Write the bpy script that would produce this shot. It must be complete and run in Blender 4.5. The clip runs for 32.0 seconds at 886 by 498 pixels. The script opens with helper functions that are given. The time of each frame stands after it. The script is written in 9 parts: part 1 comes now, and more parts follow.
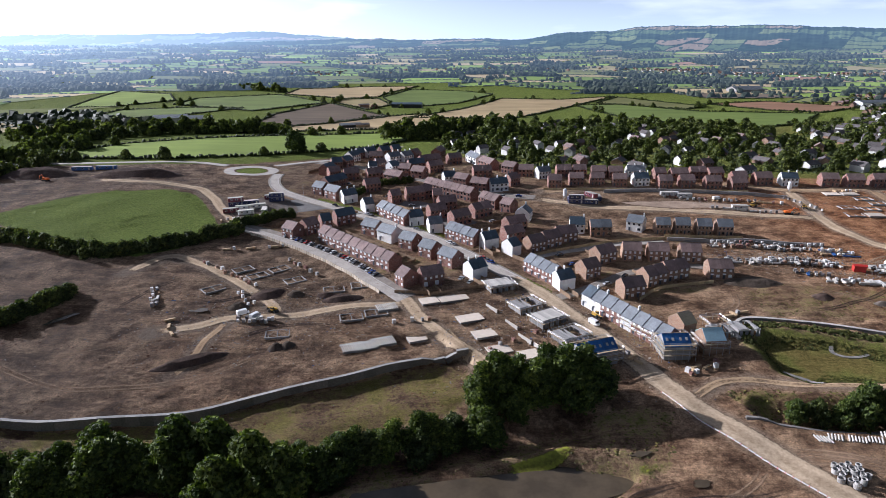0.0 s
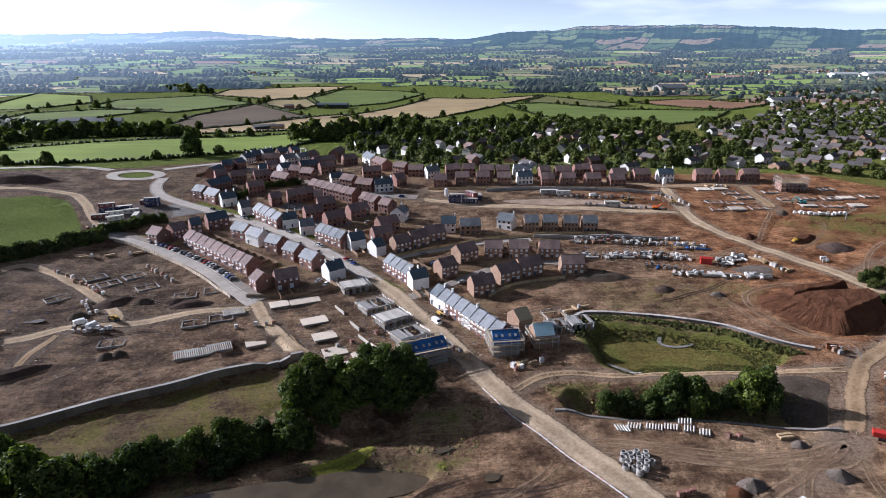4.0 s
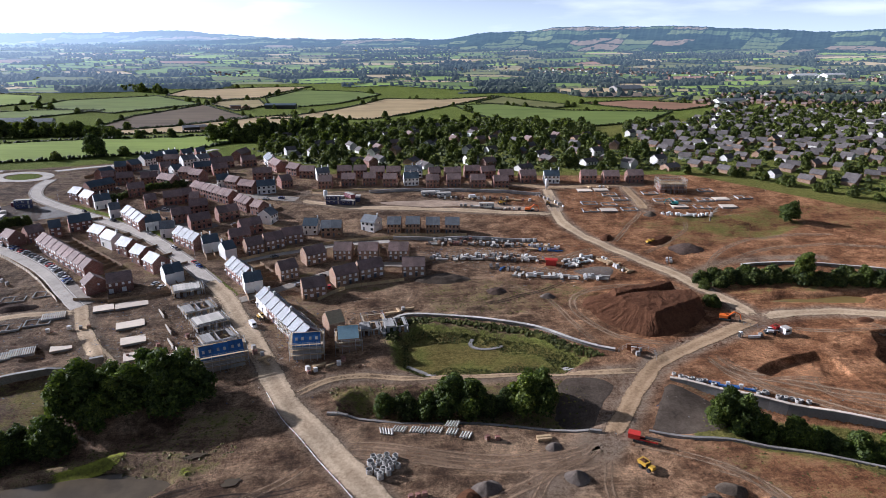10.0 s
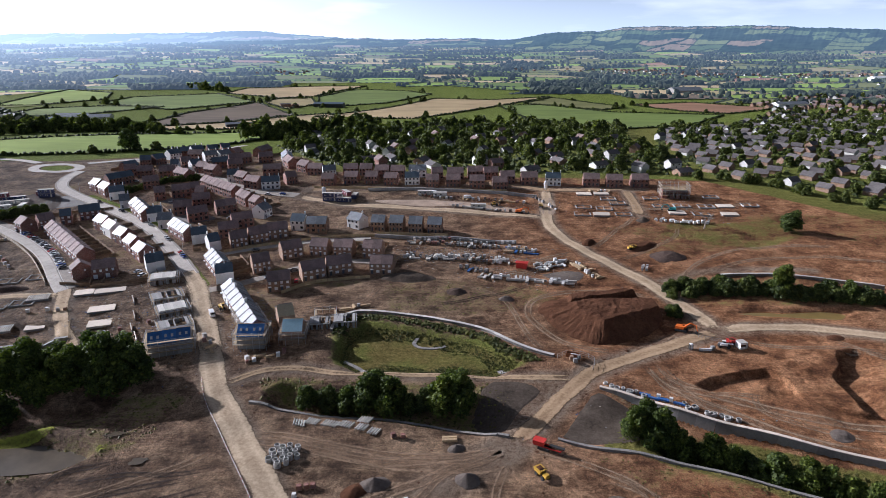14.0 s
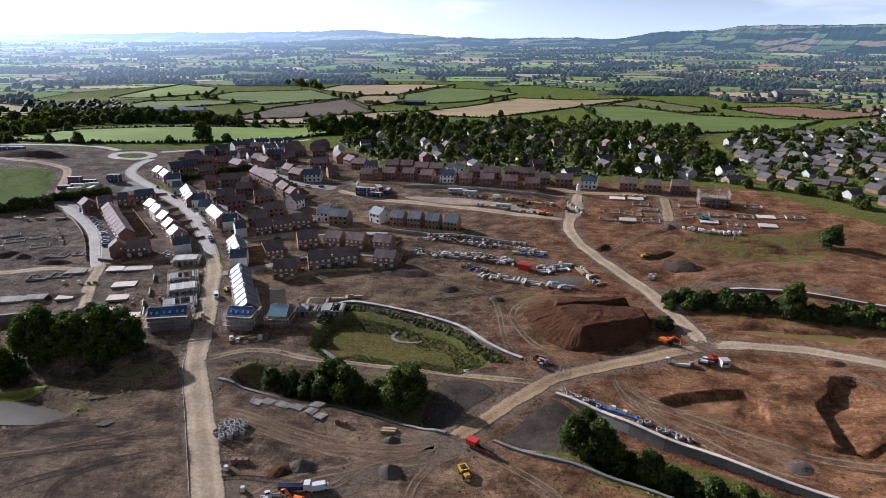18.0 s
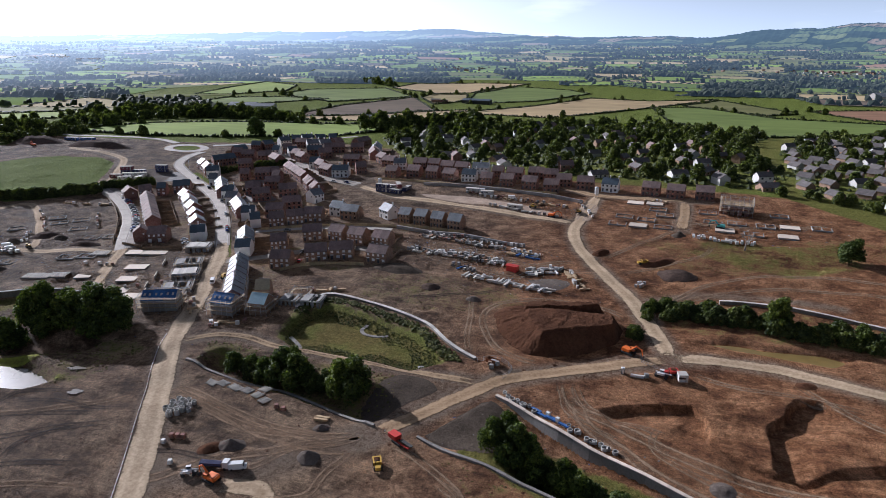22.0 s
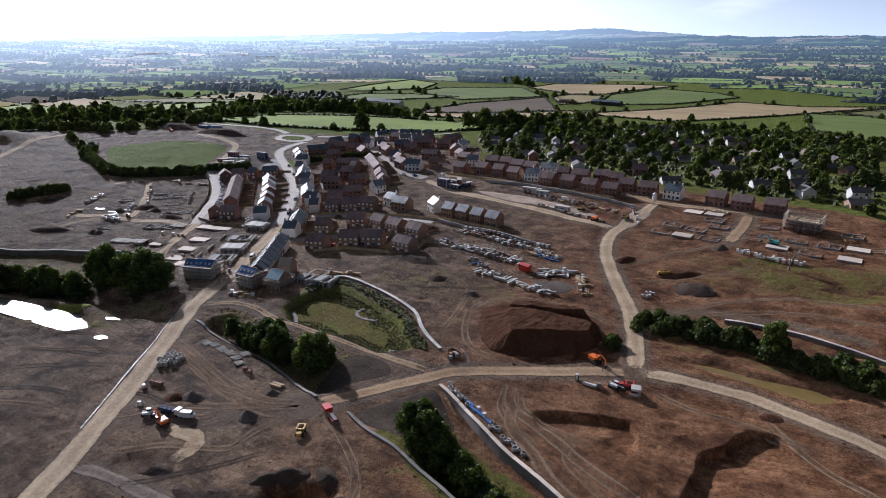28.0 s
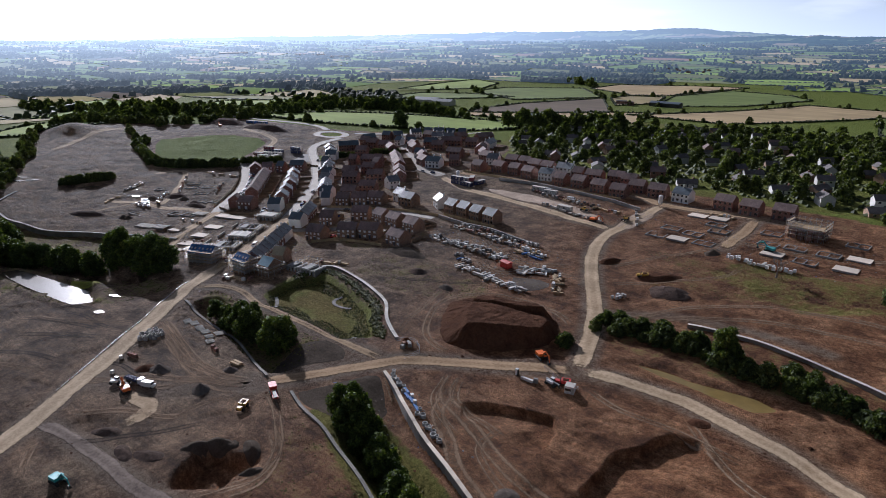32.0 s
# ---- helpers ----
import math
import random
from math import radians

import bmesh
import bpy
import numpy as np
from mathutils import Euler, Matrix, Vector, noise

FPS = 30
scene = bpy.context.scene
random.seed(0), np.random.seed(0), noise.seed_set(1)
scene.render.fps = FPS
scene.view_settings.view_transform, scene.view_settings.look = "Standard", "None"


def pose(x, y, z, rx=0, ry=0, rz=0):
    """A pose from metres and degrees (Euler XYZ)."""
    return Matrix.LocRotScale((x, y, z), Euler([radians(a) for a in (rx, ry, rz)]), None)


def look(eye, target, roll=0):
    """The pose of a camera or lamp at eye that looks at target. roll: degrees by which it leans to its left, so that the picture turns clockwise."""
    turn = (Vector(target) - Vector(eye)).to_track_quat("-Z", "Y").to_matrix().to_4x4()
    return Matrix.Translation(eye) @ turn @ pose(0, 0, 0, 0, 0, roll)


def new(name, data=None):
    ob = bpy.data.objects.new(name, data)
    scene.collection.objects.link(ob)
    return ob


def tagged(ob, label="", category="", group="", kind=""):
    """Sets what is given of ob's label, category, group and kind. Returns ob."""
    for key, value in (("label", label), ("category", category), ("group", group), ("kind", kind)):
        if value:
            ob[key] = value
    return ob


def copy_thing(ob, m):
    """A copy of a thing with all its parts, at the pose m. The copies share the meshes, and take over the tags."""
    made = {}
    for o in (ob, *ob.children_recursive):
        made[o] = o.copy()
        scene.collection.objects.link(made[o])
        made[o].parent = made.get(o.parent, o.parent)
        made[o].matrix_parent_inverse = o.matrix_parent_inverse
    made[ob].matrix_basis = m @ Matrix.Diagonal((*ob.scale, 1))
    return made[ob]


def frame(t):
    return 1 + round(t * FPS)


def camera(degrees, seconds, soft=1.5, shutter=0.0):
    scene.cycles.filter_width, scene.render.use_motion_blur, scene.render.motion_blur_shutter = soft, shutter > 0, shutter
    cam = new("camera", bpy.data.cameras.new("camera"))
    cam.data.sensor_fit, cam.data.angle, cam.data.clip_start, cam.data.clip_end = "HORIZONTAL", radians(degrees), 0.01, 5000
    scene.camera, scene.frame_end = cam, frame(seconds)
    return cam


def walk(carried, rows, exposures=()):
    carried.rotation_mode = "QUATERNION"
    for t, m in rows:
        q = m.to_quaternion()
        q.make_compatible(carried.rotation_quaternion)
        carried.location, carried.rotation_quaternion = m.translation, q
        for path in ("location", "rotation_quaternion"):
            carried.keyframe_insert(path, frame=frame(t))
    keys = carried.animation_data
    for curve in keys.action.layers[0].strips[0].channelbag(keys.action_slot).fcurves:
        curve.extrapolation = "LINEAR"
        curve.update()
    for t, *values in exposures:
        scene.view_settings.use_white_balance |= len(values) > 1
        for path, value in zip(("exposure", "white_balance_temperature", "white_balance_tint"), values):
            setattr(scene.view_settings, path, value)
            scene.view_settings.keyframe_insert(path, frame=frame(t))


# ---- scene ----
cam = camera(69.8, 32.0, soft=0.35)
METRES, EYE, TILT, LEAN, TURN = 360.0, 123.1, 4.0, 0.3, 0.0
ROWS = [
    (0.0, 0.0, 0.0, 0.0, 0.08, -22.35, -0.2),
    (0.5, 0.0154, -0.0019, 0.0005, 0.06, -22.33, -0.18),
    (1.0, 0.0312, -0.0032, 0.001, 0.04, -22.32, -0.18),
    (1.5, 0.0474, -0.004, 0.0013, -0.06, -22.33, -0.18),
    (2.0, 0.0636, -0.0044, 0.0019, -0.53, -22.35, -0.19),
    (2.5, 0.0796, -0.0046, 0.0018, -1.68, -22.34, -0.27),
    (3.0, 0.0956, -0.0047, 0.0023, -2.95, -22.35, -0.37),
    (3.5, 0.1116, -0.0048, 0.0026, -3.69, -22.36, -0.42),
    (5.5, 0.1743, -0.0062, 0.0043, -4.64, -22.43, -0.54),
    (6.0, 0.1904, -0.0067, 0.0045, -4.69, -22.44, -0.55),
    (6.5, 0.2063, -0.0079, 0.0046, -4.79, -22.43, -0.58),
    (7.0, 0.2221, -0.0091, 0.0049, -4.89, -22.44, -0.6),
    (7.5, 0.238, -0.0105, 0.005, -4.99, -22.42, -0.63),
    (8.0, 0.254, -0.012, 0.0053, -5.05, -22.39, -0.66),
    (8.5, 0.2702, -0.0135, 0.0056, -5.08, -22.36, -0.67),
    (9.0, 0.2861, -0.0151, 0.0059, -5.12, -22.35, -0.68),
    (9.5, 0.3022, -0.0167, 0.0062, -5.19, -22.34, -0.7),
    (10.0, 0.3181, -0.0182, 0.0067, -5.24, -22.34, -0.72),
    (10.5, 0.3342, -0.0198, 0.007, -5.16, -22.34, -0.71),
    (11.0, 0.3504, -0.0212, 0.0073, -4.93, -22.33, -0.69),
    (11.5, 0.3668, -0.0225, 0.0076, -4.6, -22.32, -0.67),
    (12.0, 0.3827, -0.0238, 0.008, -3.93, -22.33, -0.63),
    (12.5, 0.3989, -0.025, 0.0084, -2.85, -22.35, -0.55),
    (13.0, 0.4152, -0.026, 0.0086, -1.61, -22.35, -0.46),
    (13.5, 0.4305, -0.0267, 0.0089, -0.34, -22.38, -0.39),
    (14.0, 0.4465, -0.0274, 0.0089, 1.0, -22.39, -0.28),
    (14.5, 0.4625, -0.0279, 0.0091, 1.93, -22.4, -0.21),
    (16.5, 0.5257, -0.027, 0.0096, 7.54, -22.4, 0.12),
    (17.0, 0.5408, -0.0259, 0.0097, 8.47, -22.42, 0.16),
    (17.5, 0.5565, -0.0245, 0.0096, 9.22, -22.45, 0.2),
    (18.0, 0.5722, -0.0231, 0.0097, 10.22, -22.47, 0.27),
    (18.5, 0.5879, -0.0212, 0.0097, 11.38, -22.48, 0.34),
    (19.0, 0.6038, -0.0189, 0.0098, 12.58, -22.5, 0.41),
    (19.5, 0.6196, -0.0162, 0.0101, 13.75, -22.52, 0.51),
    (20.0, 0.6355, -0.0132, 0.0104, 14.96, -22.52, 0.63),
    (20.5, 0.651, -0.0098, 0.0104, 15.84, -22.51, 0.72),
    (21.0, 0.6664, -0.0061, 0.0103, 16.45, -22.51, 0.79),
    (21.5, 0.6817, -0.0022, 0.0102, 17.07, -22.5, 0.84),
    (22.0, 0.697, 0.0019, 0.0097, 18.22, -22.48, 0.92),
    (22.5, 0.7117, 0.0061, 0.0093, 18.89, -22.49, 0.95),
    (23.0, 0.7258, 0.0104, 0.0088, 18.92, -22.51, 0.95),
    (23.5, 0.7401, 0.0147, 0.0083, 19.18, -22.51, 0.98),
    (24.0, 0.7545, 0.0192, 0.0077, 19.76, -22.49, 1.04),
    (24.5, 0.7689, 0.0239, 0.0073, 20.48, -22.47, 1.11),
    (26.5, 0.8259, 0.0438, 0.0052, 24.59, -22.36, 1.43),
    (27.0, 0.8399, 0.049, 0.0048, 26.31, -22.3, 1.53),
    (27.5, 0.8536, 0.0547, 0.0044, 29.01, -22.22, 1.71),
    (28.0, 0.8671, 0.0607, 0.0039, 32.44, -22.12, 1.96),
    (28.5, 0.8806, 0.0669, 0.0029, 35.34, -22.0, 2.15),
    (29.0, 0.8936, 0.0735, 0.0021, 36.92, -21.94, 2.25),
    (29.5, 0.9068, 0.0803, 0.0013, 37.86, -21.9, 2.32),
    (30.0, 0.92, 0.0873, 0.0005, 38.37, -21.87, 2.36),
    (30.5, 0.9334, 0.0943, -0.0003, 38.56, -21.85, 2.37),
    (31.0, 0.947, 0.1015, -0.0007, 38.72, -21.84, 2.37),
    (31.5, 0.9605, 0.1083, -0.001, 39.0, -21.84, 2.38),
    (32.0, 0.973, 0.1141, -0.0011, 39.25, -21.85, 2.38),
]
walk(cam, [(t, pose(0, 0, EYE, TILT, LEAN, TURN) @ pose(METRES * x, METRES * y, METRES * z, 90 + pitch, roll, yaw)) for t, x, y, z, yaw, pitch, roll in ROWS],
     [(0.0, 0.58, 5650, 18), (9.0, 0.58, 5650, 18), (16.0, 0.48, 5650, 18), (22.0, 0.34, 5650, 18), (27.0, 0.26, 5650, 18), (30.0, 0.1, 5650, 18), (32.0, 0.04, 5650, 18)])

# ---- sky and sun ----
SUN_AZ, SUN_EL = 154.5, 23.0  # degrees; azimuth counted from +x towards +y
world = bpy.data.worlds.new("world")
scene.world = world
world.use_nodes = True
wt = world.node_tree
wt.nodes.clear()
w_out = wt.nodes.new("ShaderNodeOutputWorld")
w_bg = wt.nodes.new("ShaderNodeBackground")
w_sky = wt.nodes.new("ShaderNodeTexSky")
w_sky.sky_type = "NISHITA"
w_sky.sun_disc = False
w_sky.sun_elevation = radians(SUN_EL)
w_sky.sun_rotation = radians(90.0 - SUN_AZ)
w_sky.air_density, w_sky.dust_density, w_sky.ozone_density = 1.0, 0.5, 1.5
# thin broken cloud, drawn out along the horizon
w_co = wt.nodes.new("ShaderNodeTexCoord")
w_map = wt.nodes.new("ShaderNodeMapping")
w_map.inputs["Scale"].default_value = (1.6, 1.6, 9.0)
w_noise = wt.nodes.new("ShaderNodeTexNoise")
w_noise.inputs["Scale"].default_value = 2.6
w_noise.inputs["Detail"].default_value = 7.0
w_ramp = wt.nodes.new("ShaderNodeValToRGB")
w_ramp.color_ramp.elements[0].position, w_ramp.color_ramp.elements[1].position = 0.53, 0.7
w_mix = wt.nodes.new("ShaderNodeMixRGB")
w_scale = wt.nodes.new("ShaderNodeMath")
w_scale.operation = "MULTIPLY"
w_scale.inputs[1].default_value = 0.42
wt.links.new(w_co.outputs["Generated"], w_map.inputs["Vector"])
wt.links.new(w_map.outputs["Vector"], w_noise.inputs["Vector"])
wt.links.new(w_noise.outputs["Fac"], w_ramp.inputs["Fac"])
wt.links.new(w_ramp.outputs["Color"], w_scale.inputs[0])
wt.links.new(w_scale.outputs[0], w_mix.inputs["Fac"])
# bright haze low over the horizon
w_sep = wt.nodes.new("ShaderNodeSeparateXYZ")
wt.links.new(w_co.outputs["Generated"], w_sep.inputs[0])
w_low = wt.nodes.new("ShaderNodeValToRGB")
for el, (pos, v) in zip([w_low.color_ramp.elements[0], w_low.color_ramp.elements.new(0.08), w_low.color_ramp.elements[-1]], ((0.0, 0.92), (0.055, 0.6), (0.13, 0.0))):
    el.position, el.color = pos, (v, v, v, 1)
wt.links.new(w_sep.outputs["Z"], w_low.inputs["Fac"])
w_haze = wt.nodes.new("ShaderNodeMixRGB")
w_haze.inputs["Color2"].default_value = (19.0, 22.5, 26.0, 1)
wt.links.new(w_low.outputs["Color"], w_haze.inputs["Fac"])
w_dim = wt.nodes.new("ShaderNodeMixRGB")
w_dim.blend_type = "MULTIPLY"
w_dim.inputs["Fac"].default_value = 1.0
w_dim.inputs["Color2"].default_value = (0.48, 0.5, 0.55, 1)
wt.links.new(w_sky.outputs["Color"], w_dim.inputs["Color1"])
wt.links.new(w_dim.outputs["Color"], w_haze.inputs["Color1"])
wt.links.new(w_haze.outputs["Color"], w_mix.inputs["Color1"])
w_mix.inputs["Color2"].default_value = (30.0, 31.0, 32.0, 1)
# bright hazy air round the sun
w_dot = wt.nodes.new("ShaderNodeVectorMath")
w_dot.operation = "DOT_PRODUCT"
w_dot.inputs[1].default_value = (math.cos(radians(SUN_AZ)) * math.cos(radians(SUN_EL)), math.sin(radians(SUN_AZ)) * math.cos(radians(SUN_EL)), math.sin(radians(SUN_EL)))
wt.links.new(w_co.outputs["Generated"], w_dot.inputs[0])
w_pow = wt.nodes.new("ShaderNodeMath")
w_pow.operation = "POWER"
w_pow.inputs[1].default_value = 3.5
w_max = wt.nodes.new("ShaderNodeMath")
w_max.operation = "MAXIMUM"
w_max.inputs[1].default_value = 0.0
wt.links.new(w_dot.outputs["Value"], w_max.inputs[0])
wt.links.new(w_max.outputs[0], w_pow.inputs[0])
w_add = wt.nodes.new("ShaderNodeMixRGB")
w_add.blend_type = "ADD"
w_add.inputs["Color2"].default_value = (64.0, 64.5, 65.0, 1)
w_layer = wt.nodes.new("ShaderNodeValToRGB")  # the bright air thins out upwards
for el, (pos, v) in zip([w_layer.color_ramp.elements[0], w_layer.color_ramp.elements.new(0.2), w_layer.color_ramp.elements[-1]], ((0.0, 1.0), (0.18, 0.6), (0.5, 0.12))):
    el.position, el.color = pos, (v, v, v, 1)
wt.links.new(w_sep.outputs["Z"], w_layer.inputs["Fac"])
w_thin = wt.nodes.new("ShaderNodeMath")
w_thin.operation = "MULTIPLY"
wt.links.new(w_pow.outputs[0], w_thin.inputs[0])
wt.links.new(w_layer.outputs["Color"], w_thin.inputs[1])
wt.links.new(w_thin.outputs[0], w_add.inputs["Fac"])
wt.links.new(w_mix.outputs["Color"], w_add.inputs["Color1"])
wt.links.new(w_add.outputs["Color"], w_bg.inputs["Color"])
w_bg.inputs["Strength"].default_value = 0.0305
wt.links.new(w_bg.outputs[0], w_out.inputs[0])

sun_data = bpy.data.lights.new("sun", "SUN")
sun_data.energy, sun_data.angle, sun_data.color = 5.0, radians(0.53), (1.0, 0.96, 0.9)
sun = new("sun", sun_data)
to_sun = Vector((math.cos(radians(SUN_AZ)) * math.cos(radians(SUN_EL)), math.sin(radians(SUN_AZ)) * math.cos(radians(SUN_EL)), math.sin(radians(SUN_EL))))
sun.matrix_world = look(to_sun * 800, (0, 0, 0))

# ---- materials ----
def node_mat(name):
    m = bpy.data.materials.new(name)
    m.use_nodes = True
    nt = m.node_tree
    return m, nt, nt.nodes["Principled BSDF"]


def noise_node(nt, scale, detail=4.0, rough=0.6, coords="Object"):
    tc = nt.nodes.new("ShaderNodeTexCoord")
    n = nt.nodes.new("ShaderNodeTexNoise")
    n.inputs["Scale"].default_value, n.inputs["Detail"].default_value, n.inputs["Roughness"].default_value = scale, detail, rough
    nt.links.new(tc.outputs[coords], n.inputs["Vector"])
    return n


def world_noise(nt, scale, detail=4.0, rough=0.6, stretch=None):
    ge = nt.nodes.new("ShaderNodeNewGeometry")
    n = nt.nodes.new("ShaderNodeTexNoise")
    n.inputs["Scale"].default_value, n.inputs["Detail"].default_value, n.inputs["Roughness"].default_value = scale, detail, rough
    if stretch:
        mp = nt.nodes.new("ShaderNodeMapping")
        mp.inputs["Rotation"].default_value = (0, 0, stretch[0])
        mp.inputs["Scale"].default_value = (stretch[1], 1, 1)
        nt.links.new(ge.outputs["Position"], mp.inputs["Vector"])
        nt.links.new(mp.outputs["Vector"], n.inputs["Vector"])
    else:
        nt.links.new(ge.outputs["Position"], n.inputs["Vector"])
    return n


def ramp(nt, fac, stops):
    r = nt.nodes.new("ShaderNodeValToRGB")
    els = r.color_ramp.elements
    while len(els) < len(stops):
        els.new(0.5)
    for e, (p, c) in zip(els, stops):
        e.position = p
        e.color = (*c, 1) if len(c) == 3 else c
    nt.links.new(fac, r.inputs["Fac"])
    return r.outputs["Color"]


def mixc(nt, fac, a, b, mode="MIX"):
    m = nt.nodes.new("ShaderNodeMixRGB")
    m.blend_type = mode
    for slot, v in (("Fac", fac), ("Color1", a), ("Color2", b)):
        if isinstance(v, (int, float)):
            m.inputs[slot].default_value = v
        elif isinstance(v, tuple):
            m.inputs[slot].default_value = (*v, 1)
        else:
            nt.links.new(v, m.inputs[slot])
    return m.outputs["Color"]


def mathn(nt, op, a, b, clamp=False):
    m = nt.nodes.new("ShaderNodeMath")
    m.operation, m.use_clamp = op, clamp
    for i, v in enumerate((a, b)):
        if isinstance(v, (int, float)):
            m.inputs[i].default_value = v
        else:
            nt.links.new(v, m.inputs[i])
    return m.outputs[0]


def bump(nt, bsdf, fac, strength, dist):
    b = nt.nodes.new("ShaderNodeBump")
    b.inputs["Strength"].default_value, b.inputs["Distance"].default_value = strength, dist
    nt.links.new(fac, b.inputs["Height"])
    nt.links.new(b.outputs["Normal"], bsdf.inputs["Normal"])


def plain(name, color, rough=0.7, metal=0.0, vary=0.25, scale=1.5, per_object=0.25, spec=0.5):
    """A worn plain surface: two scales of noise and a shift from object to object."""
    m, nt, p = node_mat(name)
    dark, light = tuple(c * (1 - vary) for c in color), tuple(min(1, c * (1 + vary)) for c in color)
    n1 = world_noise(nt, scale, 5.0)
    c = ramp(nt, n1.outputs["Fac"], [(0.3, dark), (0.7, light)])
    n2 = world_noise(nt, scale * 9, 3.0)
    c = mixc(nt, 0.25, c, ramp(nt, n2.outputs["Fac"], [(0.35, dark), (0.65, light)]))
    if per_object:
        oi = nt.nodes.new("ShaderNodeObjectInfo")
        k = ramp(nt, oi.outputs["Random"], [(0.0, (1 - per_object,) * 3), (1.0, (1 + per_object * 0.6,) * 3)])
        c = mixc(nt, 1.0, c, k, "MULTIPLY")
    nt.links.new(c, p.inputs["Base Color"])
    p.inputs["Roughness"].default_value, p.inputs["Metallic"].default_value = rough, metal
    p.inputs["Specular IOR Level"].default_value = spec
    bump(nt, p, n2.outputs["Fac"], 0.3, 0.03)
    return m


def brick_mat(name, c1, c2, mortar):
    m, nt, p = node_mat(name)
    tc = nt.nodes.new("ShaderNodeTexCoord")
    sx = nt.nodes.new("ShaderNodeSeparateXYZ")
    nt.links.new(tc.outputs["Object"], sx.inputs[0])
    cx = nt.nodes.new("ShaderNodeCombineXYZ")
    nt.links.new(mathn(nt, "ADD", sx.outputs["X"], sx.outputs["Y"]), cx.inputs["X"])
    nt.links.new(sx.outputs["Z"], cx.inputs["Y"])
    b = nt.nodes.new("ShaderNodeTexBrick")
    b.inputs["Scale"].default_value = 1.0
    b.inputs["Brick Width"].default_value, b.inputs["Row Height"].default_value = 0.225, 0.075
    b.inputs["Mortar Size"].default_value = 0.008
    b.inputs["Color1"].default_value, b.inputs["Color2"].default_value, b.inputs["Mortar"].default_value = (*c1, 1), (*c2, 1), (*mortar, 1)
    nt.links.new(cx.outputs[0], b.inputs["Vector"])
    n = world_noise(nt, 0.5, 5.0)
    c = mixc(nt, 1.0, b.outputs["Color"], ramp(nt, n.outputs["Fac"], [(0.3, (0.75, 0.74, 0.74)), (0.7, (1.15, 1.12, 1.1))]), "MULTIPLY")
    oi = nt.nodes.new("ShaderNodeObjectInfo")
    c = mixc(nt, 1.0, c, ramp(nt, oi.outputs["Random"], [(0.0, (0.8, 0.78, 0.76)), (1.0, (1.15, 1.12, 1.1))]), "MULTIPLY")
    nt.links.new(c, p.inputs["Base Color"])
    p.inputs["Roughness"].default_value = 0.9
    return m


def roof_mat(name, c1, c2, rough, spec=0.5):
    """Interlocking tiles: courses along the slope, single tiles shifted in tone."""
    m, nt, p = node_mat(name)
    tc = nt.nodes.new("ShaderNodeTexCoord")
    b = nt.nodes.new("ShaderNodeTexBrick")
    b.inputs["Scale"].default_value = 1.0
    b.inputs["Brick Width"].default_value, b.inputs["Row Height"].default_value = 0.33, 0.3
    b.inputs["Mortar Size"].default_value = 0.02
    b.inputs["Color1"].default_value, b.inputs["Color2"].default_value = (*c1, 1), (*c2, 1)
    b.inputs["Mortar"].default_value = (*(c * 0.6 for c in c1), 1)
    nt.links.new(tc.outputs["Object"], b.inputs["Vector"])
    n = world_noise(nt, 0.35, 5.0)
    c = mixc(nt, 1.0, b.outputs["Color"], ramp(nt, n.outputs["Fac"], [(0.3, (0.75,) * 3), (0.7, (1.2,) * 3)]), "MULTIPLY")
    oi = nt.nodes.new("ShaderNodeObjectInfo")
    c = mixc(nt, 1.0, c, ramp(nt, oi.outputs["Random"], [(0.0, (0.82,) * 3), (1.0, (1.15, 1.12, 1.1))]), "MULTIPLY")
    nt.links.new(c, p.inputs["Base Color"])
    p.inputs["Roughness"].default_value = rough
    p.inputs["Specular IOR Level"].default_value = spec
    bump(nt, p, b.outputs["Fac"], 0.4, 0.02)
    return m


def leaf_mat(name, dark, light):
    m, nt, p = node_mat(name)
    ge = nt.nodes.new("ShaderNodeNewGeometry")
    oi = nt.nodes.new("ShaderNodeObjectInfo")
    c = ramp(nt, ge.outputs["Random Per Island"], [(0.0, dark), (0.75, tuple((a + b) / 2 for a, b in zip(dark, light))), (1.0, light)])
    n = world_noise(nt, 0.12, 3.0)
    c = mixc(nt, 1.0, c, ramp(nt, n.outputs["Fac"], [(0.3, (0.65, 0.7, 0.7)), (0.7, (1.3, 1.25, 1.0))]), "MULTIPLY")
    c = mixc(nt, 1.0, c, ramp(nt, oi.outputs["Random"], [(0.0, (0.75, 0.78, 0.8)), (1.0, (1.3, 1.2, 1.0))]), "MULTIPLY")
    nt.links.new(c, p.inputs["Base Color"])
    p.inputs["Roughness"].default_value = 0.65
    p.inputs["Specular IOR Level"].default_value = 0.25
    tr = nt.nodes.new("ShaderNodeBsdfTranslucent")
    nt.links.new(mixc(nt, 1.0, c, (1.3, 1.5, 0.6), "MULTIPLY"), tr.inputs["Color"])
    ms = nt.nodes.new("ShaderNodeMixShader")
    ms.inputs[0].default_value = 0.25
    out = nt.nodes["Material Output"]
    nt.links.new(p.outputs[0], ms.inputs[1])
    nt.links.new(tr.outputs[0], ms.inputs[2])
    nt.links.new(ms.outputs[0], out.inputs["Surface"])
    return m


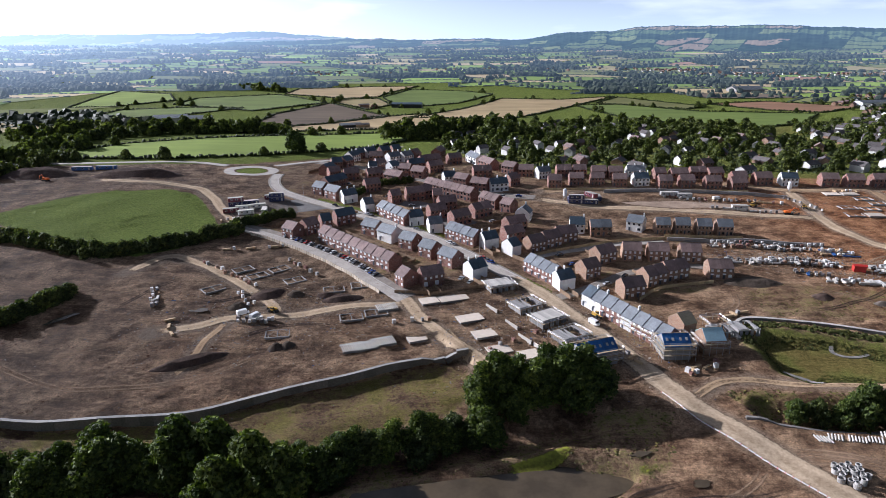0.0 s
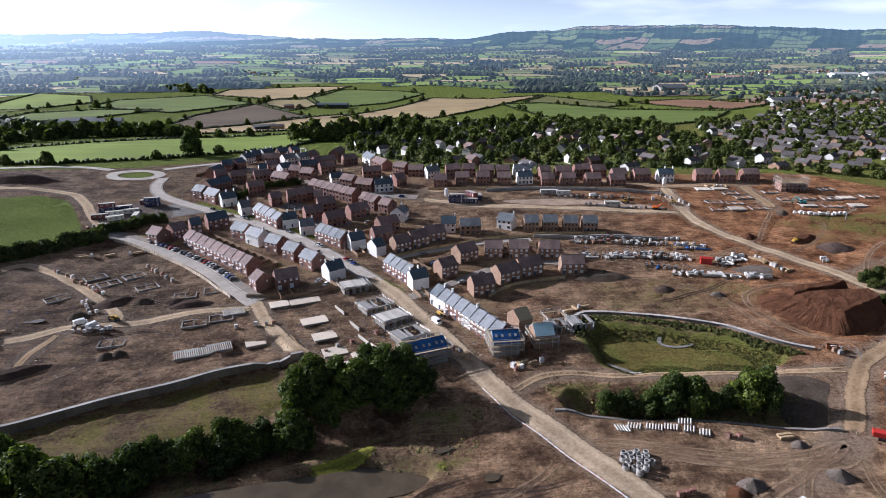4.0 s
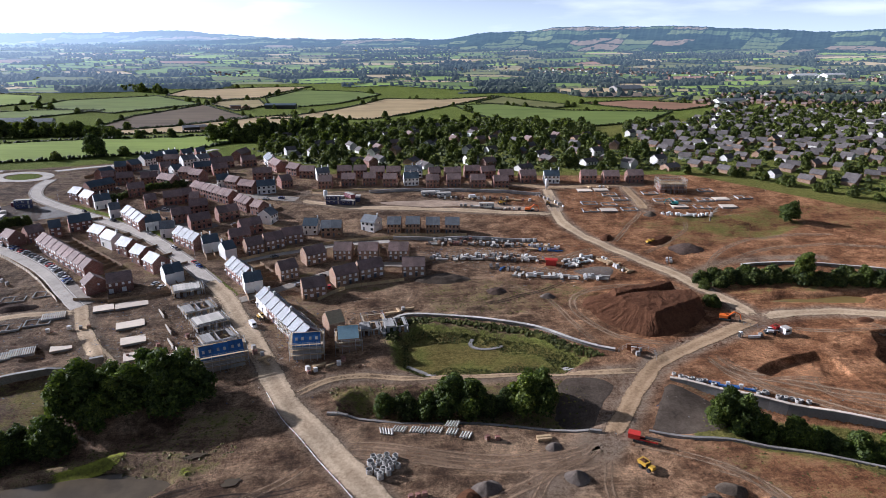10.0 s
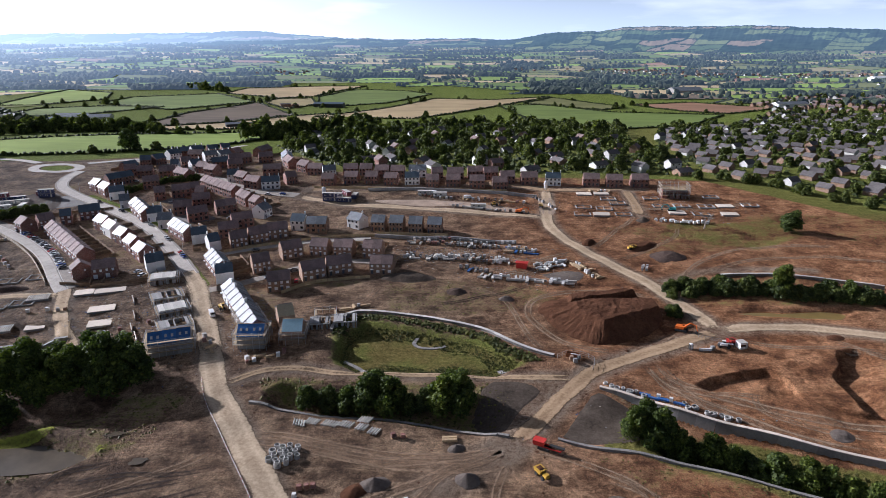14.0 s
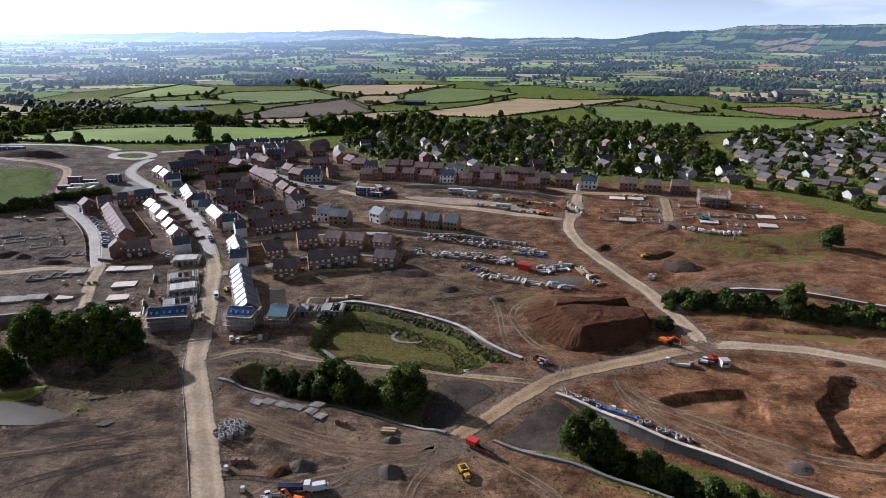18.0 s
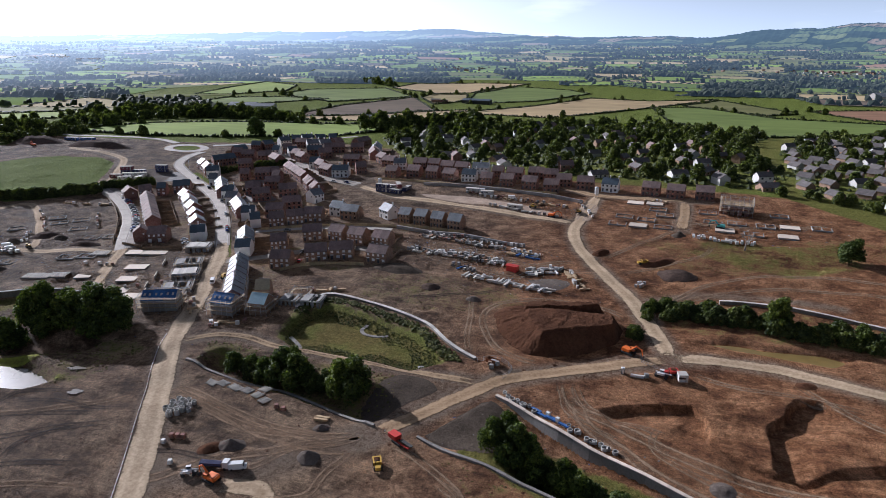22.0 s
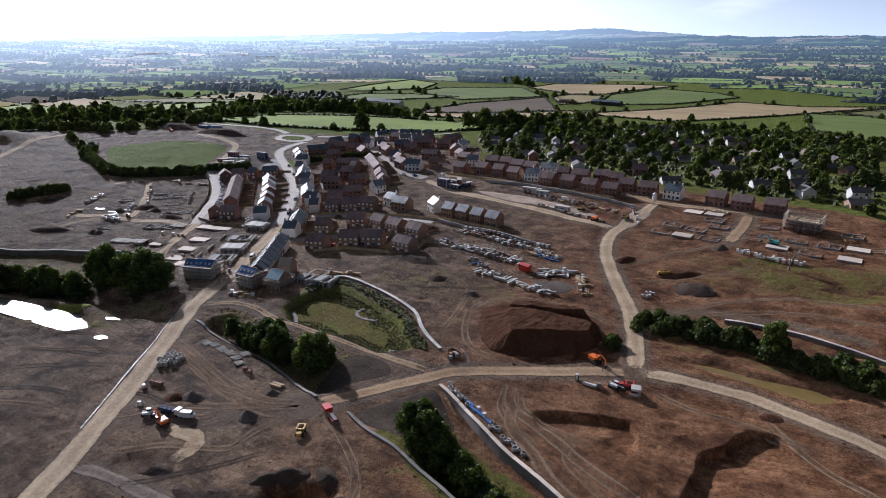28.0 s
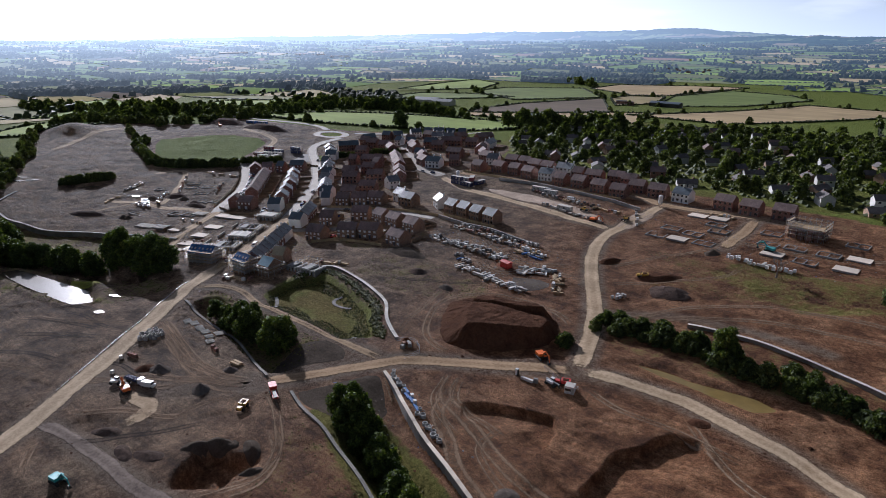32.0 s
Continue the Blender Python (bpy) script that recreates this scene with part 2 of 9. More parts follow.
def ground_mat():
    m, nt, p = node_mat("ground_earth_and_grass")
    at = nt.nodes.new("ShaderNodeAttribute")
    at.attribute_name = "cover"
    sp = nt.nodes.new("ShaderNodeSeparateColor")
    nt.links.new(at.outputs["Color"], sp.inputs[0])
    big = world_noise(nt, 0.016, 8.0, 0.62)
    mid = world_noise(nt, 0.09, 10.0, 0.72)
    fine = world_noise(nt, 0.8, 8.0, 0.75)
    grit = world_noise(nt, 3.2, 4.0, 0.7)
    streak = world_noise(nt, 0.35, 7.0, 0.7, (0.6, 0.1))
    run_a, run_b = world_noise(nt, 1.5, 5.0, 0.65, (0.35, 0.06)), world_noise(nt, 1.5, 5.0, 0.65, (-0.9, 0.06))
    which = ramp(nt, big.outputs["Fac"], [(0.47, (0, 0, 0)), (0.53, (1, 1, 1))])
    streak2 = mixc(nt, which, run_a.outputs["Fac"], run_b.outputs["Fac"])
    tex = mathn(nt, "ADD", mathn(nt, "MULTIPLY", mid.outputs["Fac"], 0.75), mathn(nt, "MULTIPLY", streak.outputs["Fac"], 0.25))
    tex2 = mathn(nt, "ADD", mathn(nt, "MULTIPLY", fine.outputs["Fac"], 0.5), mathn(nt, "ADD", mathn(nt, "MULTIPLY", streak2, 0.14), mathn(nt, "MULTIPLY", grit.outputs["Fac"], 0.36)))
    brown = ramp(nt, tex, [(0.4, (0.1, 0.06, 0.036)), (0.49, (0.25, 0.16, 0.096)), (0.575, (0.48, 0.325, 0.2))])
    red = ramp(nt, tex, [(0.4, (0.13, 0.055, 0.026)), (0.49, (0.285, 0.132, 0.061)), (0.585, (0.49, 0.255, 0.128))])
    redf = mathn(nt, "ADD", sp.outputs["Green"], mathn(nt, "MULTIPLY", mathn(nt, "SUBTRACT", big.outputs["Fac"], 0.5), 1.1), True)
    earth = mixc(nt, redf, brown, red)
    earth = mixc(nt, 0.85, earth, mixc(nt, 1.0, earth, ramp(nt, tex2, [(0.41, (0.42,) * 3), (0.5, (1.0,) * 3), (0.59, (1.8,) * 3)]), "MULTIPLY"))
    pale = ramp(nt, tex2, [(0.4, (0.2, 0.14, 0.095)), (0.6, (0.44, 0.335, 0.24))])
    earth = mixc(nt, mathn(nt, "ADD", sp.outputs["Blue"], mathn(nt, "MULTIPLY", mathn(nt, "SUBTRACT", mathn(nt, "ADD", mid.outputs["Fac"], mathn(nt, "MULTIPLY", mathn(nt, "SUBTRACT", fine.outputs["Fac"], 0.5), 0.8)), 0.55), mathn(nt, "MULTIPLY", sp.outputs["Blue"], 3.5)), True), earth, pale)
    green = ramp(nt, tex2, [(0.4, (0.07, 0.105, 0.02)), (0.5, (0.155, 0.205, 0.04)), (0.6, (0.28, 0.325, 0.08))])
    dry = ramp(nt, tex2, [(0.4, (0.085, 0.068, 0.02)), (0.5, (0.175, 0.14, 0.044)), (0.6, (0.32, 0.25, 0.095))])
    gr = mixc(nt, at.outputs["Alpha"], dry, green)
    edge = mathn(nt, "ADD", sp.outputs["Red"], mathn(nt, "ADD", mathn(nt, "MULTIPLY", mathn(nt, "SUBTRACT", mid.outputs["Fac"], 0.5), 1.1), mathn(nt, "MULTIPLY", mathn(nt, "SUBTRACT", fine.outputs["Fac"], 0.5), 0.7)))
    edge = ramp(nt, edge, [(0.4, (0, 0, 0)), (0.6, (1, 1, 1))])
    c = mixc(nt, edge, earth, gr)
    nt.links.new(c, p.inputs["Base Color"])
    p.inputs["Roughness"].default_value = 0.85
    nt.links.new(ramp(nt, edge, [(0.0, (0.9, 0.9, 0.9)), (1.0, (0.3, 0.3, 0.3))]), p.inputs["Diffuse Roughness"])
    nt.links.new(ramp(nt, edge, [(0.0, (0.1, 0.1, 0.1)), (1.0, (0.03, 0.03, 0.03))]), p.inputs["Specular IOR Level"])
    hh = mathn(nt, "ADD", mathn(nt, "MULTIPLY", tex, 1.0), mathn(nt, "MULTIPLY", tex2, 0.6))
    bump(nt, p, hh, 1.0, 1.9)
    return m


def road_mat(name, dark, light):
    m, nt, p = node_mat(name)
    n1 = world_noise(nt, 0.15, 7.0, 0.65)
    n2 = world_noise(nt, 1.2, 6.0, 0.7)
    f = mathn(nt, "ADD", mathn(nt, "MULTIPLY", n1.outputs["Fac"], 0.55), mathn(nt, "MULTIPLY", n2.outputs["Fac"], 0.45))
    c = ramp(nt, f, [(0.36, dark), (0.62, light)])
    nt.links.new(c, p.inputs["Base Color"])
    p.inputs["Roughness"].default_value = 0.85
    bump(nt, p, n2.outputs["Fac"], 0.6, 0.12)
    return m


def earth_mat(name, dark, light):
    """Tipped earth or stone: clods at two scales, with runs down the slope."""
    m, nt, p = node_mat(name)
    n1 = world_noise(nt, 0.16, 8.0, 0.7)
    n2 = world_noise(nt, 1.1, 8.0, 0.75)
    n3 = world_noise(nt, 4.0, 4.0, 0.7)
    f = mathn(nt, "ADD", mathn(nt, "MULTIPLY", n1.outputs["Fac"], 0.4), mathn(nt, "ADD", mathn(nt, "MULTIPLY", n2.outputs["Fac"], 0.4), mathn(nt, "MULTIPLY", n3.outputs["Fac"], 0.2)))
    nt.links.new(ramp(nt, f, [(0.37, dark), (0.62, light)]), p.inputs["Base Color"])
    p.inputs["Roughness"].default_value = 1.0
    p.inputs["Diffuse Roughness"].default_value = 0.5
    p.inputs["Specular IOR Level"].default_value = 0.05
    bump(nt, p, mathn(nt, "ADD", n2.outputs["Fac"], mathn(nt, "MULTIPLY", n3.outputs["Fac"], 0.3)), 1.0, 0.6)
    return m


def track_mat(name, dark, light, lo=0.34, hi=0.62, most=1.0, wheels=0.0):
    """A packed way: wheel lines worn pale, edges that break up into the ground."""
    m, nt, p = node_mat(name)
    at_n = nt.nodes.new("ShaderNodeAttribute")
    at_n.attribute_name = "across"
    sp = nt.nodes.new("ShaderNodeSeparateColor")
    nt.links.new(at_n.outputs["Color"], sp.inputs[0])
    n1 = world_noise(nt, 0.12, 8.0, 0.7)
    n2 = world_noise(nt, 1.0, 7.0, 0.72)
    f = mathn(nt, "ADD", mathn(nt, "MULTIPLY", n1.outputs["Fac"], 0.4), mathn(nt, "MULTIPLY", n2.outputs["Fac"], 0.6))
    f = mathn(nt, "ADD", f, mathn(nt, "MULTIPLY", mathn(nt, "SUBTRACT", sp.outputs["Green"], 0.5), 0.12))
    c = ramp(nt, f, [(0.36, dark), (0.62, light)])
    nt.links.new(c, p.inputs["Base Color"])
    p.inputs["Roughness"].default_value = 0.9
    p.inputs["Specular IOR Level"].default_value = 0.08
    bump(nt, p, n2.outputs["Fac"], 0.7, 0.15)
    a = mathn(nt, "ADD", sp.outputs["Red"], mathn(nt, "ADD", mathn(nt, "MULTIPLY", mathn(nt, "SUBTRACT", n1.outputs["Fac"], 0.5), 1.2), mathn(nt, "MULTIPLY", mathn(nt, "SUBTRACT", n2.outputs["Fac"], 0.5), 1.0)))
    if wheels:
        a = mathn(nt, "ADD", a, mathn(nt, "MULTIPLY", mathn(nt, "SUBTRACT", sp.outputs["Green"], 1.0), wheels))
    p.inputs["Diffuse Roughness"].default_value = 0.4 if wheels else 0.15
    nt.links.new(ramp(nt, a, [(lo, (0, 0, 0)), (hi, (most,) * 3)]), p.inputs["Alpha"])
    return m


def field_mat():
    """Field colours by island: pasture, stubble, plough, hay, with the rows of the machines."""
    m, nt, p = node_mat("field_crops")
    at = nt.nodes.new("ShaderNodeAttribute")
    at.attribute_name = "crop"
    n1 = world_noise(nt, 0.008, 6.0, 0.6)
    n2 = world_noise(nt, 0.06, 6.0, 0.7, (0.4, 0.15))
    f = mathn(nt, "ADD", mathn(nt, "MULTIPLY", n1.outputs["Fac"], 0.55), mathn(nt, "MULTIPLY", n2.outputs["Fac"], 0.45))
    c = mixc(nt, 1.0, at.outputs["Color"], ramp(nt, f, [(0.36, (0.72, 0.72, 0.7)), (0.62, (1.25, 1.22, 1.2))]), "MULTIPLY")
    nt.links.new(c, p.inputs["Base Color"])
    p.inputs["Roughness"].default_value = 0.95
    p.inputs["Specular IOR Level"].default_value = 0.15
    return m


def haze_glow(nt, p, glow, strength):
    """Haze painted as emission on far land, stronger sunwards and with distance."""
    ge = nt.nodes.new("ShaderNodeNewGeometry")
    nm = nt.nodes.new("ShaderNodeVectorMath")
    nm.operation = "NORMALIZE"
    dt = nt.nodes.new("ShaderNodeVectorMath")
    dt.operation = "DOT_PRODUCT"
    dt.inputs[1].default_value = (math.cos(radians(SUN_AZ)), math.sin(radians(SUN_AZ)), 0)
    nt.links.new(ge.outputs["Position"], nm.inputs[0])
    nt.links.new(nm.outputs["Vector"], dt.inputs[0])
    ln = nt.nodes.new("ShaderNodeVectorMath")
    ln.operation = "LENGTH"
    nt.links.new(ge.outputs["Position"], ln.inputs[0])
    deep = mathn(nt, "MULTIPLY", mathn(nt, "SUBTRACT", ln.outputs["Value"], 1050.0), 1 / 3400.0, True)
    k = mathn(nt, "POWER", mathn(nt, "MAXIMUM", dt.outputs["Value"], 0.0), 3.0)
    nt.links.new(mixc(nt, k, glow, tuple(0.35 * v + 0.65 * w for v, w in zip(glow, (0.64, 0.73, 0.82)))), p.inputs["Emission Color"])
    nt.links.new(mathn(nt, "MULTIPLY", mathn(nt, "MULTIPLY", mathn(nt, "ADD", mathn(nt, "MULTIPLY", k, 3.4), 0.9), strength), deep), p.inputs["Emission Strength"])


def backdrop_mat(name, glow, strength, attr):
    """Far land with the haze over it painted in as emission."""
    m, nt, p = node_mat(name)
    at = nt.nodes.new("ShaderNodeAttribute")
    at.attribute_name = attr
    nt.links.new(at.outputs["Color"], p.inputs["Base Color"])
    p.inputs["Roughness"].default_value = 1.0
    haze_glow(nt, p, glow, strength)
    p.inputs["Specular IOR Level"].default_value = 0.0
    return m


def water_mat(name, color, rough):
    m, nt, p = node_mat(name)
    n = world_noise(nt, 0.12, 6.0)
    c = ramp(nt, n.outputs["Fac"], [(0.35, tuple(v * 0.6 for v in color)), (0.65, color)])
    nt.links.new(c, p.inputs["Base Color"])
    p.inputs["Roughness"].default_value = rough
    p.inputs["Specular IOR Level"].default_value = 0.6
    n2 = world_noise(nt, 1.3, 3.0)
    bump(nt, p, n2.outputs["Fac"], 0.2, 0.05)
    return m


def algae_mat():
    m, nt, p = node_mat("algae_scum")
    n = world_noise(nt, 0.5, 7.0, 0.7)
    nt.links.new(ramp(nt, n.outputs["Fac"], [(0.4, (0.13, 0.13, 0.03)), (0.6, (0.34, 0.36, 0.03))]), p.inputs["Base Color"])
    p.inputs["Roughness"].default_value = 0.8
    return m


M = {
    "ground": ground_mat(),
    "haul": track_mat("packed_stone_track", (0.31, 0.218, 0.132), (0.58, 0.445, 0.3), 0.24, 0.5),
    "stone_haul": track_mat("pale_stone_haul_road", (0.30, 0.22, 0.142), (0.58, 0.455, 0.315), 0.24, 0.5),
    "track": track_mat("packed_earth_track", (0.23, 0.15, 0.085), (0.46, 0.325, 0.2), 0.27, 0.53),
    "ruts": track_mat("rutted_earth_track", (0.24, 0.158, 0.09), (0.52, 0.375, 0.232), 0.3, 0.62, 1.0, 0.45),
    "stone_track": track_mat("grey_stone_track", (0.11, 0.085, 0.07), (0.27, 0.215, 0.18)),
    "brownspoil": earth_mat("brown_subsoil", (0.045, 0.032, 0.027), (0.2, 0.14, 0.112)),
    "yard": road_mat("packed_yard_earth", (0.21, 0.145, 0.1), (0.42, 0.31, 0.22)),
    "tarmac": road_mat("pale_worn_asphalt", (0.29, 0.26, 0.225), (0.48, 0.43, 0.37)),
    "court": road_mat("grey_asphalt_court", (0.1, 0.095, 0.09), (0.2, 0.185, 0.17)),
    "paving": road_mat("concrete_paving", (0.16, 0.135, 0.11), (0.3, 0.26, 0.215)),
    "kerb": plain("concrete_kerb", (0.45, 0.43, 0.4), 0.85),
    "field": field_mat(),
    "water": water_mat("muddy_pond_water", (0.1, 0.075, 0.045), 0.25),
    "brown_water": water_mat("brown_pond_water", (0.25, 0.175, 0.06), 0.3),
    "algae": algae_mat(),
    "brick": brick_mat("red_brick", (0.25, 0.112, 0.086), (0.19, 0.082, 0.066), (0.33, 0.27, 0.22)),
    "tanbrick": brick_mat("buff_brown_brick", (0.32, 0.2, 0.125), (0.25, 0.145, 0.095), (0.36, 0.3, 0.24)),
    "render": plain("white_render", (0.78, 0.77, 0.74), 0.85, vary=0.06, scale=0.6, per_object=0.06),
    "oldrender": plain("weathered_pale_render", (0.64, 0.625, 0.59), 0.9, vary=0.12, scale=0.6, per_object=0.3),
    "rooftile": roof_mat("brown_concrete_tiles", (0.27, 0.195, 0.178), (0.215, 0.154, 0.14), 0.78, 0.25),
    "slate": roof_mat("grey_slate_tiles", (0.19, 0.21, 0.225), (0.155, 0.175, 0.195), 0.52, 0.45),
    "blueslate": roof_mat("blue_grey_slate_tiles", (0.078, 0.115, 0.145), (0.062, 0.092, 0.12), 0.45, 0.55),
    "oldroof": roof_mat("weathered_grey_tiles", (0.16, 0.145, 0.14), (0.12, 0.108, 0.106), 0.75, 0.25),
    "tarp": plain("blue_roof_membrane", (0.02, 0.115, 0.33), 0.5, vary=0.4, scale=0.8),
    "membrane": plain("pale_blue_membrane", (0.42, 0.62, 0.68), 0.45, vary=0.15),
    "pvc": plain("white_pvc", (0.78, 0.78, 0.77), 0.4, vary=0.04, per_object=0.05),
    "glass": plain("window_glass", (0.02, 0.025, 0.032), 0.08, vary=0.2, per_object=0.2, spec=0.8),
    "door": plain("painted_door", (0.06, 0.07, 0.09), 0.5, per_object=0.5),
    "gutter": plain("black_gutter", (0.03, 0.03, 0.032), 0.4),
    "fence": plain("stained_timber_fence", (0.24, 0.16, 0.095), 0.9, vary=0.3),
    "newfence": plain("new_timber_fence", (0.46, 0.36, 0.2), 0.9, vary=0.2),
    "timber": plain("sawn_timber", (0.42, 0.3, 0.17), 0.85, vary=0.3),
    "concrete": plain("cast_concrete", (0.5, 0.47, 0.42), 0.85, vary=0.15, scale=0.5),
    "ringconcrete": plain("grey_precast_concrete", (0.4, 0.385, 0.36), 0.9, vary=0.2),
    "rust": plain("rusty_steel", (0.2, 0.075, 0.03), 0.85, vary=0.35),
    "creamfence": plain("cream_timber_panels", (0.6, 0.52, 0.4), 0.85, vary=0.15),
    "newslab": plain("new_concrete_slab", (0.62, 0.53, 0.43), 0.85, vary=0.12, scale=0.5),
    "block": plain("grey_concrete_block", (0.3, 0.29, 0.275), 0.9, vary=0.2),
    "stone": plain("gabion_stone", (0.24, 0.225, 0.205), 0.95, vary=0.4, scale=2.0),
    "steel": plain("galvanised_steel", (0.52, 0.52, 0.52), 0.4, 0.8, vary=0.15),
    "board": plain("scaffold_board", (0.4, 0.31, 0.2), 0.9, vary=0.25),
    "orange": plain("orange_machine_paint", (0.75, 0.16, 0.02), 0.45, vary=0.15),
    "yellow": plain("yellow_machine_paint", (0.52, 0.31, 0.04), 0.45, vary=0.2),
    "teal": plain("teal_machine_paint", (0.05, 0.4, 0.4), 0.45, vary=0.15),
    "redpaint": plain("red_machine_paint", (0.5, 0.035, 0.025), 0.5, vary=0.2),
    "whitepaint": plain("white_vehicle_paint", (0.75, 0.75, 0.74), 0.3, vary=0.06, per_object=0.0),
    "rubber": plain("black_rubber", (0.025, 0.025, 0.025), 0.85),
    "darkmetal": plain("dark_steel", (0.06, 0.058, 0.055), 0.55, 0.4),
    "navy": plain("navy_cabin_steel", (0.025, 0.035, 0.11), 0.5, vary=0.15),
    "maroon": plain("maroon_cabin_steel", (0.16, 0.03, 0.045), 0.5, vary=0.15),
    "bluewrap": plain("blue_plastic", (0.035, 0.11, 0.3), 0.4, vary=0.2),
    "whitewrap": plain("white_plastic_wrap", (0.58, 0.565, 0.54), 0.5, vary=0.2, per_object=0.4),
    "redplastic": plain("red_barrier_plastic", (0.55, 0.06, 0.03), 0.5),
    "bark": plain("tree_bark", (0.085, 0.065, 0.05), 0.95, vary=0.3),
    "deadwood": plain("bare_grey_wood", (0.26, 0.22, 0.185), 0.95),
    "leaf": leaf_mat("summer_leaves", (0.024, 0.042, 0.011), (0.15, 0.195, 0.042)),
    "darkleaf": leaf_mat("dark_leaves", (0.024, 0.037, 0.015), (0.15, 0.185, 0.058)),
    "hedge": leaf_mat("hedge_leaves", (0.024, 0.038, 0.013), (0.075, 0.095, 0.03)),
    # leaf tone lifted here to stand in for thin haze
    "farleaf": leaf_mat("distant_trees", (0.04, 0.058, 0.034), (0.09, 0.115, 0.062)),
    "reed": leaf_mat("green_reeds", (0.06, 0.07, 0.02), (0.22, 0.215, 0.065)),
    "weed": leaf_mat("dry_weeds", (0.085, 0.08, 0.028), (0.26, 0.225, 0.09)),
    "spoil": earth_mat("red_brown_spoil", (0.055, 0.024, 0.014), (0.2, 0.095, 0.052)),
    "darkspoil": earth_mat("dark_stone_spoil", (0.05, 0.038, 0.029), (0.185, 0.145, 0.112)),
    "greyspoil": earth_mat("grey_gravel", (0.095, 0.077, 0.066), (0.27, 0.222, 0.185)),
    "faint": track_mat("faint_wheel_track", (0.18, 0.113, 0.07), (0.44, 0.306, 0.2), 0.3, 0.85, 0.66, 0.5),
    "mud": track_mat("dark_mud_track", (0.025, 0.018, 0.016), (0.075, 0.056, 0.048), 0.3, 0.9, 0.75, 0.5),
    "scum": track_mat("algae_scum", (0.1, 0.1, 0.025), (0.27, 0.28, 0.04), 0.5, 0.72),
}
for key, col in dict(red=(0.4, 0.03, 0.03), blue=(0.04, 0.08, 0.28), silver=(0.45, 0.46, 0.48), black=(0.02, 0.02, 0.023), white=(0.75, 0.75, 0.74), grey=(0.16, 0.17, 0.18)).items():
    M["car_" + key] = plain("car_paint_" + key, col, 0.25, 0.1, vary=0.04, per_object=0.0)

# ---- mesh helpers ----
def mesh_ob(name, verts, faces, mats, parent=None, mat_index=None, smooth=False):
    me = bpy.data.meshes.new(name)
    me.from_pydata([tuple(v) for v in verts] if not isinstance(verts, np.ndarray) else verts.tolist(), [], faces if isinstance(faces, list) else faces.tolist())
    for m in mats if isinstance(mats, (list, tuple)) else [mats]:
        me.materials.append(m)
    if mat_index is not None:
        me.polygons.foreach_set("material_index", mat_index)
    if smooth:
        me.polygons.foreach_set("use_smooth", [True] * len(me.polygons))
    me.update()
    ob = new(name, me)
    if parent:
        ob.parent = parent
    return ob


def part(name, bm, material, parent, label=""):
    """One bmesh as one mesh object under a thing or a part."""
    me = bpy.data.meshes.new(name)
    bm.to_mesh(me)
    bm.free()
    for m in material if isinstance(material, (list, tuple)) else [material]:
        me.materials.append(m)
    ob = new(name, me)
    if parent:
        ob.parent = parent
    if label:
        ob["label"] = label
    return ob


def box(bm, c, s, rz=0.0, mi=0, taper=1.0):
    """A box with centre c and sizes s, turned by rz degrees; taper narrows the top."""
    a = radians(rz)
    vs = []
    for z in (-0.5, 0.5):
        k = taper if z > 0 else 1.0
        for x, y in ((-0.5, -0.5), (0.5, -0.5), (0.5, 0.5), (-0.5, 0.5)):
            px, py = x * s[0] * k, y * s[1] * k
            vs.append(bm.verts.new((c[0] + px * math.cos(a) - py * math.sin(a), c[1] + px * math.sin(a) + py * math.cos(a), c[2] + z * s[2])))
    for q in ((3, 2, 1, 0), (4, 5, 6, 7), (0, 1, 5, 4), (1, 2, 6, 5), (2, 3, 7, 6), (3, 0, 4, 7)):
        bm.faces.new([vs[i] for i in q]).material_index = mi
    return vs


def tube(bm, a, b, r0, r1=None, n=8, mi=0, caps=True, hollow=0.0):
    """A round bar from a to b; hollow gives a pipe with that wall."""
    a, b = Vector(a), Vector(b)
    r1 = r0 if r1 is None else r1
    d = (b - a).normalized()
    u = d.orthogonal().normalized()
    v = d.cross(u)
    rings = []
    for p, r in ((a, r0), (b, r1)):
        rings.append([bm.verts.new(p + (u * math.cos(2 * math.pi * i / n) + v * math.sin(2 * math.pi * i / n)) * r) for i in range(n)])
    for i in range(n):
        j = (i + 1) % n
        bm.faces.new((rings[0][i], rings[0][j], rings[1][j], rings[1][i])).material_index = mi
    if hollow:
        inner = []
        for p, r in ((a, r0 - hollow), (b, r1 - hollow)):
            inner.append([bm.verts.new(p + (u * math.cos(2 * math.pi * i / n) + v * math.sin(2 * math.pi * i / n)) * r) for i in range(n)])
        for i in range(n):
            j = (i + 1) % n
            bm.faces.new((inner[0][j], inner[0][i], inner[1][i], inner[1][j])).material_index = mi
            bm.faces.new((rings[0][j], rings[0][i], inner[0][i], inner[0][j])).material_index = mi
            bm.faces.new((rings[1][i], rings[1][j], inner[1][j], inner[1][i])).material_index = mi
    elif caps:
        bm.faces.new(rings[0][::-1]).material_index = mi
        bm.faces.new(rings[1]).material_index = mi


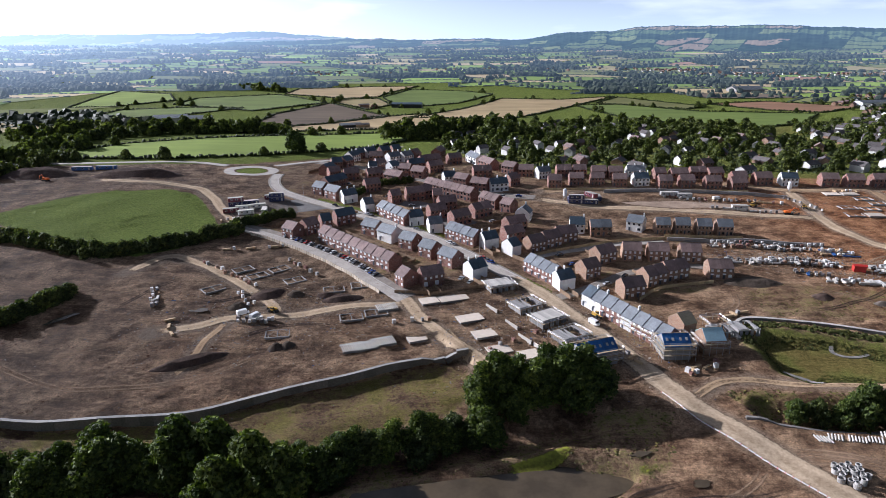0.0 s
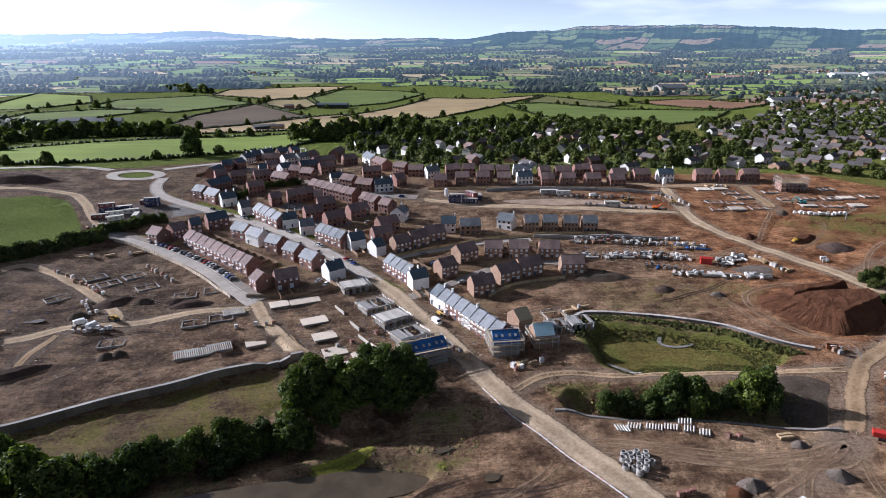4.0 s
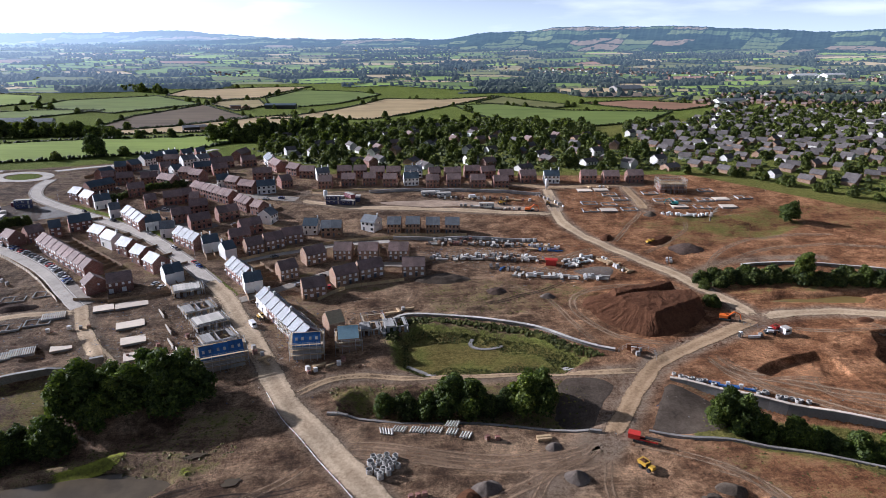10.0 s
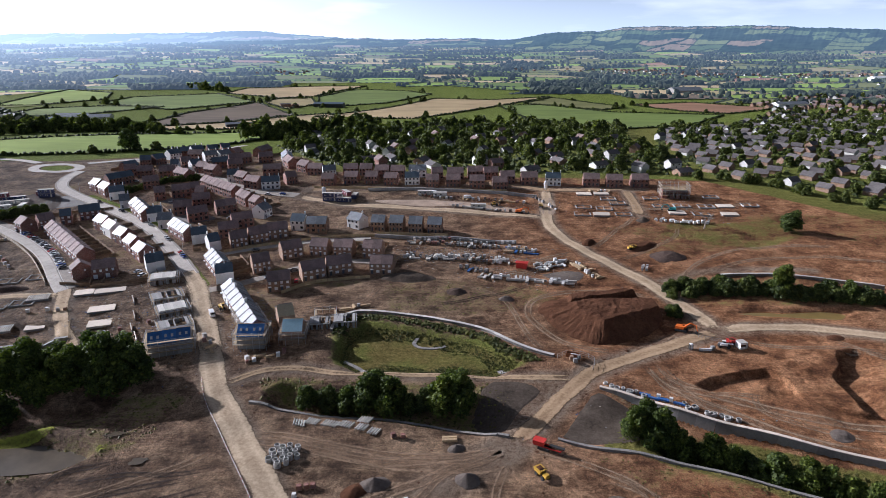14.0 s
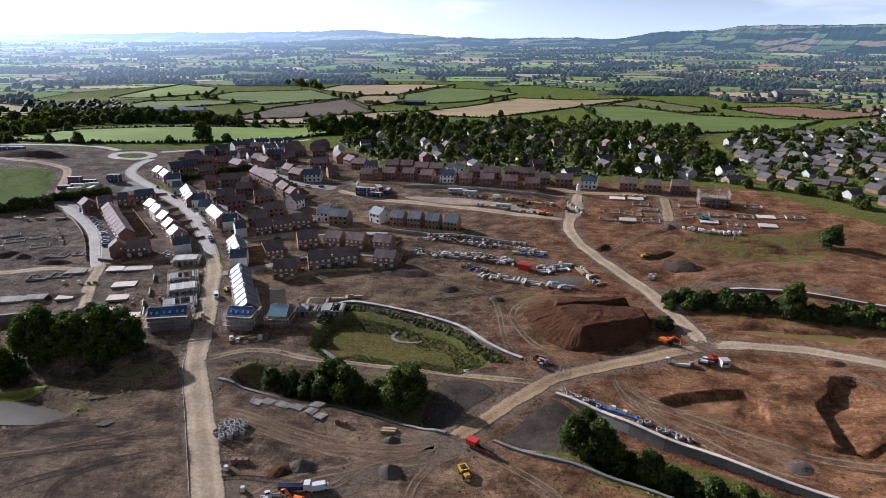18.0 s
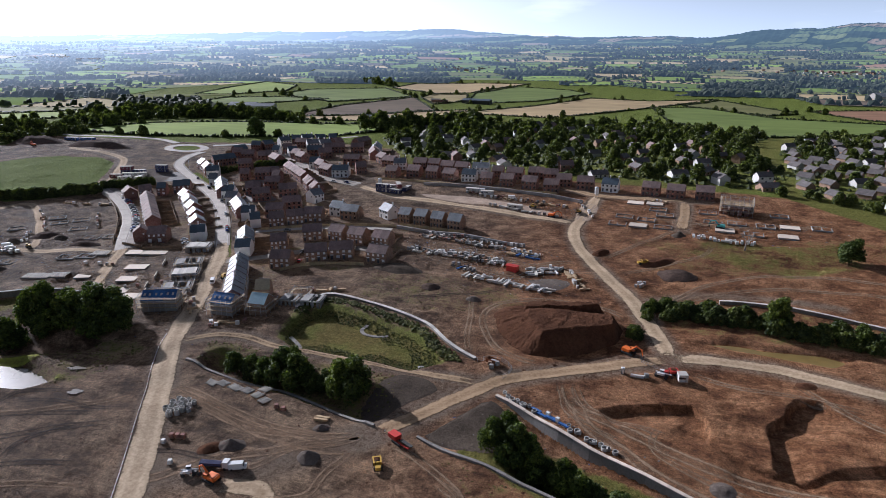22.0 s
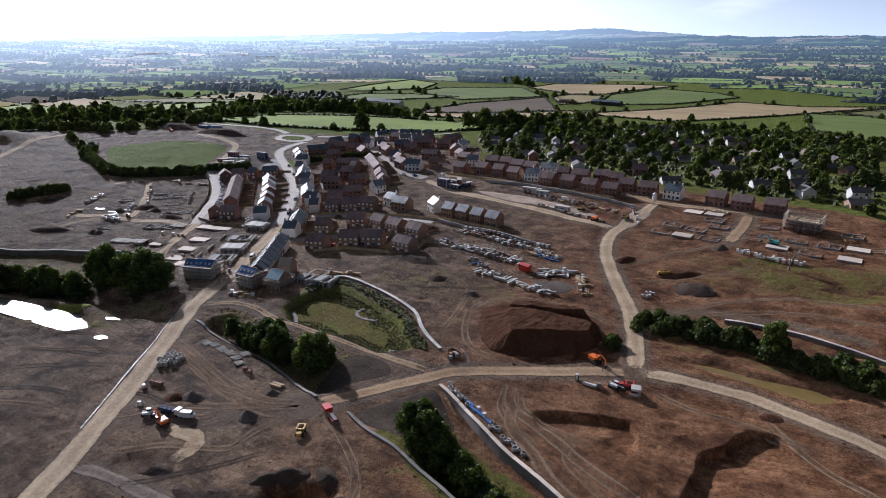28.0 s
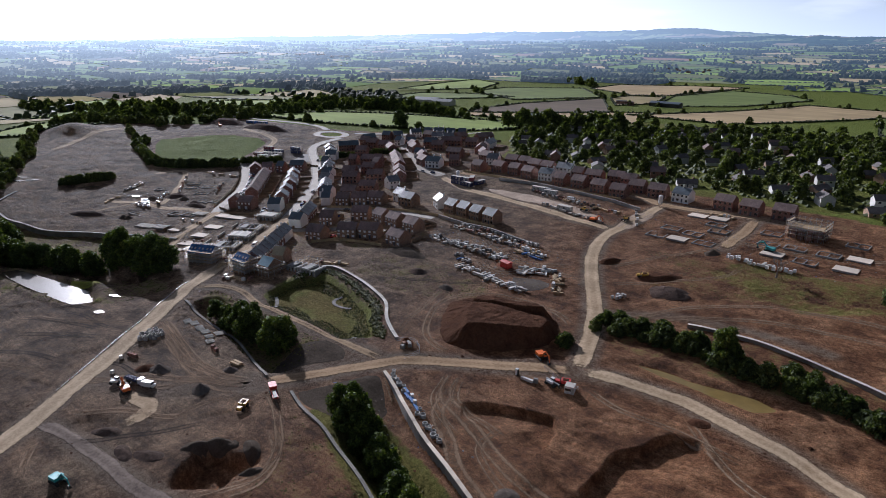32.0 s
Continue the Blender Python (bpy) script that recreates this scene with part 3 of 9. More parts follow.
def curve_points(pts, step=2.0):
    """A smooth line through the points, sampled at even steps."""
    p = [np.array(q, float) for q in pts]
    p = [2 * p[0] - p[1]] + p + [2 * p[-1] - p[-2]]
    out = []
    for i in range(1, len(p) - 2):
        a, b, c, d = p[i - 1], p[i], p[i + 1], p[i + 2]
        k = max(2, int(np.hypot(*(c - b)) / step))
        for j in range(k):
            t = j / k
            out.append(0.5 * (2 * b + (c - a) * t + (2 * a - 5 * b + 4 * c - d) * t * t + (3 * b - a - 3 * c + d) * t ** 3))
    out.append(p[-2])
    return out


# ---- the lie of the land ----
def smooth01(a, b, x):
    t = np.clip((x - a) / (b - a), 0, 1)
    return t * t * (3 - 2 * t)


def line_dist(x, y, pts):
    """Distance from (x, y) to a polyline."""
    best = np.full(np.shape(x), 1e9)
    for (ax, ay), (bx, by) in zip(pts[:-1], pts[1:]):
        dx, dy = bx - ax, by - ay
        t = np.clip(((x - ax) * dx + (y - ay) * dy) / (dx * dx + dy * dy), 0, 1)
        best = np.minimum(best, np.hypot(x - ax - t * dx, y - ay - t * dy))
    return best


def inside(x, y, pts):
    """Signed distance to a polygon's edge, positive inside."""
    odd = np.zeros(np.shape(x), bool)
    n = len(pts)
    for i in range(n):
        (ax, ay), (bx, by) = pts[i], pts[(i + 1) % n]
        if ay == by:
            continue
        odd ^= ((ay > y) != (by > y)) & (x < (bx - ax) * (y - ay) / (by - ay) + ax)
    d = line_dist(x, y, list(pts) + [pts[0]])
    return np.where(odd, d, -d)


GULLY_WEST = [(-170, 132), (-118, 140), (-88, 150), (-45, 147), (-11, 156), (13, 163), (42, 172)]
GULLY_MID = [(106, 176), (130, 172), (155, 168), (172, 164)]
GULLY_EAST = [(229, 152.5), (235, 150), (242, 147), (268, 136), (300, 122)]
BASIN = [(119, 200), (119, 217), (127, 223), (149, 218), (169, 209), (184, 197), (176, 190), (155, 192), (134, 193), (126, 192)]
POND = [(-24, 142), (0, 147), (20, 150.5), (34, 153), (46, 150.5), (52, 147), (46, 142), (38, 140), (20, 138), (0, 136), (-24, 136)]
BROWN_POND = [(277, 233), (287, 236), (298, 235), (308, 235), (317, 236), (325, 233), (317, 228), (307, 228.4), (298, 229.5), (287, 231)]
PIT_EDGE = [(242.5, 182), (251, 186.5), (262, 189.3), (271.3, 190.5), (274.6, 186.4), (276.7, 179.8), (275.3, 173.3)]
PIT = PIT_EDGE + [(268, 168), (250, 172)]
CUT_EDGE = [(302.7, 203), (299.2, 197.5), (298.2, 192.9), (292.5, 187.1), (291.8, 184), (292.5, 179.8), (291.5, 167.1)]
CUT = CUT_EDGE + [(300, 163), (316, 170), (320, 190), (310, 204)]
BENCH_EDGE = [(272, 169), (279, 171.5), (286.2, 167.6), (291, 166.2), (300, 167), (309, 172), (322, 177), (345, 174)]
BENCH = BENCH_EDGE + [(345, 150), (272, 150)]
HOLLOW = [(196, 110), (194, 118), (199, 125), (209, 126), (214, 119), (212, 110), (204, 106)]
HOLLOW_2 = [(144, 101), (147, 108), (155, 112), (160, 108), (156, 101), (149, 98)]
SOUTH_PIT = [(4, 208), (-20, 214), (-24, 224), (-2, 227), (2, 220)]
SLOPE_Y = [-900, -400, 0, 420, 480, 560, 700, 860, 1200, 2000, 3200, 4300, 9000]
SLOPE_Z = [-45, -30, -3.8, 27, 28.5, 27, 22, 14, 8, 0, -8, -12, -12]


def height(x, y):
    x, y = np.asarray(x, float), np.asarray(y, float)
    z = np.interp(y, SLOPE_Y, SLOPE_Z)
    k = np.clip((900 - y) / 500, 0, 1)
    z = z + k * 0.0147 * np.clip(x, -60, 420)
    z = z + k * np.clip((-60 - x) / 150, 0, 1) ** 1.5 * 6
    r = np.hypot(x, y)
    z = np.where(x < -350, z + (np.interp(r, [350, 900, 2000, 3200, 9000], [20, 12, 0, -8, -12]) - z) * smooth01(350, 800, -x), z)
    z = z + smooth01(350, 900, r) * 5 * np.sin(x / 310 + 1.0) * np.sin(y / 270 + 0.4) * (1 - smooth01(2500, 3500, r))
    z = z + np.interp(r, [1900, 2600, 3200, 4000, 4700, 5200, 9000], [0, 16, 42, 74, 97, 100, 100])
    near = (r < 700)
    if np.any(near):
        z = z - 4.0 * smooth01(11, 1.5, line_dist(x, y, GULLY_WEST))
        z = z - 4.5 * smooth01(10, 2, line_dist(x, y, GULLY_MID)) - 5.0 * smooth01(11, 2, line_dist(x, y, GULLY_EAST))
        z = z - 3.2 * smooth01(-4.5, 3.0, inside(x, y, BASIN))
        for poly, level, run in ((POND, 5.5, 5.0), (BROWN_POND, 15.7, 2.5)):
            w = smooth01(-run, 2.0, inside(x, y, poly))
            z = z + (level - z) * w
        d = inside(x, y, POND)
        z = z + 0.8 * smooth01(-8, -4, d) * smooth01(-0.5, -3.5, d)
        z = z - 2.3 * smooth01(-0.1, 1.1, inside(x, y, PIT)) * smooth01(13, 3.5, line_dist(x, y, PIT_EDGE)) * smooth01(241, 250, x) * smooth01(171, 180, y)
        z = z - 2.7 * smooth01(-0.1, 1.1, inside(x, y, CUT)) * smooth01(17, 4, line_dist(x, y, CUT_EDGE))
        z = z - 1.5 * smooth01(-0.1, 1.3, inside(x, y, BENCH)) * smooth01(15, 4, line_dist(x, y, BENCH_EDGE)) * smooth01(276, 284, x)
        z = z - 2.8 * smooth01(-0.9, 0.9, inside(x, y, BANK_WEST)) * smooth01(26, 9, line_dist(x, y, WALL_WEST)) * smooth01(-165, -140, x)
        z = z - np.interp(x, [240, 275], [4.2, 2.2]) * smooth01(-0.9, 0.9, inside(x, y, STEP_EAST)) * smooth01(22, 10, line_dist(x, y, WALL_CULVERT)) * smooth01(206, 232, x)
        z = z - 5.0 * smooth01(-1, 3.5, inside(x + 1.8 * np.sin(y / 2.3), y + 1.8 * np.sin(x / 2.9 + 1), HOLLOW)) - 1.0 * smooth01(-1, 3, inside(x, y, HOLLOW_2))
        z = z + 1.2 * smooth01(9, 2, np.abs(np.hypot(x - 204, y - 116) - 14)) * smooth01(122, 112, y)
        z = z - 1.6 * smooth01(-0.6, 1.4, inside(x, y, SOUTH_PIT))
        z = z + 11.0 * np.exp(-(((x + 392) / 46) ** 2 + ((y - 322) / 24) ** 2)) - 5 * np.exp(-(((x + 372) / 20) ** 2 + ((y - 308) / 10) ** 2))
        # shallow scrapes, benches and heaped edges of the working ground
        z = z + 0.5 * np.sin(x / 7.3 + 1.7 * np.sin(y / 19)) * np.sin(y / 6.1 + 1.3 * np.sin(x / 23)) * smooth01(0, 40, inside(x, y, EARTH)) * (1 - smooth01(-8, 8, inside(x, y, HOUSED)))
    return z


WALL_WEST = [(-186, 197), (-176, 183), (-166, 175), (-139, 171), (-113, 172), (-85, 177), (-64, 186), (-37, 197), (-13, 206.5), (9, 214)]
WALL_CULVERT = [(210.5, 179.3), (221, 174), (233, 166.8), (248, 159), (264, 152), (282, 144), (310, 131)]
STEP_EAST = [(210.5, 179.3), (221, 174), (233, 166.8), (248, 159), (264, 152), (282, 144), (310, 131), (300, 112), (255, 132), (225, 146), (206, 160)]
EARTH = [(-260, 60), (-200, 150), (-212, 192), (-306, 246), (-420, 290), (-470, 330), (-420, 375), (-300, 420), (-330, 470), (-205, 478), (-120, 500), (-60, 560), (40, 520), (62, 462), (215, 430), (330, 418), (392, 345), (470, 270), (480, 60), (300, -30), (-200, -30)]
HOUSED = [(-120, 345), (-150, 500), (-40, 560), (40, 500), (75, 452), (320, 425), (320, 395), (110, 398), (60, 395), (62, 330), (150, 335), (160, 322), (120, 312), (140, 290), (130, 262), (95, 250), (90, 205), (45, 195), (20, 270), (-10, 262)]
MEADOW = [(-262, 350), (-238, 382), (-211, 400), (-178, 406), (-158, 400), (-127, 346), (-137, 312), (-152, 297), (-190, 306), (-244, 335)]
BANK_WEST = [(-170, 160), (-139, 171), (-113, 172), (-85, 177), (-64, 186), (-37, 197), (-13, 206.5), (9, 214), (14, 196), (4, 176), (-40, 158), (-88, 148), (-160, 138)]
BANK_EAST = [(232, 330), (262, 335), (290, 338), (345, 352), (420, 345), (440, 300), (380, 296), (352, 318), (318, 300), (270, 288), (255, 296), (262, 318)]
ROUGH_MID = [(132, 236), (128, 262), (150, 268), (200, 258), (208, 244), (190, 236), (165, 230)]
VERGE_MID = [(92, 188), (106, 190), (134, 187), (172, 185), (180, 176), (176, 158), (150, 160), (120, 168), (96, 170)]
POND_EDGE = [(-30, 158), (20, 166), (62, 182), (74, 176), (66, 150), (40, 134), (0, 124), (-40, 128)]
WEED_EAST = [(272, 322), (284, 341), (308, 337), (345, 342), (350, 314), (316, 297), (296, 304), (280, 312)]
GULLY_GRASS = [(205, 150), (216, 166), (250, 156), (300, 134), (330, 110), (300, 100), (245, 132)]
VILLAGE_WOOD = [(-10, 590), (45, 500), (75, 470), (330, 428), (345, 480), (330, 620), (370, 760), (260, 900), (120, 860), (20, 720)]
ESTATE = [(340, 430), (400, 372), (470, 330), (640, 300), (900, 420), (1000, 1000), (640, 980), (520, 840), (400, 740), (350, 600)]
SOUTH_EAST = [(196, 150), (245, 136), (300, 108), (300, 60), (225, 100), (214, 130)]


HEDGE_BANK = [(258, 238), (275, 237), (326, 237), (360, 226), (365, 245), (335, 262), (300, 268), (284, 266), (258, 257)]

# sheets of other ground; the causeway bank also carries painted tree shade
STONE_BANK = [(193.5, 154.5), (201, 167), (209.5, 177.5), (219, 171.5), (226, 164), (220, 153), (201, 150.5)]
CAUSEWAY_SHADED_BANK = [(177, 157.5), (184, 169), (191, 179), (184, 184), (173, 183), (167, 165)]
STORE_YARD = [(104, 383), (130, 386), (160, 382), (190, 372), (204, 363), (196, 360), (160, 370), (120, 376)]
SILO_YARD = [(214, 384), (224, 384), (222, 358), (213, 356)]
CABIN_YARD = [(-138, 372), (-118, 400), (-98, 398), (-86, 372), (-104, 360), (-122, 356)]
PALLET_YARD = [(202, 272), (214, 275.5), (223, 271), (217, 261.5), (207, 263.5)]
SAND = [(176, 112), (186, 118), (196, 128), (190, 130), (178, 124), (168, 116)]

# middle lines of the roads and tracks
HAUL = [(176, 40), (158, 58), (146, 71), (139.5, 82.5), (133, 95.5), (125.7, 108), (116.5, 123), (105, 141), (95, 156.5), (83, 174.5), (76, 188.5), (70.3, 201.5), (62, 221.5), (53, 239), (45, 257), (35, 273)]
AVENUE = [(35, 273), (10.2, 308), (-19.3, 342.5), (-61, 377), (-92.9, 400), (-110, 416), (-119, 438), (-121, 459)]
AVENUE_LOW = [(30, 280), (35, 273), (45, 257), (53, 239), (62, 221.5), (70.3, 201.5)]
EAST_ROAD = [(265, 217.5), (260.5, 231.5), (253, 252), (244.7, 268.7), (233, 289.3), (221.5, 313), (217, 327), (215, 344), (216.5, 359), (219, 378), (222, 402)]
RIDGE_ROAD = [(265, 217.5), (280, 219.6), (298, 220.5), (310, 217), (322, 213), (332, 210.5), (340, 206.5), (358, 197), (400, 172)]
BASIN_ROAD = [(265, 217.5), (248, 208.7), (229, 200.2), (212.2, 190.6), (207, 186.3), (197.4, 175.2), (187.5, 161.3), (180.8, 152.8), (177.5, 148)]
SOUTH_TRACK = [(206, 186), (196, 186), (174, 187), (148, 188.5), (134, 188.5), (120, 189.5), (106, 193), (94, 191), (84, 184), (78, 180)]
WEST_TRACK = [(15.8, 197), (13.5, 207.6), (2, 222), (-8, 238), (-15, 253), (-20, 262)]
WEST_TRACK_2 = [(-15, 252), (-33, 252), (-45, 249), (-68, 243), (-88, 240), (-100, 234), (-115, 226)]
WEST_TRACK_3 = [(-68, 243), (-78, 257), (-100, 278), (-125, 297), (-138, 300), (-150, 280)]
WEST_TRACK_4 = [(-88, 239), (-92, 225), (-93, 206), (-97, 196)]
NORTH_TRACK = [(-108, 348), (-116, 346), (-145, 391), (-162, 412), (-185, 419), (-208, 421), (-232, 427), (-215, 455)]
CRESCENT = [(-116, 343), (-104, 337), (-93, 330.5), (-71, 315), (-49.5, 295), (-27, 266.5), (-18, 256)]
LANE = [(-101, 505), (-72, 492), (-44, 467), (-8, 438), (14, 420), (29, 406), (58, 396)]
WORKS_ROAD = [(58, 395), (94, 377), (120, 372), (145, 367), (192, 355), (214, 350)]
TERRACE_ROAD = [(62, 408), (98, 412), (150, 407), (191, 418), (222, 402), (257, 402.5), (284, 402)]
SITE_SPUR = [(273, 400), (272.5, 374), (270, 350)]
SOUTH_SPUR = [(133, 94), (150, 97.5), (170.6, 99), (194, 99), (212, 102)]
CLOSE = [(48, 255), (62, 263), (75, 272), (90, 282), (112, 288), (128, 285)]
ARC = [(40, 298), (52, 304), (66, 309), (90, 316), (116, 318)]
# loose wheel ways over the bare ground
WHEEL_4 = [(256, 262), (275, 272), (300, 276), (330, 272)]


# wheel ways worn by dumpers over the bare ground: line, width, kind
WAYS = (
    ([(143, 117), (152, 120.5), (159, 121), (162, 115.5), (161, 108)], 5.0, "haul"),
    ([(98.5, 154), (123.5, 149.6), (145.7, 143), (166.8, 140.7), (179, 146)], 6.0, "faint"),
    ([(234.9, 189), (240.3, 172.5), (251.5, 164), (262.7, 154.6), (285, 146)], 5.0, "faint"),
    ([(97, 156), (108, 155.5), (129.5, 150.2), (147.4, 146.4), (162, 146.4), (176, 150)], 3.2, "faint"),
    ([(118, 110), (126.7, 116.8), (133.7, 124.5), (146.5, 133), (154, 136.3), (164, 142.4), (177, 149)], 4.4, "faint"),
    ([(180, 150), (191, 146.5), (205, 138.6), (213, 132), (217, 122), (214, 111), (206, 101)], 3.0, "faint"),
    ([(179, 151), (170, 144), (158, 138), (151, 128.6), (142, 124), (136, 112)], 3.0, "faint"),
    ([(178, 147), (173, 132.7), (172, 124.4), (168, 121), (150, 112), (138, 100)], 3.0, "faint"),
    ([(232, 198), (232.6, 188), (237.4, 180), (248, 175.2), (258, 170.8), (267.4, 165.3), (277, 161.5), (292.5, 160), (317, 160), (345, 162)], 5.0, "faint"),
    ([(235, 197), (236, 189), (241, 181), (252, 178), (262, 174.7), (268, 172.8)], 2.8, "faint"),
    ([(264, 181), (260, 173), (261, 165.6), (272, 158), (290, 152)], 2.6, "faint"),
    ([(228, 197), (231, 186), (234, 178), (243, 171), (256, 166)], 2.6, "faint"),
    ([(225, 203), (214, 203.5), (204, 209), (195.5, 221), (192, 233), (196, 245), (210, 251), (228, 252), (244, 247), (250, 240)], 3.4, "faint"),
    ([(196, 200), (190, 215), (186, 235), (180, 250), (160, 262)], 2.6, "faint"),
    ([(238, 286), (228, 284), (212, 286), (196, 288), (170, 297), (140, 301)], 4.0, "faint"),
    ([(226, 296), (214, 292), (205, 287), (196, 272), (178, 276), (150, 283)], 4.0, "faint"),
    ([(56, 110), (66, 118.3), (78.5, 127.4), (86.7, 130.3), (98, 134.5)], 3.4, "mud"),
    ([(78, 106), (74, 117.8), (80, 126.5), (92, 131)], 2.6, "mud"),
    ([(86, 126), (93, 127.5), (101, 131)], 3.6, "mud"),
    ([(40, 118), (58, 128), (76, 134), (92, 138)], 2.6, "mud"),
    ([(60, 100), (84, 111), (104, 117)], 2.8, "mud"),
    ([(50, 134), (66, 138), (84, 139), (97, 143)], 2.2, "mud"),
    ([(92, 152), (82, 142), (62, 131), (40, 122)], 3.0, "faint"),
    ([(70, 96), (90, 104), (112, 110)], 2.6, "faint"),
    ([(144, 93.5), (152, 86.7), (166, 78.5)], 2.8, "faint"),
    ([(94, 155), (120.6, 148.5), (140, 144), (159.4, 145), (175, 149)], 4.4, "faint"),
    ([(200, 138.5), (212, 132.6), (218, 124.5), (219.5, 115), (215, 104)], 4.0, "faint"),
    ([(150, 92), (166, 106), (176, 118), (186, 130)], 2.6, "mud"),
    ([(110, 122), (122, 128), (132, 128), (146, 127)], 2.4, "mud"),
    ([(-40, 232), (-56, 236), (-70, 232), (-84, 222)], 2.6, "mud"),
    ([(-110, 250), (-96, 256), (-80, 266), (-60, 276)], 2.6, "mud"),
    ([(-140, 240), (-132, 262), (-120, 280)], 2.4, "mud"),
    ([(286, 158), (300, 157), (320, 158), (340, 152)], 2.6, "mud"),
    ([(150, 240), (170, 246), (190, 256), (200, 262)], 2.4, "mud"),
    ([(46, 128), (49, 138), (61, 142.9), (72, 145)], 2.2, "mud"),
    ([(258, 240), (262, 258), (278, 280), (300, 296), (330, 302), (360, 300)], 3.0, "faint"),
    ([(232, 300), (246, 320), (262, 342), (270, 352)], 3.0, "faint"),
    ([(265, 262), (300, 283), (340, 288), (380, 276)], 3.0, "faint"),
    ([(240, 285), (262, 300), (280, 318), (286, 334)], 2.6, "faint"),
    ([(300, 215), (320, 196), (340, 186), (370, 176)], 3.0, "faint"),
    ([(268, 212), (286, 205), (306, 204), (326, 200)], 2.6, "faint"),
    ([(-150, 205), (-130, 214), (-115, 226)], 3.0, "faint"),
    ([(-66, 214), (-88, 197), (-124, 188), (-150, 196), (-172, 208)], 3.0, "faint"),
    ([(-130, 264), (-158, 254), (-190, 262), (-240, 275), (-300, 280), (-330, 292)], 3.4, "faint"),
    ([(-318, 270), (-327, 286), (-345, 319), (-366, 358), (-372, 380)], 6.5, "haul"),
    ([(-328, 288), (-300, 300), (-280, 320), (-266, 345), (-255, 372), (-236, 420)], 4.0, "faint"),
    ([(-300, 235), (-270, 245), (-220, 240), (-180, 228)], 3.0, "faint"),
    ([(60, 236), (46, 226), (38, 210), (30, 196)], 3.4, "faint"),
    ([(92, 236), (104, 240), (122, 246), (128, 262)], 3.2, "faint"),
    ([(250, 404), (262, 386), (262, 366), (300, 360), (350, 372)], 3.6, "faint"),
)


def axis(lo, hi, step, reach, grow):
    """Grid lines: even between lo and hi, then ever wider out to the reach on both sides."""
    mid = list(np.arange(lo, hi + step / 2, step))
    up, s, v = [], step, mid[-1]
    while v < reach[1]:
        s *= grow
        v += s
        up.append(v)
    down, s, v = [], step, mid[0]
    while v > reach[0]:
        s *= grow
        v -= s
        down.append(v)
    return np.array(down[::-1] + mid + up)


def refine(lines, lo, hi):
    """Halve the spacing of grid lines between lo and hi."""
    mids = (lines[:-1] + lines[1:]) / 2
    return np.sort(np.concatenate([lines, mids[(mids > lo) & (mids < hi)]]))


gx = refine(axis(-250, 350, 1.25, (-7500, 7500), 1.07), 240, 322)
gy = refine(axis(62, 440, 1.25, (-2500, 6500), 1.07), 160, 208)
GX, GY = np.meshgrid(gx, gy)
GZ = height(GX, GY)


def lattice(x, y, cell, seed):
    """Smooth random waves on a lattice, -1 to 1."""
    r = np.random.default_rng(seed).uniform(-1, 1, (256, 256))
    u, v = x / cell, y / cell
    i, j = np.floor(u).astype(int), np.floor(v).astype(int)
    fu, fv = u - i, v - j
    fu, fv = fu * fu * (3 - 2 * fu), fv * fv * (3 - 2 * fv)
    i0, i1, j0, j1 = i % 256, (i + 1) % 256, j % 256, (j + 1) % 256
    return (r[j0, i0] * (1 - fu) + r[j0, i1] * fu) * (1 - fv) + (r[j1, i0] * (1 - fu) + r[j1, i1] * fu) * fv


# clods, ruts and scrapes of the bare ground, left out where roads and houses lie
rough = smooth01(0, 25, inside(GX, GY, EARTH)) * (1 - 0.85 * smooth01(-6, 4, inside(GX, GY, HOUSED)))
for run in (HAUL, AVENUE, EAST_ROAD, RIDGE_ROAD, BASIN_ROAD, SOUTH_TRACK, WEST_TRACK, WEST_TRACK_2, WEST_TRACK_3, WEST_TRACK_4, NORTH_TRACK, CRESCENT, LANE, WORKS_ROAD, TERRACE_ROAD, SITE_SPUR, SOUTH_SPUR):
    rough = rough * smooth01(4.0, 8.0, line_dist(GX, GY, run))
for pts, w, mt in WAYS:
    rough = rough * smooth01(w * 0.6, w * 0.6 + 3.0, line_dist(GX, GY, curve_points(pts, 5.0)))
rough = rough * (1 - smooth01(-3, 1, inside(GX, GY, BASIN))) * (1 - smooth01(-4, 0, inside(GX, GY, POND))) * (1 - smooth01(-3, 0, inside(GX, GY, BROWN_POND)))
for poly in (STONE_BANK, CAUSEWAY_SHADED_BANK, STORE_YARD, SILO_YARD, CABIN_YARD, PALLET_YARD, SAND):
    rough = rough * (1 - smooth01(-3, 0.5, inside(GX, GY, poly)))
for edge_line in (PIT_EDGE, CUT_EDGE, BENCH_EDGE):
    rough = rough * (0.25 + 0.75 * smooth01(2, 6, line_dist(GX, GY, edge_line)))
CA, SA = math.cos(0.6), math.sin(0.6)
RX, RY = GX * CA + GY * SA, -GX * SA + GY * CA
patches = 0.35 + 0.65 * smooth01(-0.3, 0.5, lattice(GX, GY, 26, 3))
GZ = GZ + rough * (patches * (0.34 * lattice(RX, RY * 2.2, 9, 1) + 0.22 * lattice(RX * 0.8, RY * 1.6, 3.7, 2)) + 0.17 * lattice(GX, GY, 1.9, 4) * (0.4 + patches))
for poly, wave in ((POND, 0.5), (BROWN_POND, 0.22)):
    GZ = GZ + wave * (lattice(GX, GY, 5.5, 41) + 0.5 * lattice(GX, GY, 2.3, 42)) * smooth01(-5, 0, inside(GX, GY, poly))
nx, ny = len(gx), len(gy)
idx = np.arange(nx * ny).reshape(ny, nx)
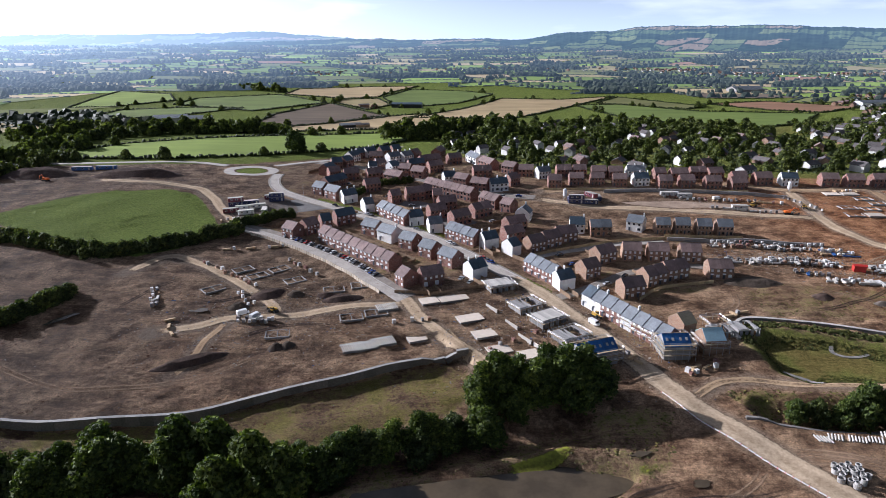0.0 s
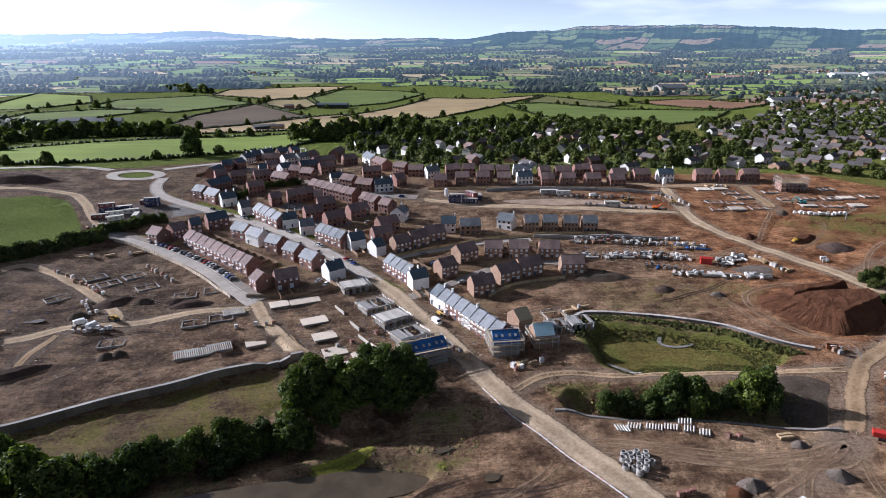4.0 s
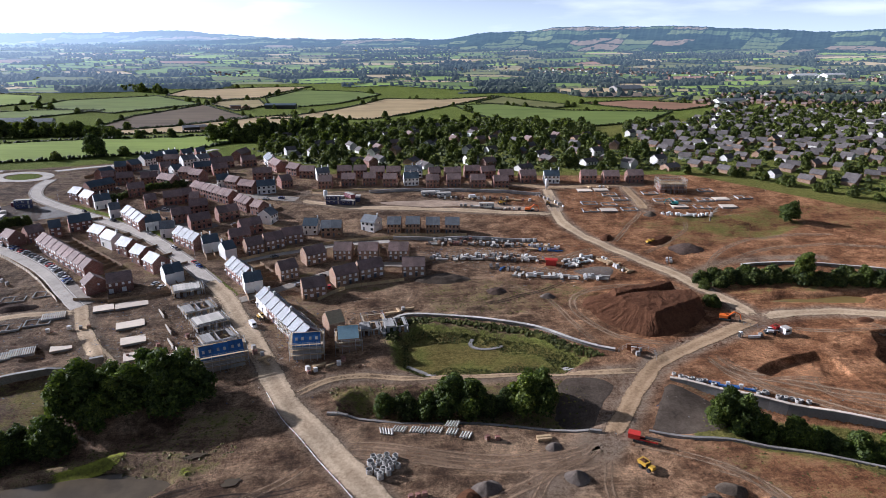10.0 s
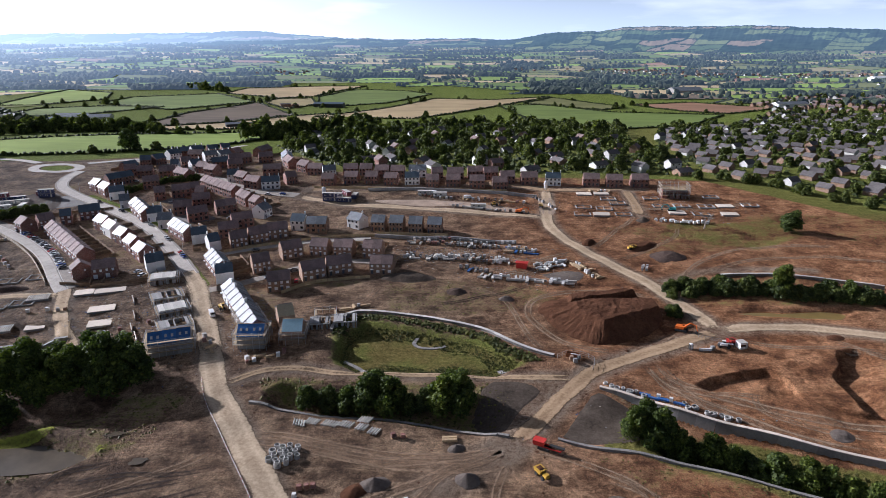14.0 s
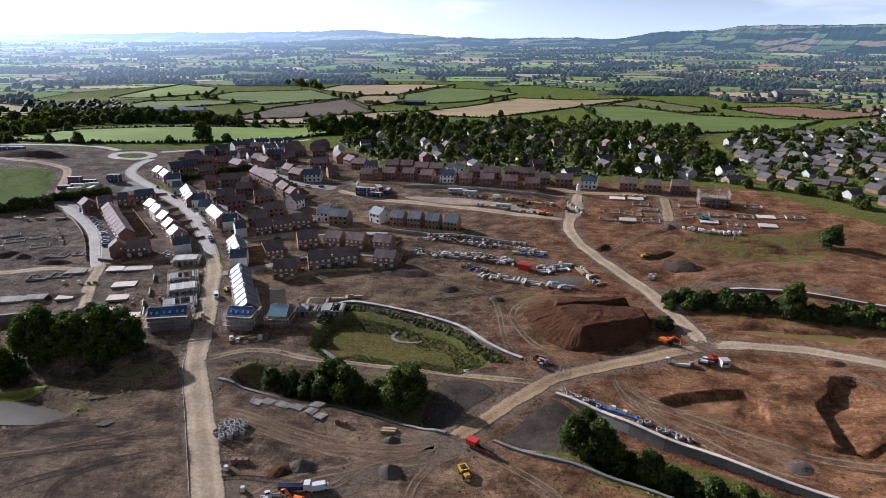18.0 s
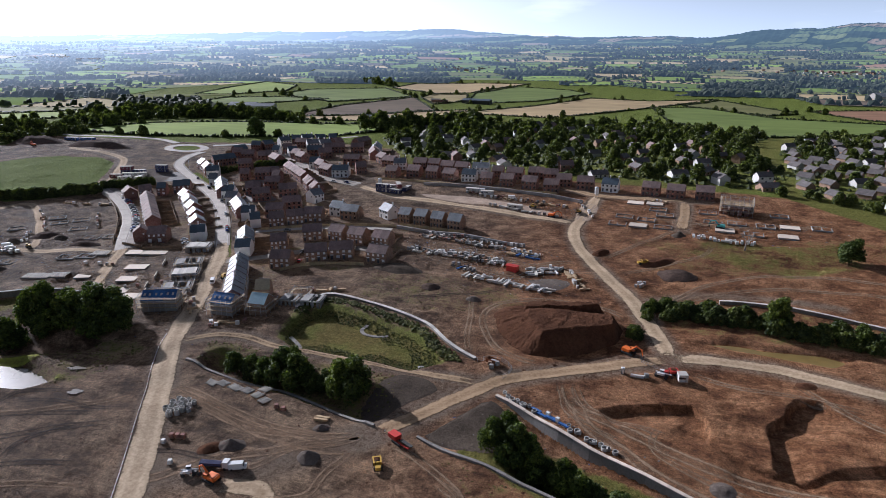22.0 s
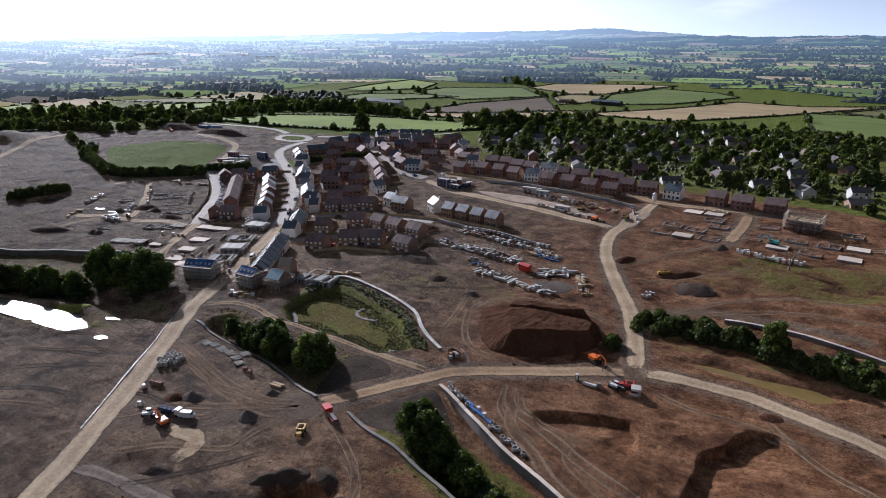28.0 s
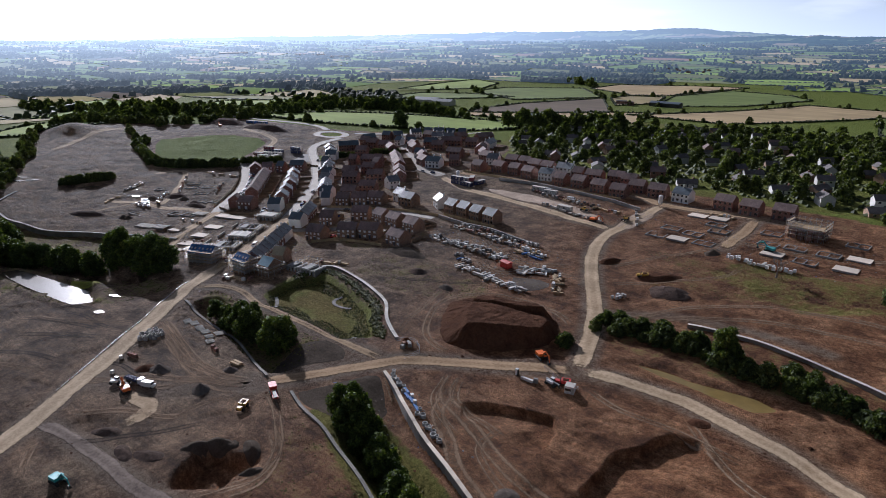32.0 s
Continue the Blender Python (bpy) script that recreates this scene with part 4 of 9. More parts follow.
quads = np.stack([idx[:-1, :-1], idx[:-1, 1:], idx[1:, 1:], idx[1:, :-1]], -1).reshape(-1, 4)
ground = mesh_ob("ground", np.stack([GX, GY, GZ], -1).reshape(-1, 3), quads, M["ground"], smooth=True)
tagged(ground, "bare brown and red earth with rough grass, rutted by machines", "ground", kind="structure")
grass = 1 - smooth01(-3, 3, inside(GX, GY, EARTH))
lush = np.ones_like(grass) * 0.85 - 0.45 * smooth01(0, 20, GX - 320 + (GY > 430) * 320) * (GY < 900)
for poly, amount, green in ((MEADOW, 0.86, 1.0), (BANK_WEST, 0.52, 0.12), (BANK_EAST, 0.4, 0.08), (VILLAGE_WOOD, 0.62, 0.6), (ESTATE, 0.55, 0.6), (ROUGH_MID, 0.4, 0.3), (VERGE_MID, 0.45, 0.4), (BASIN, 1.0, 0.0), (HEDGE_BANK, 0.42, 0.5), (POND_EDGE, 0.4, 0.5), (WEED_EAST, 0.54, 0.2), (GULLY_GRASS, 0.75, 0.25), (SOUTH_EAST, 0.38, 0.1)):
    w = smooth01(-3, 3, inside(GX, GY, poly))
    grass = np.maximum(grass, w * amount)
    lush = lush * (1 - w) + green * w
w = smooth01(-3, 3, inside(GX, GY, BASIN))
lush = lush * (1 - w) + w * np.clip(0.12 + 0.45 * lattice(GX, GY, 9, 51) + 0.3 * lattice(GX, GY, 3, 52), 0, 1)
w = smooth01(-14, 2, inside(GX, GY, BASIN))
grass, lush = np.maximum(grass, w * 0.7), np.where(w > 0.05, lush * 0.7 + 0.02, lush)
w = smooth01(-2, 6, inside(GX, GY, HOUSED))
grass, lush = grass + (0.36 - grass) * w, lush + (0.15 - lush) * w
redness = smooth01(150, 240, GX + 0.12 * (GY - 200)) * 0.95 + 0.1
redness = np.where(GY < 160, redness * smooth01(-60, 150, GY), redness)
palef = np.clip(0.85 * smooth01(12, 2, line_dist(GX, GY, [(196, 178), (186, 164), (176, 150), (150, 128), (120, 118)])), 0, 1)
palef = np.maximum(palef, 0.7 * smooth01(30, 12, np.hypot(GX - 150, (GY - 384) * 2.2)))
for run, w in ((HAUL, 4.5), (EAST_ROAD, 4.0), (RIDGE_ROAD, 3.5), (BASIN_ROAD, 4.5), (SOUTH_TRACK, 2.6), (WEST_TRACK, 3.6), (WEST_TRACK_2, 3.4), (WEST_TRACK_3, 3.4), (WEST_TRACK_4, 2.6), (NORTH_TRACK, 4.0), (WORKS_ROAD, 4.0), (SITE_SPUR, 4.0), (SOUTH_SPUR, 3.0), (TERRACE_ROAD, 4.5), (WHEEL_4, 1.4)):
    dd = line_dist(GX, GY, run)
    palef = np.maximum(palef, smooth01(w + 3.5, w - 1.0, dd))
    grass = grass * (1 - 0.95 * smooth01(w + 4, w, dd))
palef = np.maximum(palef, 0.1 * smooth01(-4, 4, inside(GX, GY, HOUSED)))
w = smooth01(2.6, 1.2, line_dist(GX, GY, [(46, 262), (38, 274), (24, 293), (8, 312)] )) + smooth01(2.2, 1.0, line_dist(GX, GY, [(2, 330), (-18, 350), (-52, 379), (-80, 398)]))
grass, lush, palef = np.maximum(grass, np.clip(w, 0, 1)), np.maximum(lush, np.clip(w, 0, 1) * 0.9), palef * (1 - np.clip(w, 0, 1))
w = smooth01(13, 10, np.hypot(GX + 143, (GY - 466) * 1.25))
grass, lush, palef = np.maximum(grass, w), np.maximum(lush, w * 0.9), palef * (1 - w)
cover = ground.data.attributes.new("cover", "FLOAT_COLOR", "POINT")
cover.data.foreach_set("color", np.stack([grass, redness, palef, lush], -1).astype(np.float32).ravel())


LX, LY = np.arange(-460, 481, 1.0), np.arange(40, 561, 1.0)
LEVEL = height(*np.meshgrid(LX, LY)).tolist()


def at(x, y, dz=0.0):
    """The ground's level: looked up on a metre grid on the site, worked out beyond it."""
    i, j = int(x + 460), int(y - 40)
    if x > -460 and y > 40 and i < 940 and j < 520:
        u, v = x + 460 - i, y - 40 - j
        a, b = LEVEL[j], LEVEL[j + 1]
        return (a[i] * (1 - u) + a[i + 1] * u) * (1 - v) + (b[i] * (1 - u) + b[i + 1] * u) * v + dz
    return float(height(x, y)) + dz


# ---- farmland out to the hills ----
CROPS = {"pasture": (0.125, 0.17, 0.04), "bright": (0.185, 0.25, 0.045), "olive": (0.135, 0.14, 0.05), "stubble": (0.36, 0.275, 0.15), "hay": (0.27, 0.225, 0.11), "plough": (0.115, 0.088, 0.06), "red": (0.25, 0.145, 0.09), "wood": (0.03, 0.045, 0.02)}
NEAR_FIELDS = {
    "oak_pasture": ("bright", [(-330, 505), (-300, 600), (-250, 640), (-172, 680), (-120, 700), (-45, 735), (-38, 640), (-70, 585), (-138, 541), (-215, 500)]),
    "strip": ("stubble", [(-215, 770), (-105, 974), (-33, 1031), (8, 860), (-54, 800), (-174, 735)]),
    "ploughed": ("plough", [(-255, 870), (-262, 1005), (-214, 1226), (-114, 1038), (-81, 985), (-215, 784)]),
    "west_rise": ("pasture", [(-310, 1055), (-224, 1240), (-363, 1425), (-491, 1300), (-482, 1155)]),
    "far_stubble": ("stubble", [(-350, 1440), (-358, 1616), (-203, 1688), (-66, 1697), (-126, 1500), (-138, 1390), (-205, 1335)]),
    "farm_stubble": ("hay", [(-205, 1310), (-136, 1345), (-98, 1204), (-132, 1105), (-203, 1237)]),
    "barn_pasture": ("pasture", [(-128, 1375), (-81, 1590), (55, 1537), (110, 1459), (30, 1258), (-82, 1148)]),
    "long_stubble": ("stubble", [(-54, 970), (30, 1128), (120, 1359), (239, 1334), (368, 1400), (250, 1218), (150, 1040), (97, 957)]),
    "village_pasture": ("pasture", [(244, 1215), (332, 1225), (420, 1070), (581, 1003), (478, 855), (371, 771), (270, 968)]),
    "top_pasture": ("olive", [(296, 1258), (369, 1382), (466, 1178), (467, 1155), (415, 1112)]),
    "east_plough": ("red", [(490, 1210), (615, 1243), (714, 1104), (597, 1020), (538, 1078)]),
    "west_pasture": ("bright", [(-630, 1084), (-772, 1559), (-598, 1424), (-514, 1240), (-563, 1110)]),
    "low_meadow": ("pasture", [(-517, 894), (-522, 1045), (-448, 1098), (-342, 1108), (-400, 960)]),
    "west_meadow": ("bright", [(-480, 250), (-540, 330), (-500, 420), (-430, 400), (-425, 290)]),
    "valley_pasture": ("bright", [(-640, 560), (-700, 700), (-560, 760), (-480, 640), (-540, 540)]),
}
NEAR_LIST = [v[1] for v in NEAR_FIELDS.values()]


def field(name, crop, pts):
    """A draped field: fan of rings from its middle outwards."""
    c = np.mean(np.array(pts), 0)
    loop = []
    n = len(pts)
    for i in range(n):
        a, b = np.array(pts[i]), np.array(pts[(i + 1) % n])
        k = max(1, int(np.hypot(*(b - a)) // 25))
        loop += [a + (b - a) * j / k for j in range(k)]
    vs, fs, m, rings = [], [], len(loop), 6
    for r in range(1, rings + 1):
        for q in loop:
            p = c + (q - c) * r / rings
            vs.append((p[0], p[1], at(p[0], p[1], 0.7)))
    vs.append((c[0], c[1], at(c[0], c[1], 0.7)))
    for r in range(rings - 1):
        for i in range(m):
            j = (i + 1) % m
            fs.append((r * m + i, (r + 1) * m + i, (r + 1) * m + j, r * m + j))
    for i in range(m):
        fs.append((rings * m, i, (i + 1) % m))
    ob = mesh_ob("field", vs, fs, M["field"], smooth=True)
    at_ = ob.data.attributes.new("crop", "FLOAT_COLOR", "POINT")
    at_.data.foreach_set("color", np.tile((*CROPS[crop], 1), len(vs)).astype(np.float32))
    words = {"bright": "bright green grazed pasture inside dark hedges", "pasture": "green pasture inside clipped hedges", "olive": "olive green meadow on a low rise", "stubble": "pale straw stubble field after harvest", "hay": "dry mown hay field beside a farm", "plough": "dark brown ploughed field", "red": "reddish bare field"}
    return tagged(ob, words[crop], "field", "fields", "structure")


for fname, (crop, pts) in NEAR_FIELDS.items():
    field(fname, crop, pts)

RNG = np.random.default_rng(7)
CELL_X, CELL_Y = 165.0, 120.0
fx = np.arange(-30, 24)
fy = np.arange(-4, 42)
node = {}
for i in fx:
    for j in fy:
        k = (i * 0.37 + j * 0.11)
        node[i, j] = ((i + 0.5 * (j % 2)) * CELL_X + RNG.uniform(-55, 55), j * CELL_Y + RNG.uniform(-42, 42))


HAND_LAID = [(-440, 0), (-440, 420), (-350, 690), (-300, 760), (-320, 1080), (-240, 1260), (-380, 1450), (-370, 1640), (-60, 1720), (120, 1480), (380, 1420), (640, 1260), (730, 1110), (900, 1100), (900, 300), (500, -100), (-440, -300)]
probe = np.array([[np.array(node[q]) for q in ((i, j), (i + 1, j), (i + 1, j + 1), (i, j + 1))] for i in fx[:-1] for j in fy[:-1]])
probe = probe.mean(1, keepdims=True) + (probe - probe.mean(1, keepdims=True)) * 0.8
taken = np.zeros(probe.shape[:2], bool)
for p in [HAND_LAID] + NEAR_LIST:
    taken |= inside(probe[..., 0], probe[..., 1], p) > 0
taken = taken.any(1).reshape(len(fx) - 1, len(fy) - 1)


TIERS = [([], [], []), ([], [], []), ([], [], [])]
HEDGE_LINES, WOODS = [], []
crop_names = ["pasture", "bright", "olive", "stubble", "hay", "plough", "red", "wood"]
crop_odds = np.array([0.27, 0.16, 0.2, 0.07, 0.05, 0.03, 0.03, 0.24])
for i in fx[:-1]:
    for j in fy[:-1]:
        c4 = [np.array(node[q]) for q in ((i, j), (i + 1, j), (i + 1, j + 1), (i, j + 1))]
        mid = sum(c4) / 4
        r = np.hypot(*mid)
        az = math.degrees(math.atan2(mid[1], mid[0]))
        crop = crop_names[RNG.choice(8, p=crop_odds / crop_odds.sum())]
        if r > 4650 or r < 300 or not (38 < az < 178) or taken[i - fx[0], j - fy[0]]:
            continue
        if crop == "wood":
            WOODS.append(c4)
        vs, fs, cols = TIERS[0 if r < 1150 else (1 if r < 2900 else 2)]
        base = len(vs)
        # fields past 1150 m get a lightened base colour
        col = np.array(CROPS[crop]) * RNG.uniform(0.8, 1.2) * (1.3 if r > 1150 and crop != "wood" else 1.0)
        for a in np.linspace(0.03, 0.97, 4):
            for b in np.linspace(0.03, 0.97, 4):
                q = c4[0] * (1 - a) * (1 - b) + c4[1] * a * (1 - b) + c4[2] * a * b + c4[3] * (1 - a) * b
                vs.append((q[0], q[1], at(q[0], q[1], 0.9)))
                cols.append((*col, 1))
        for a in range(3):
            for b in range(3):
                fs.append((base + a * 4 + b, base + (a + 1) * 4 + b, base + (a + 1) * 4 + b + 1, base + a * 4 + b + 1))
        HEDGE_LINES += [(c4[0], c4[1]), (c4[0], c4[3])]
# haze over the far tiers is emission in their materials
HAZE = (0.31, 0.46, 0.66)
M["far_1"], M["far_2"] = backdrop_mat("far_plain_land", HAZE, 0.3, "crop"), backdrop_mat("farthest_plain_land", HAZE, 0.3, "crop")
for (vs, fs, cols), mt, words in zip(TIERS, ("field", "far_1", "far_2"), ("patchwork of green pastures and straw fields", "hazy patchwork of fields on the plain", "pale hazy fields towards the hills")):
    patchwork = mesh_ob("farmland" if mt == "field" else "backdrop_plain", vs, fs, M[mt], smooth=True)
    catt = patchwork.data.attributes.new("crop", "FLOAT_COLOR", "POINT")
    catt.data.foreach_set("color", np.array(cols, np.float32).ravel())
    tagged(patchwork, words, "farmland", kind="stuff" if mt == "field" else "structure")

# ---- hills on the skyline ----
def ridge(name, dist, profile, depth, span, rows, glow, strength, seed, wooded, foot=58.0):
    """A long hill along the horizon: profile gives its height by azimuth. Hedged fields and woods lie on its side."""
    az = np.linspace(span[0], span[1], rows[0])
    top = np.interp(az, [p[0] for p in profile], [p[1] for p in profile])
    wob = sum(np.sin(az * f + seed * k) * a for k, (f, a) in enumerate(((0.9, 1.6), (2.1, 1.6), (4.7, 1.3), (11.0, 1.0), (23.0, 0.8), (47.0, 0.6))))
    steps = rows[1]
    A, Fr = np.meshgrid(az, np.linspace(0, 1, steps + 1))
    fold = 18 * lattice(A * 10, Fr * 60, 40, seed + 2) * Fr * (1 - Fr) * 3
    Z = foot + np.maximum(top + wob - foot, 2)[None] * Fr ** 1.15 + fold * 0.5
    D = dist - depth * (1 - Fr)
    vs = np.stack([D * np.cos(np.radians(A)), D * np.sin(np.radians(A)), Z], -1).reshape(-1, 3)
    speck = lattice(A * 10 + Fr * 30, Fr * 90, 5, seed) * 0.6 + 0.5 * lattice(A * 10, Fr * 90, 2, seed + 1)
    u = A / 2.3 + Fr * 1.3 + 0.5 * lattice(A * 10, Fr * 30, 13, seed + 4)
    v = Fr * 5.6 + 0.6 * lattice(A * 10, Fr * 30, 17, seed + 5)
    iu, iv = np.floor(u).astype(int), np.floor(v).astype(int)
    pick = np.random.default_rng(seed).uniform(0, 1, (256, 256))
    kind, tone = pick[iv % 256, iu % 256], pick[(iv + 91) % 256, (iu + 57) % 256]
    edge = np.minimum(np.minimum(u - iu, 1 - u + iu) * 1.7, np.minimum(v - iv, 1 - v + iv) * 0.8)
    wood = np.array((0.026, 0.04, 0.028))[None, None] * (1 + 0.6 * speck[..., None])
    crop = np.where((kind > 0.87)[..., None], np.array((0.27, 0.2, 0.14)), np.array((0.085, 0.125, 0.06)) + np.array((0.1, 0.085, 0.035)) * tone[..., None])
    open_land = (kind > wooded + 0.35 * np.clip((Fr - 0.75) * 4, 0, 1)) & (edge > 0.07) & (speck < 0.42) & (Fr < 0.965)
    col = np.where(open_land[..., None], crop * (1 + 0.1 * speck[..., None]), wood)
    n = len(az)
    idx_ = np.arange(n * (steps + 1)).reshape(steps + 1, n)
    fs = np.stack([idx_[:-1, 1:], idx_[:-1, :-1], idx_[1:, :-1], idx_[1:, 1:]], -1).reshape(-1, 4)
    # the hill's haze is emission in this material
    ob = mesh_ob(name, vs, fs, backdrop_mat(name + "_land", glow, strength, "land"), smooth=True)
    la = ob.data.attributes.new("land", "FLOAT_COLOR", "POINT")
    la.data.foreach_set("color", np.concatenate([np.clip(col, 0.005, 1), np.ones(col.shape[:2] + (1,))], -1).astype(np.float32).ravel())
    return tagged(ob, "hazy wooded hills with small fields along the skyline", "hills", kind="structure")


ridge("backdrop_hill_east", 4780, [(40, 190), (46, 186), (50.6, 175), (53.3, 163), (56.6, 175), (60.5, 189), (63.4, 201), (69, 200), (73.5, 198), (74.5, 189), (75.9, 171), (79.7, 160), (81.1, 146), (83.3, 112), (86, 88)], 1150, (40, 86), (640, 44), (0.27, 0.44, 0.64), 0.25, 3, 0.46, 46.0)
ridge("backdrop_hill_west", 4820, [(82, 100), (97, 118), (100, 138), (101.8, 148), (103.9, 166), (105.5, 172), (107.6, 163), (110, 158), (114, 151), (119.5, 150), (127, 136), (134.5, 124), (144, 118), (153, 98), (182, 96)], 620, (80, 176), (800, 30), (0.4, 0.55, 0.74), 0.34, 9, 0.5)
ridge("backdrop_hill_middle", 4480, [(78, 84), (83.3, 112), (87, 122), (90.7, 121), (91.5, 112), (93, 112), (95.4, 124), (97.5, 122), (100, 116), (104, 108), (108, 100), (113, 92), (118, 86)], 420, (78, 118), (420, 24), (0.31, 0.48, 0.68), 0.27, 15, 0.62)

# ---- roads and tracks ----
def offset_line(pts, off):
    out = []
    for i, q in enumerate(pts):
        d = pts[min(i + 1, len(pts) - 1)] - pts[max(i - 1, 0)]
        d = d / max(np.hypot(*d), 1e-6)
        out.append(q + np.array((-d[1], d[0])) * off)
    return out


def ribbon(name, pts, width, mat, lift=0.14, ragged=0.0, rut=0.0):
    """A strip laid over the ground. Ragged ones run out into the earth at their sides and ends."""
    line = curve_points(pts)
    if ragged:
        width *= 1.4
        cols, edge, worn = [-0.5, -0.38, -0.24, -0.1, 0.1, 0.24, 0.38, 0.5], [0.0, 0.5, 1, 0.9, 0.9, 1, 0.5, 0.0], [0, 0.4, 1, 0.2, 0.2, 1, 0.4, 0]
    else:
        cols = [-0.5, -0.38, -0.24, -0.1, 0.1, 0.24, 0.38, 0.5]
        edge = worn = [1] * 8
    vs, fs, att = [], [], []
    for i, q in enumerate(line):
        d = line[min(i + 1, len(line) - 1)] - line[max(i - 1, 0)]
        d = d / max(np.hypot(*d), 1e-6)
        nrm = np.array((-d[1], d[0]))
        end = min(1.0, (min(i, len(line) - 1 - i)) * 2.0 / 9.0) if ragged else 1.0
        side = ragged * noise.noise(Vector((q[0] * 0.07, q[1] * 0.07, 3.0)))
        for k, c in enumerate(cols):
            p = q + nrm * (c * width + side)
            low = 0.1 if (ragged and k in (0, 7)) else 0.0
            vs.append((p[0], p[1], at(p[0], p[1], lift - low - (rut if k in (2, 5) else 0))))
            att.append((edge[k] * end, worn[k], 0, 1))
        for c in (-0.502, 0.502):
            p = q + nrm * (c * width + side)
            vs.append((p[0], p[1], at(p[0], p[1], -0.3)))
            att.append((0.0 if ragged else 1.0, 0, 0, 1))
    for i in range(len(line) - 1):
        a, b = i * 10, (i + 1) * 10
        for k in range(7):
            fs.append((a + k + 1, a + k, b + k, b + k + 1))
        fs.append((a, a + 8, b + 8, b))
        fs.append((a + 9, a + 7, b + 7, b + 9))
    ob = mesh_ob(name, vs, fs, M[mat], smooth=True)
    ob.data.attributes.new("across", "FLOAT_COLOR", "POINT").data.foreach_set("color", np.array(att, np.float32).ravel())
    return ob


for nm, pts, w, mt, lf, rg, lab in (
    ("haul_road", HAUL, 7.2, "stone_haul", 0.16, 0.35, "pale dusty haul road of packed stone"),
    ("site_road", EAST_ROAD, 5.4, "haul", 0.14, 0.5, "pale packed haul track over red earth"),
    ("site_road", RIDGE_ROAD, 4.6, "haul", 0.12, 0.5, "packed stone track over red earth"),
    ("site_road", BASIN_ROAD, 5.2, "track", 0.13, 0.5, "rutted packed earth track past the basin"),
    ("dirt_track", SOUTH_TRACK, 3.2, "ruts", 0.11, 0.4, "narrow rutted earth track below the basin"),
    ("dirt_track", WEST_TRACK, 4.8, "haul", 0.13, 0.5, "rutted reddish earth track between the slabs"),
    ("dirt_track", WEST_TRACK_2, 4.2, "haul", 0.11, 0.5, "packed earth track across the west plots"),
    ("dirt_track", WEST_TRACK_3, 4.0, "haul", 0.10, 0.5, "packed earth track beside stored materials"),
    ("dirt_track", WEST_TRACK_4, 2.6, "track", 0.10, 0.5, "faint earth track down the slope"),
    ("dirt_track", NORTH_TRACK, 5.0, "haul", 0.12, 1.0, "pale curving track past the cabins"),
    ("site_road", WORKS_ROAD, 5.0, "haul", 0.13, 0.5, "packed earth road along the stores compound"),
    ("site_road", SITE_SPUR, 5.0, "track", 0.15, 0.5, "packed earth spur between new plots"),
    ("dirt_track", SOUTH_SPUR, 3.8, "stone_track", 0.11, 0.4, "grey stone track curving past the hollow"),
    ("road", AVENUE_LOW, 6.2, "stone_haul", 0.21, 0.2, "pale dusty street below the finished houses"),
    ("road", AVENUE, 5.8, "tarmac", 0.15, 0.0, "pale dusty asphalt avenue between new houses"),
    ("road", CRESCENT, 5.6, "tarmac", 0.13, 0.0, "grey asphalt crescent with parked cars"),
    ("road", LANE, 5.4, "paving", 0.12, 0.0, "pale dusty estate lane"),
    ("road", TERRACE_ROAD, 5.4, "track", 0.13, 0.4, "dusty earth road before the brick houses"),
    ("road", CLOSE, 5.4, "paving", 0.12, 0.0, "pale paved close between brown houses"),
    ("road", ARC, 5.0, "tarmac", 0.12, 0.0, "grey asphalt road along garden fences"),
):
    tagged(ribbon(nm, pts, w, mt, lf, rg, rut=0.05 if rg else 0.0), lab, "road", "roads", "structure")


def kerbed_strip(pts, side, inner, wide, mat, lab, nm):
    """A raised strip beside a road, from inner to inner + wide metres off its middle."""
    line = curve_points(pts)
    rows = []
    for off, dz in ((inner, -0.2), (inner, 0.27), (inner + 0.25, 0.28), (inner + wide, 0.27), (inner + wide + 0.1, -0.2)):
        rows.append([(q[0], q[1], at(q[0], q[1], dz)) for q in offset_line(line, side * off)])
    vs = [v for r in rows for v in r]
    n = len(line)
    fs, mi = [], []
    for r in range(4):
        for i in range(n - 1):
            q = (r * n + i, r * n + i + 1, (r + 1) * n + i + 1, (r + 1) * n + i)
            fs.append(q if side < 0 else q[::-1])
            mi.append(1 if r < 2 else 0)
    fs = [f[::-1] for f in fs]
    return tagged(mesh_ob(nm, vs, fs, [M[mat], M["kerb"]], mat_index=mi), lab, "pavement", "pavements", "structure")


kerbed_strip(AVENUE, 1, 2.7, 1.5, "paving", "concrete pavement with a pale kerb along the avenue", "pavement")
kerbed_strip(AVENUE, -1, 2.7, 1.5, "paving", "concrete pavement with a pale kerb along the avenue", "pavement")
kerbed_strip(CRESCENT, 1, 2.8, 4.6, "paving", "paved parking bays beside the crescent", "pavement")
kerbed_strip(LANE, -1, 2.7, 1.8, "paving", "concrete pavement along the estate lane", "pavement")
kerbed_strip(LANE, 1, 2.7, 1.8, "paving", "concrete pavement along the estate lane", "pavement")


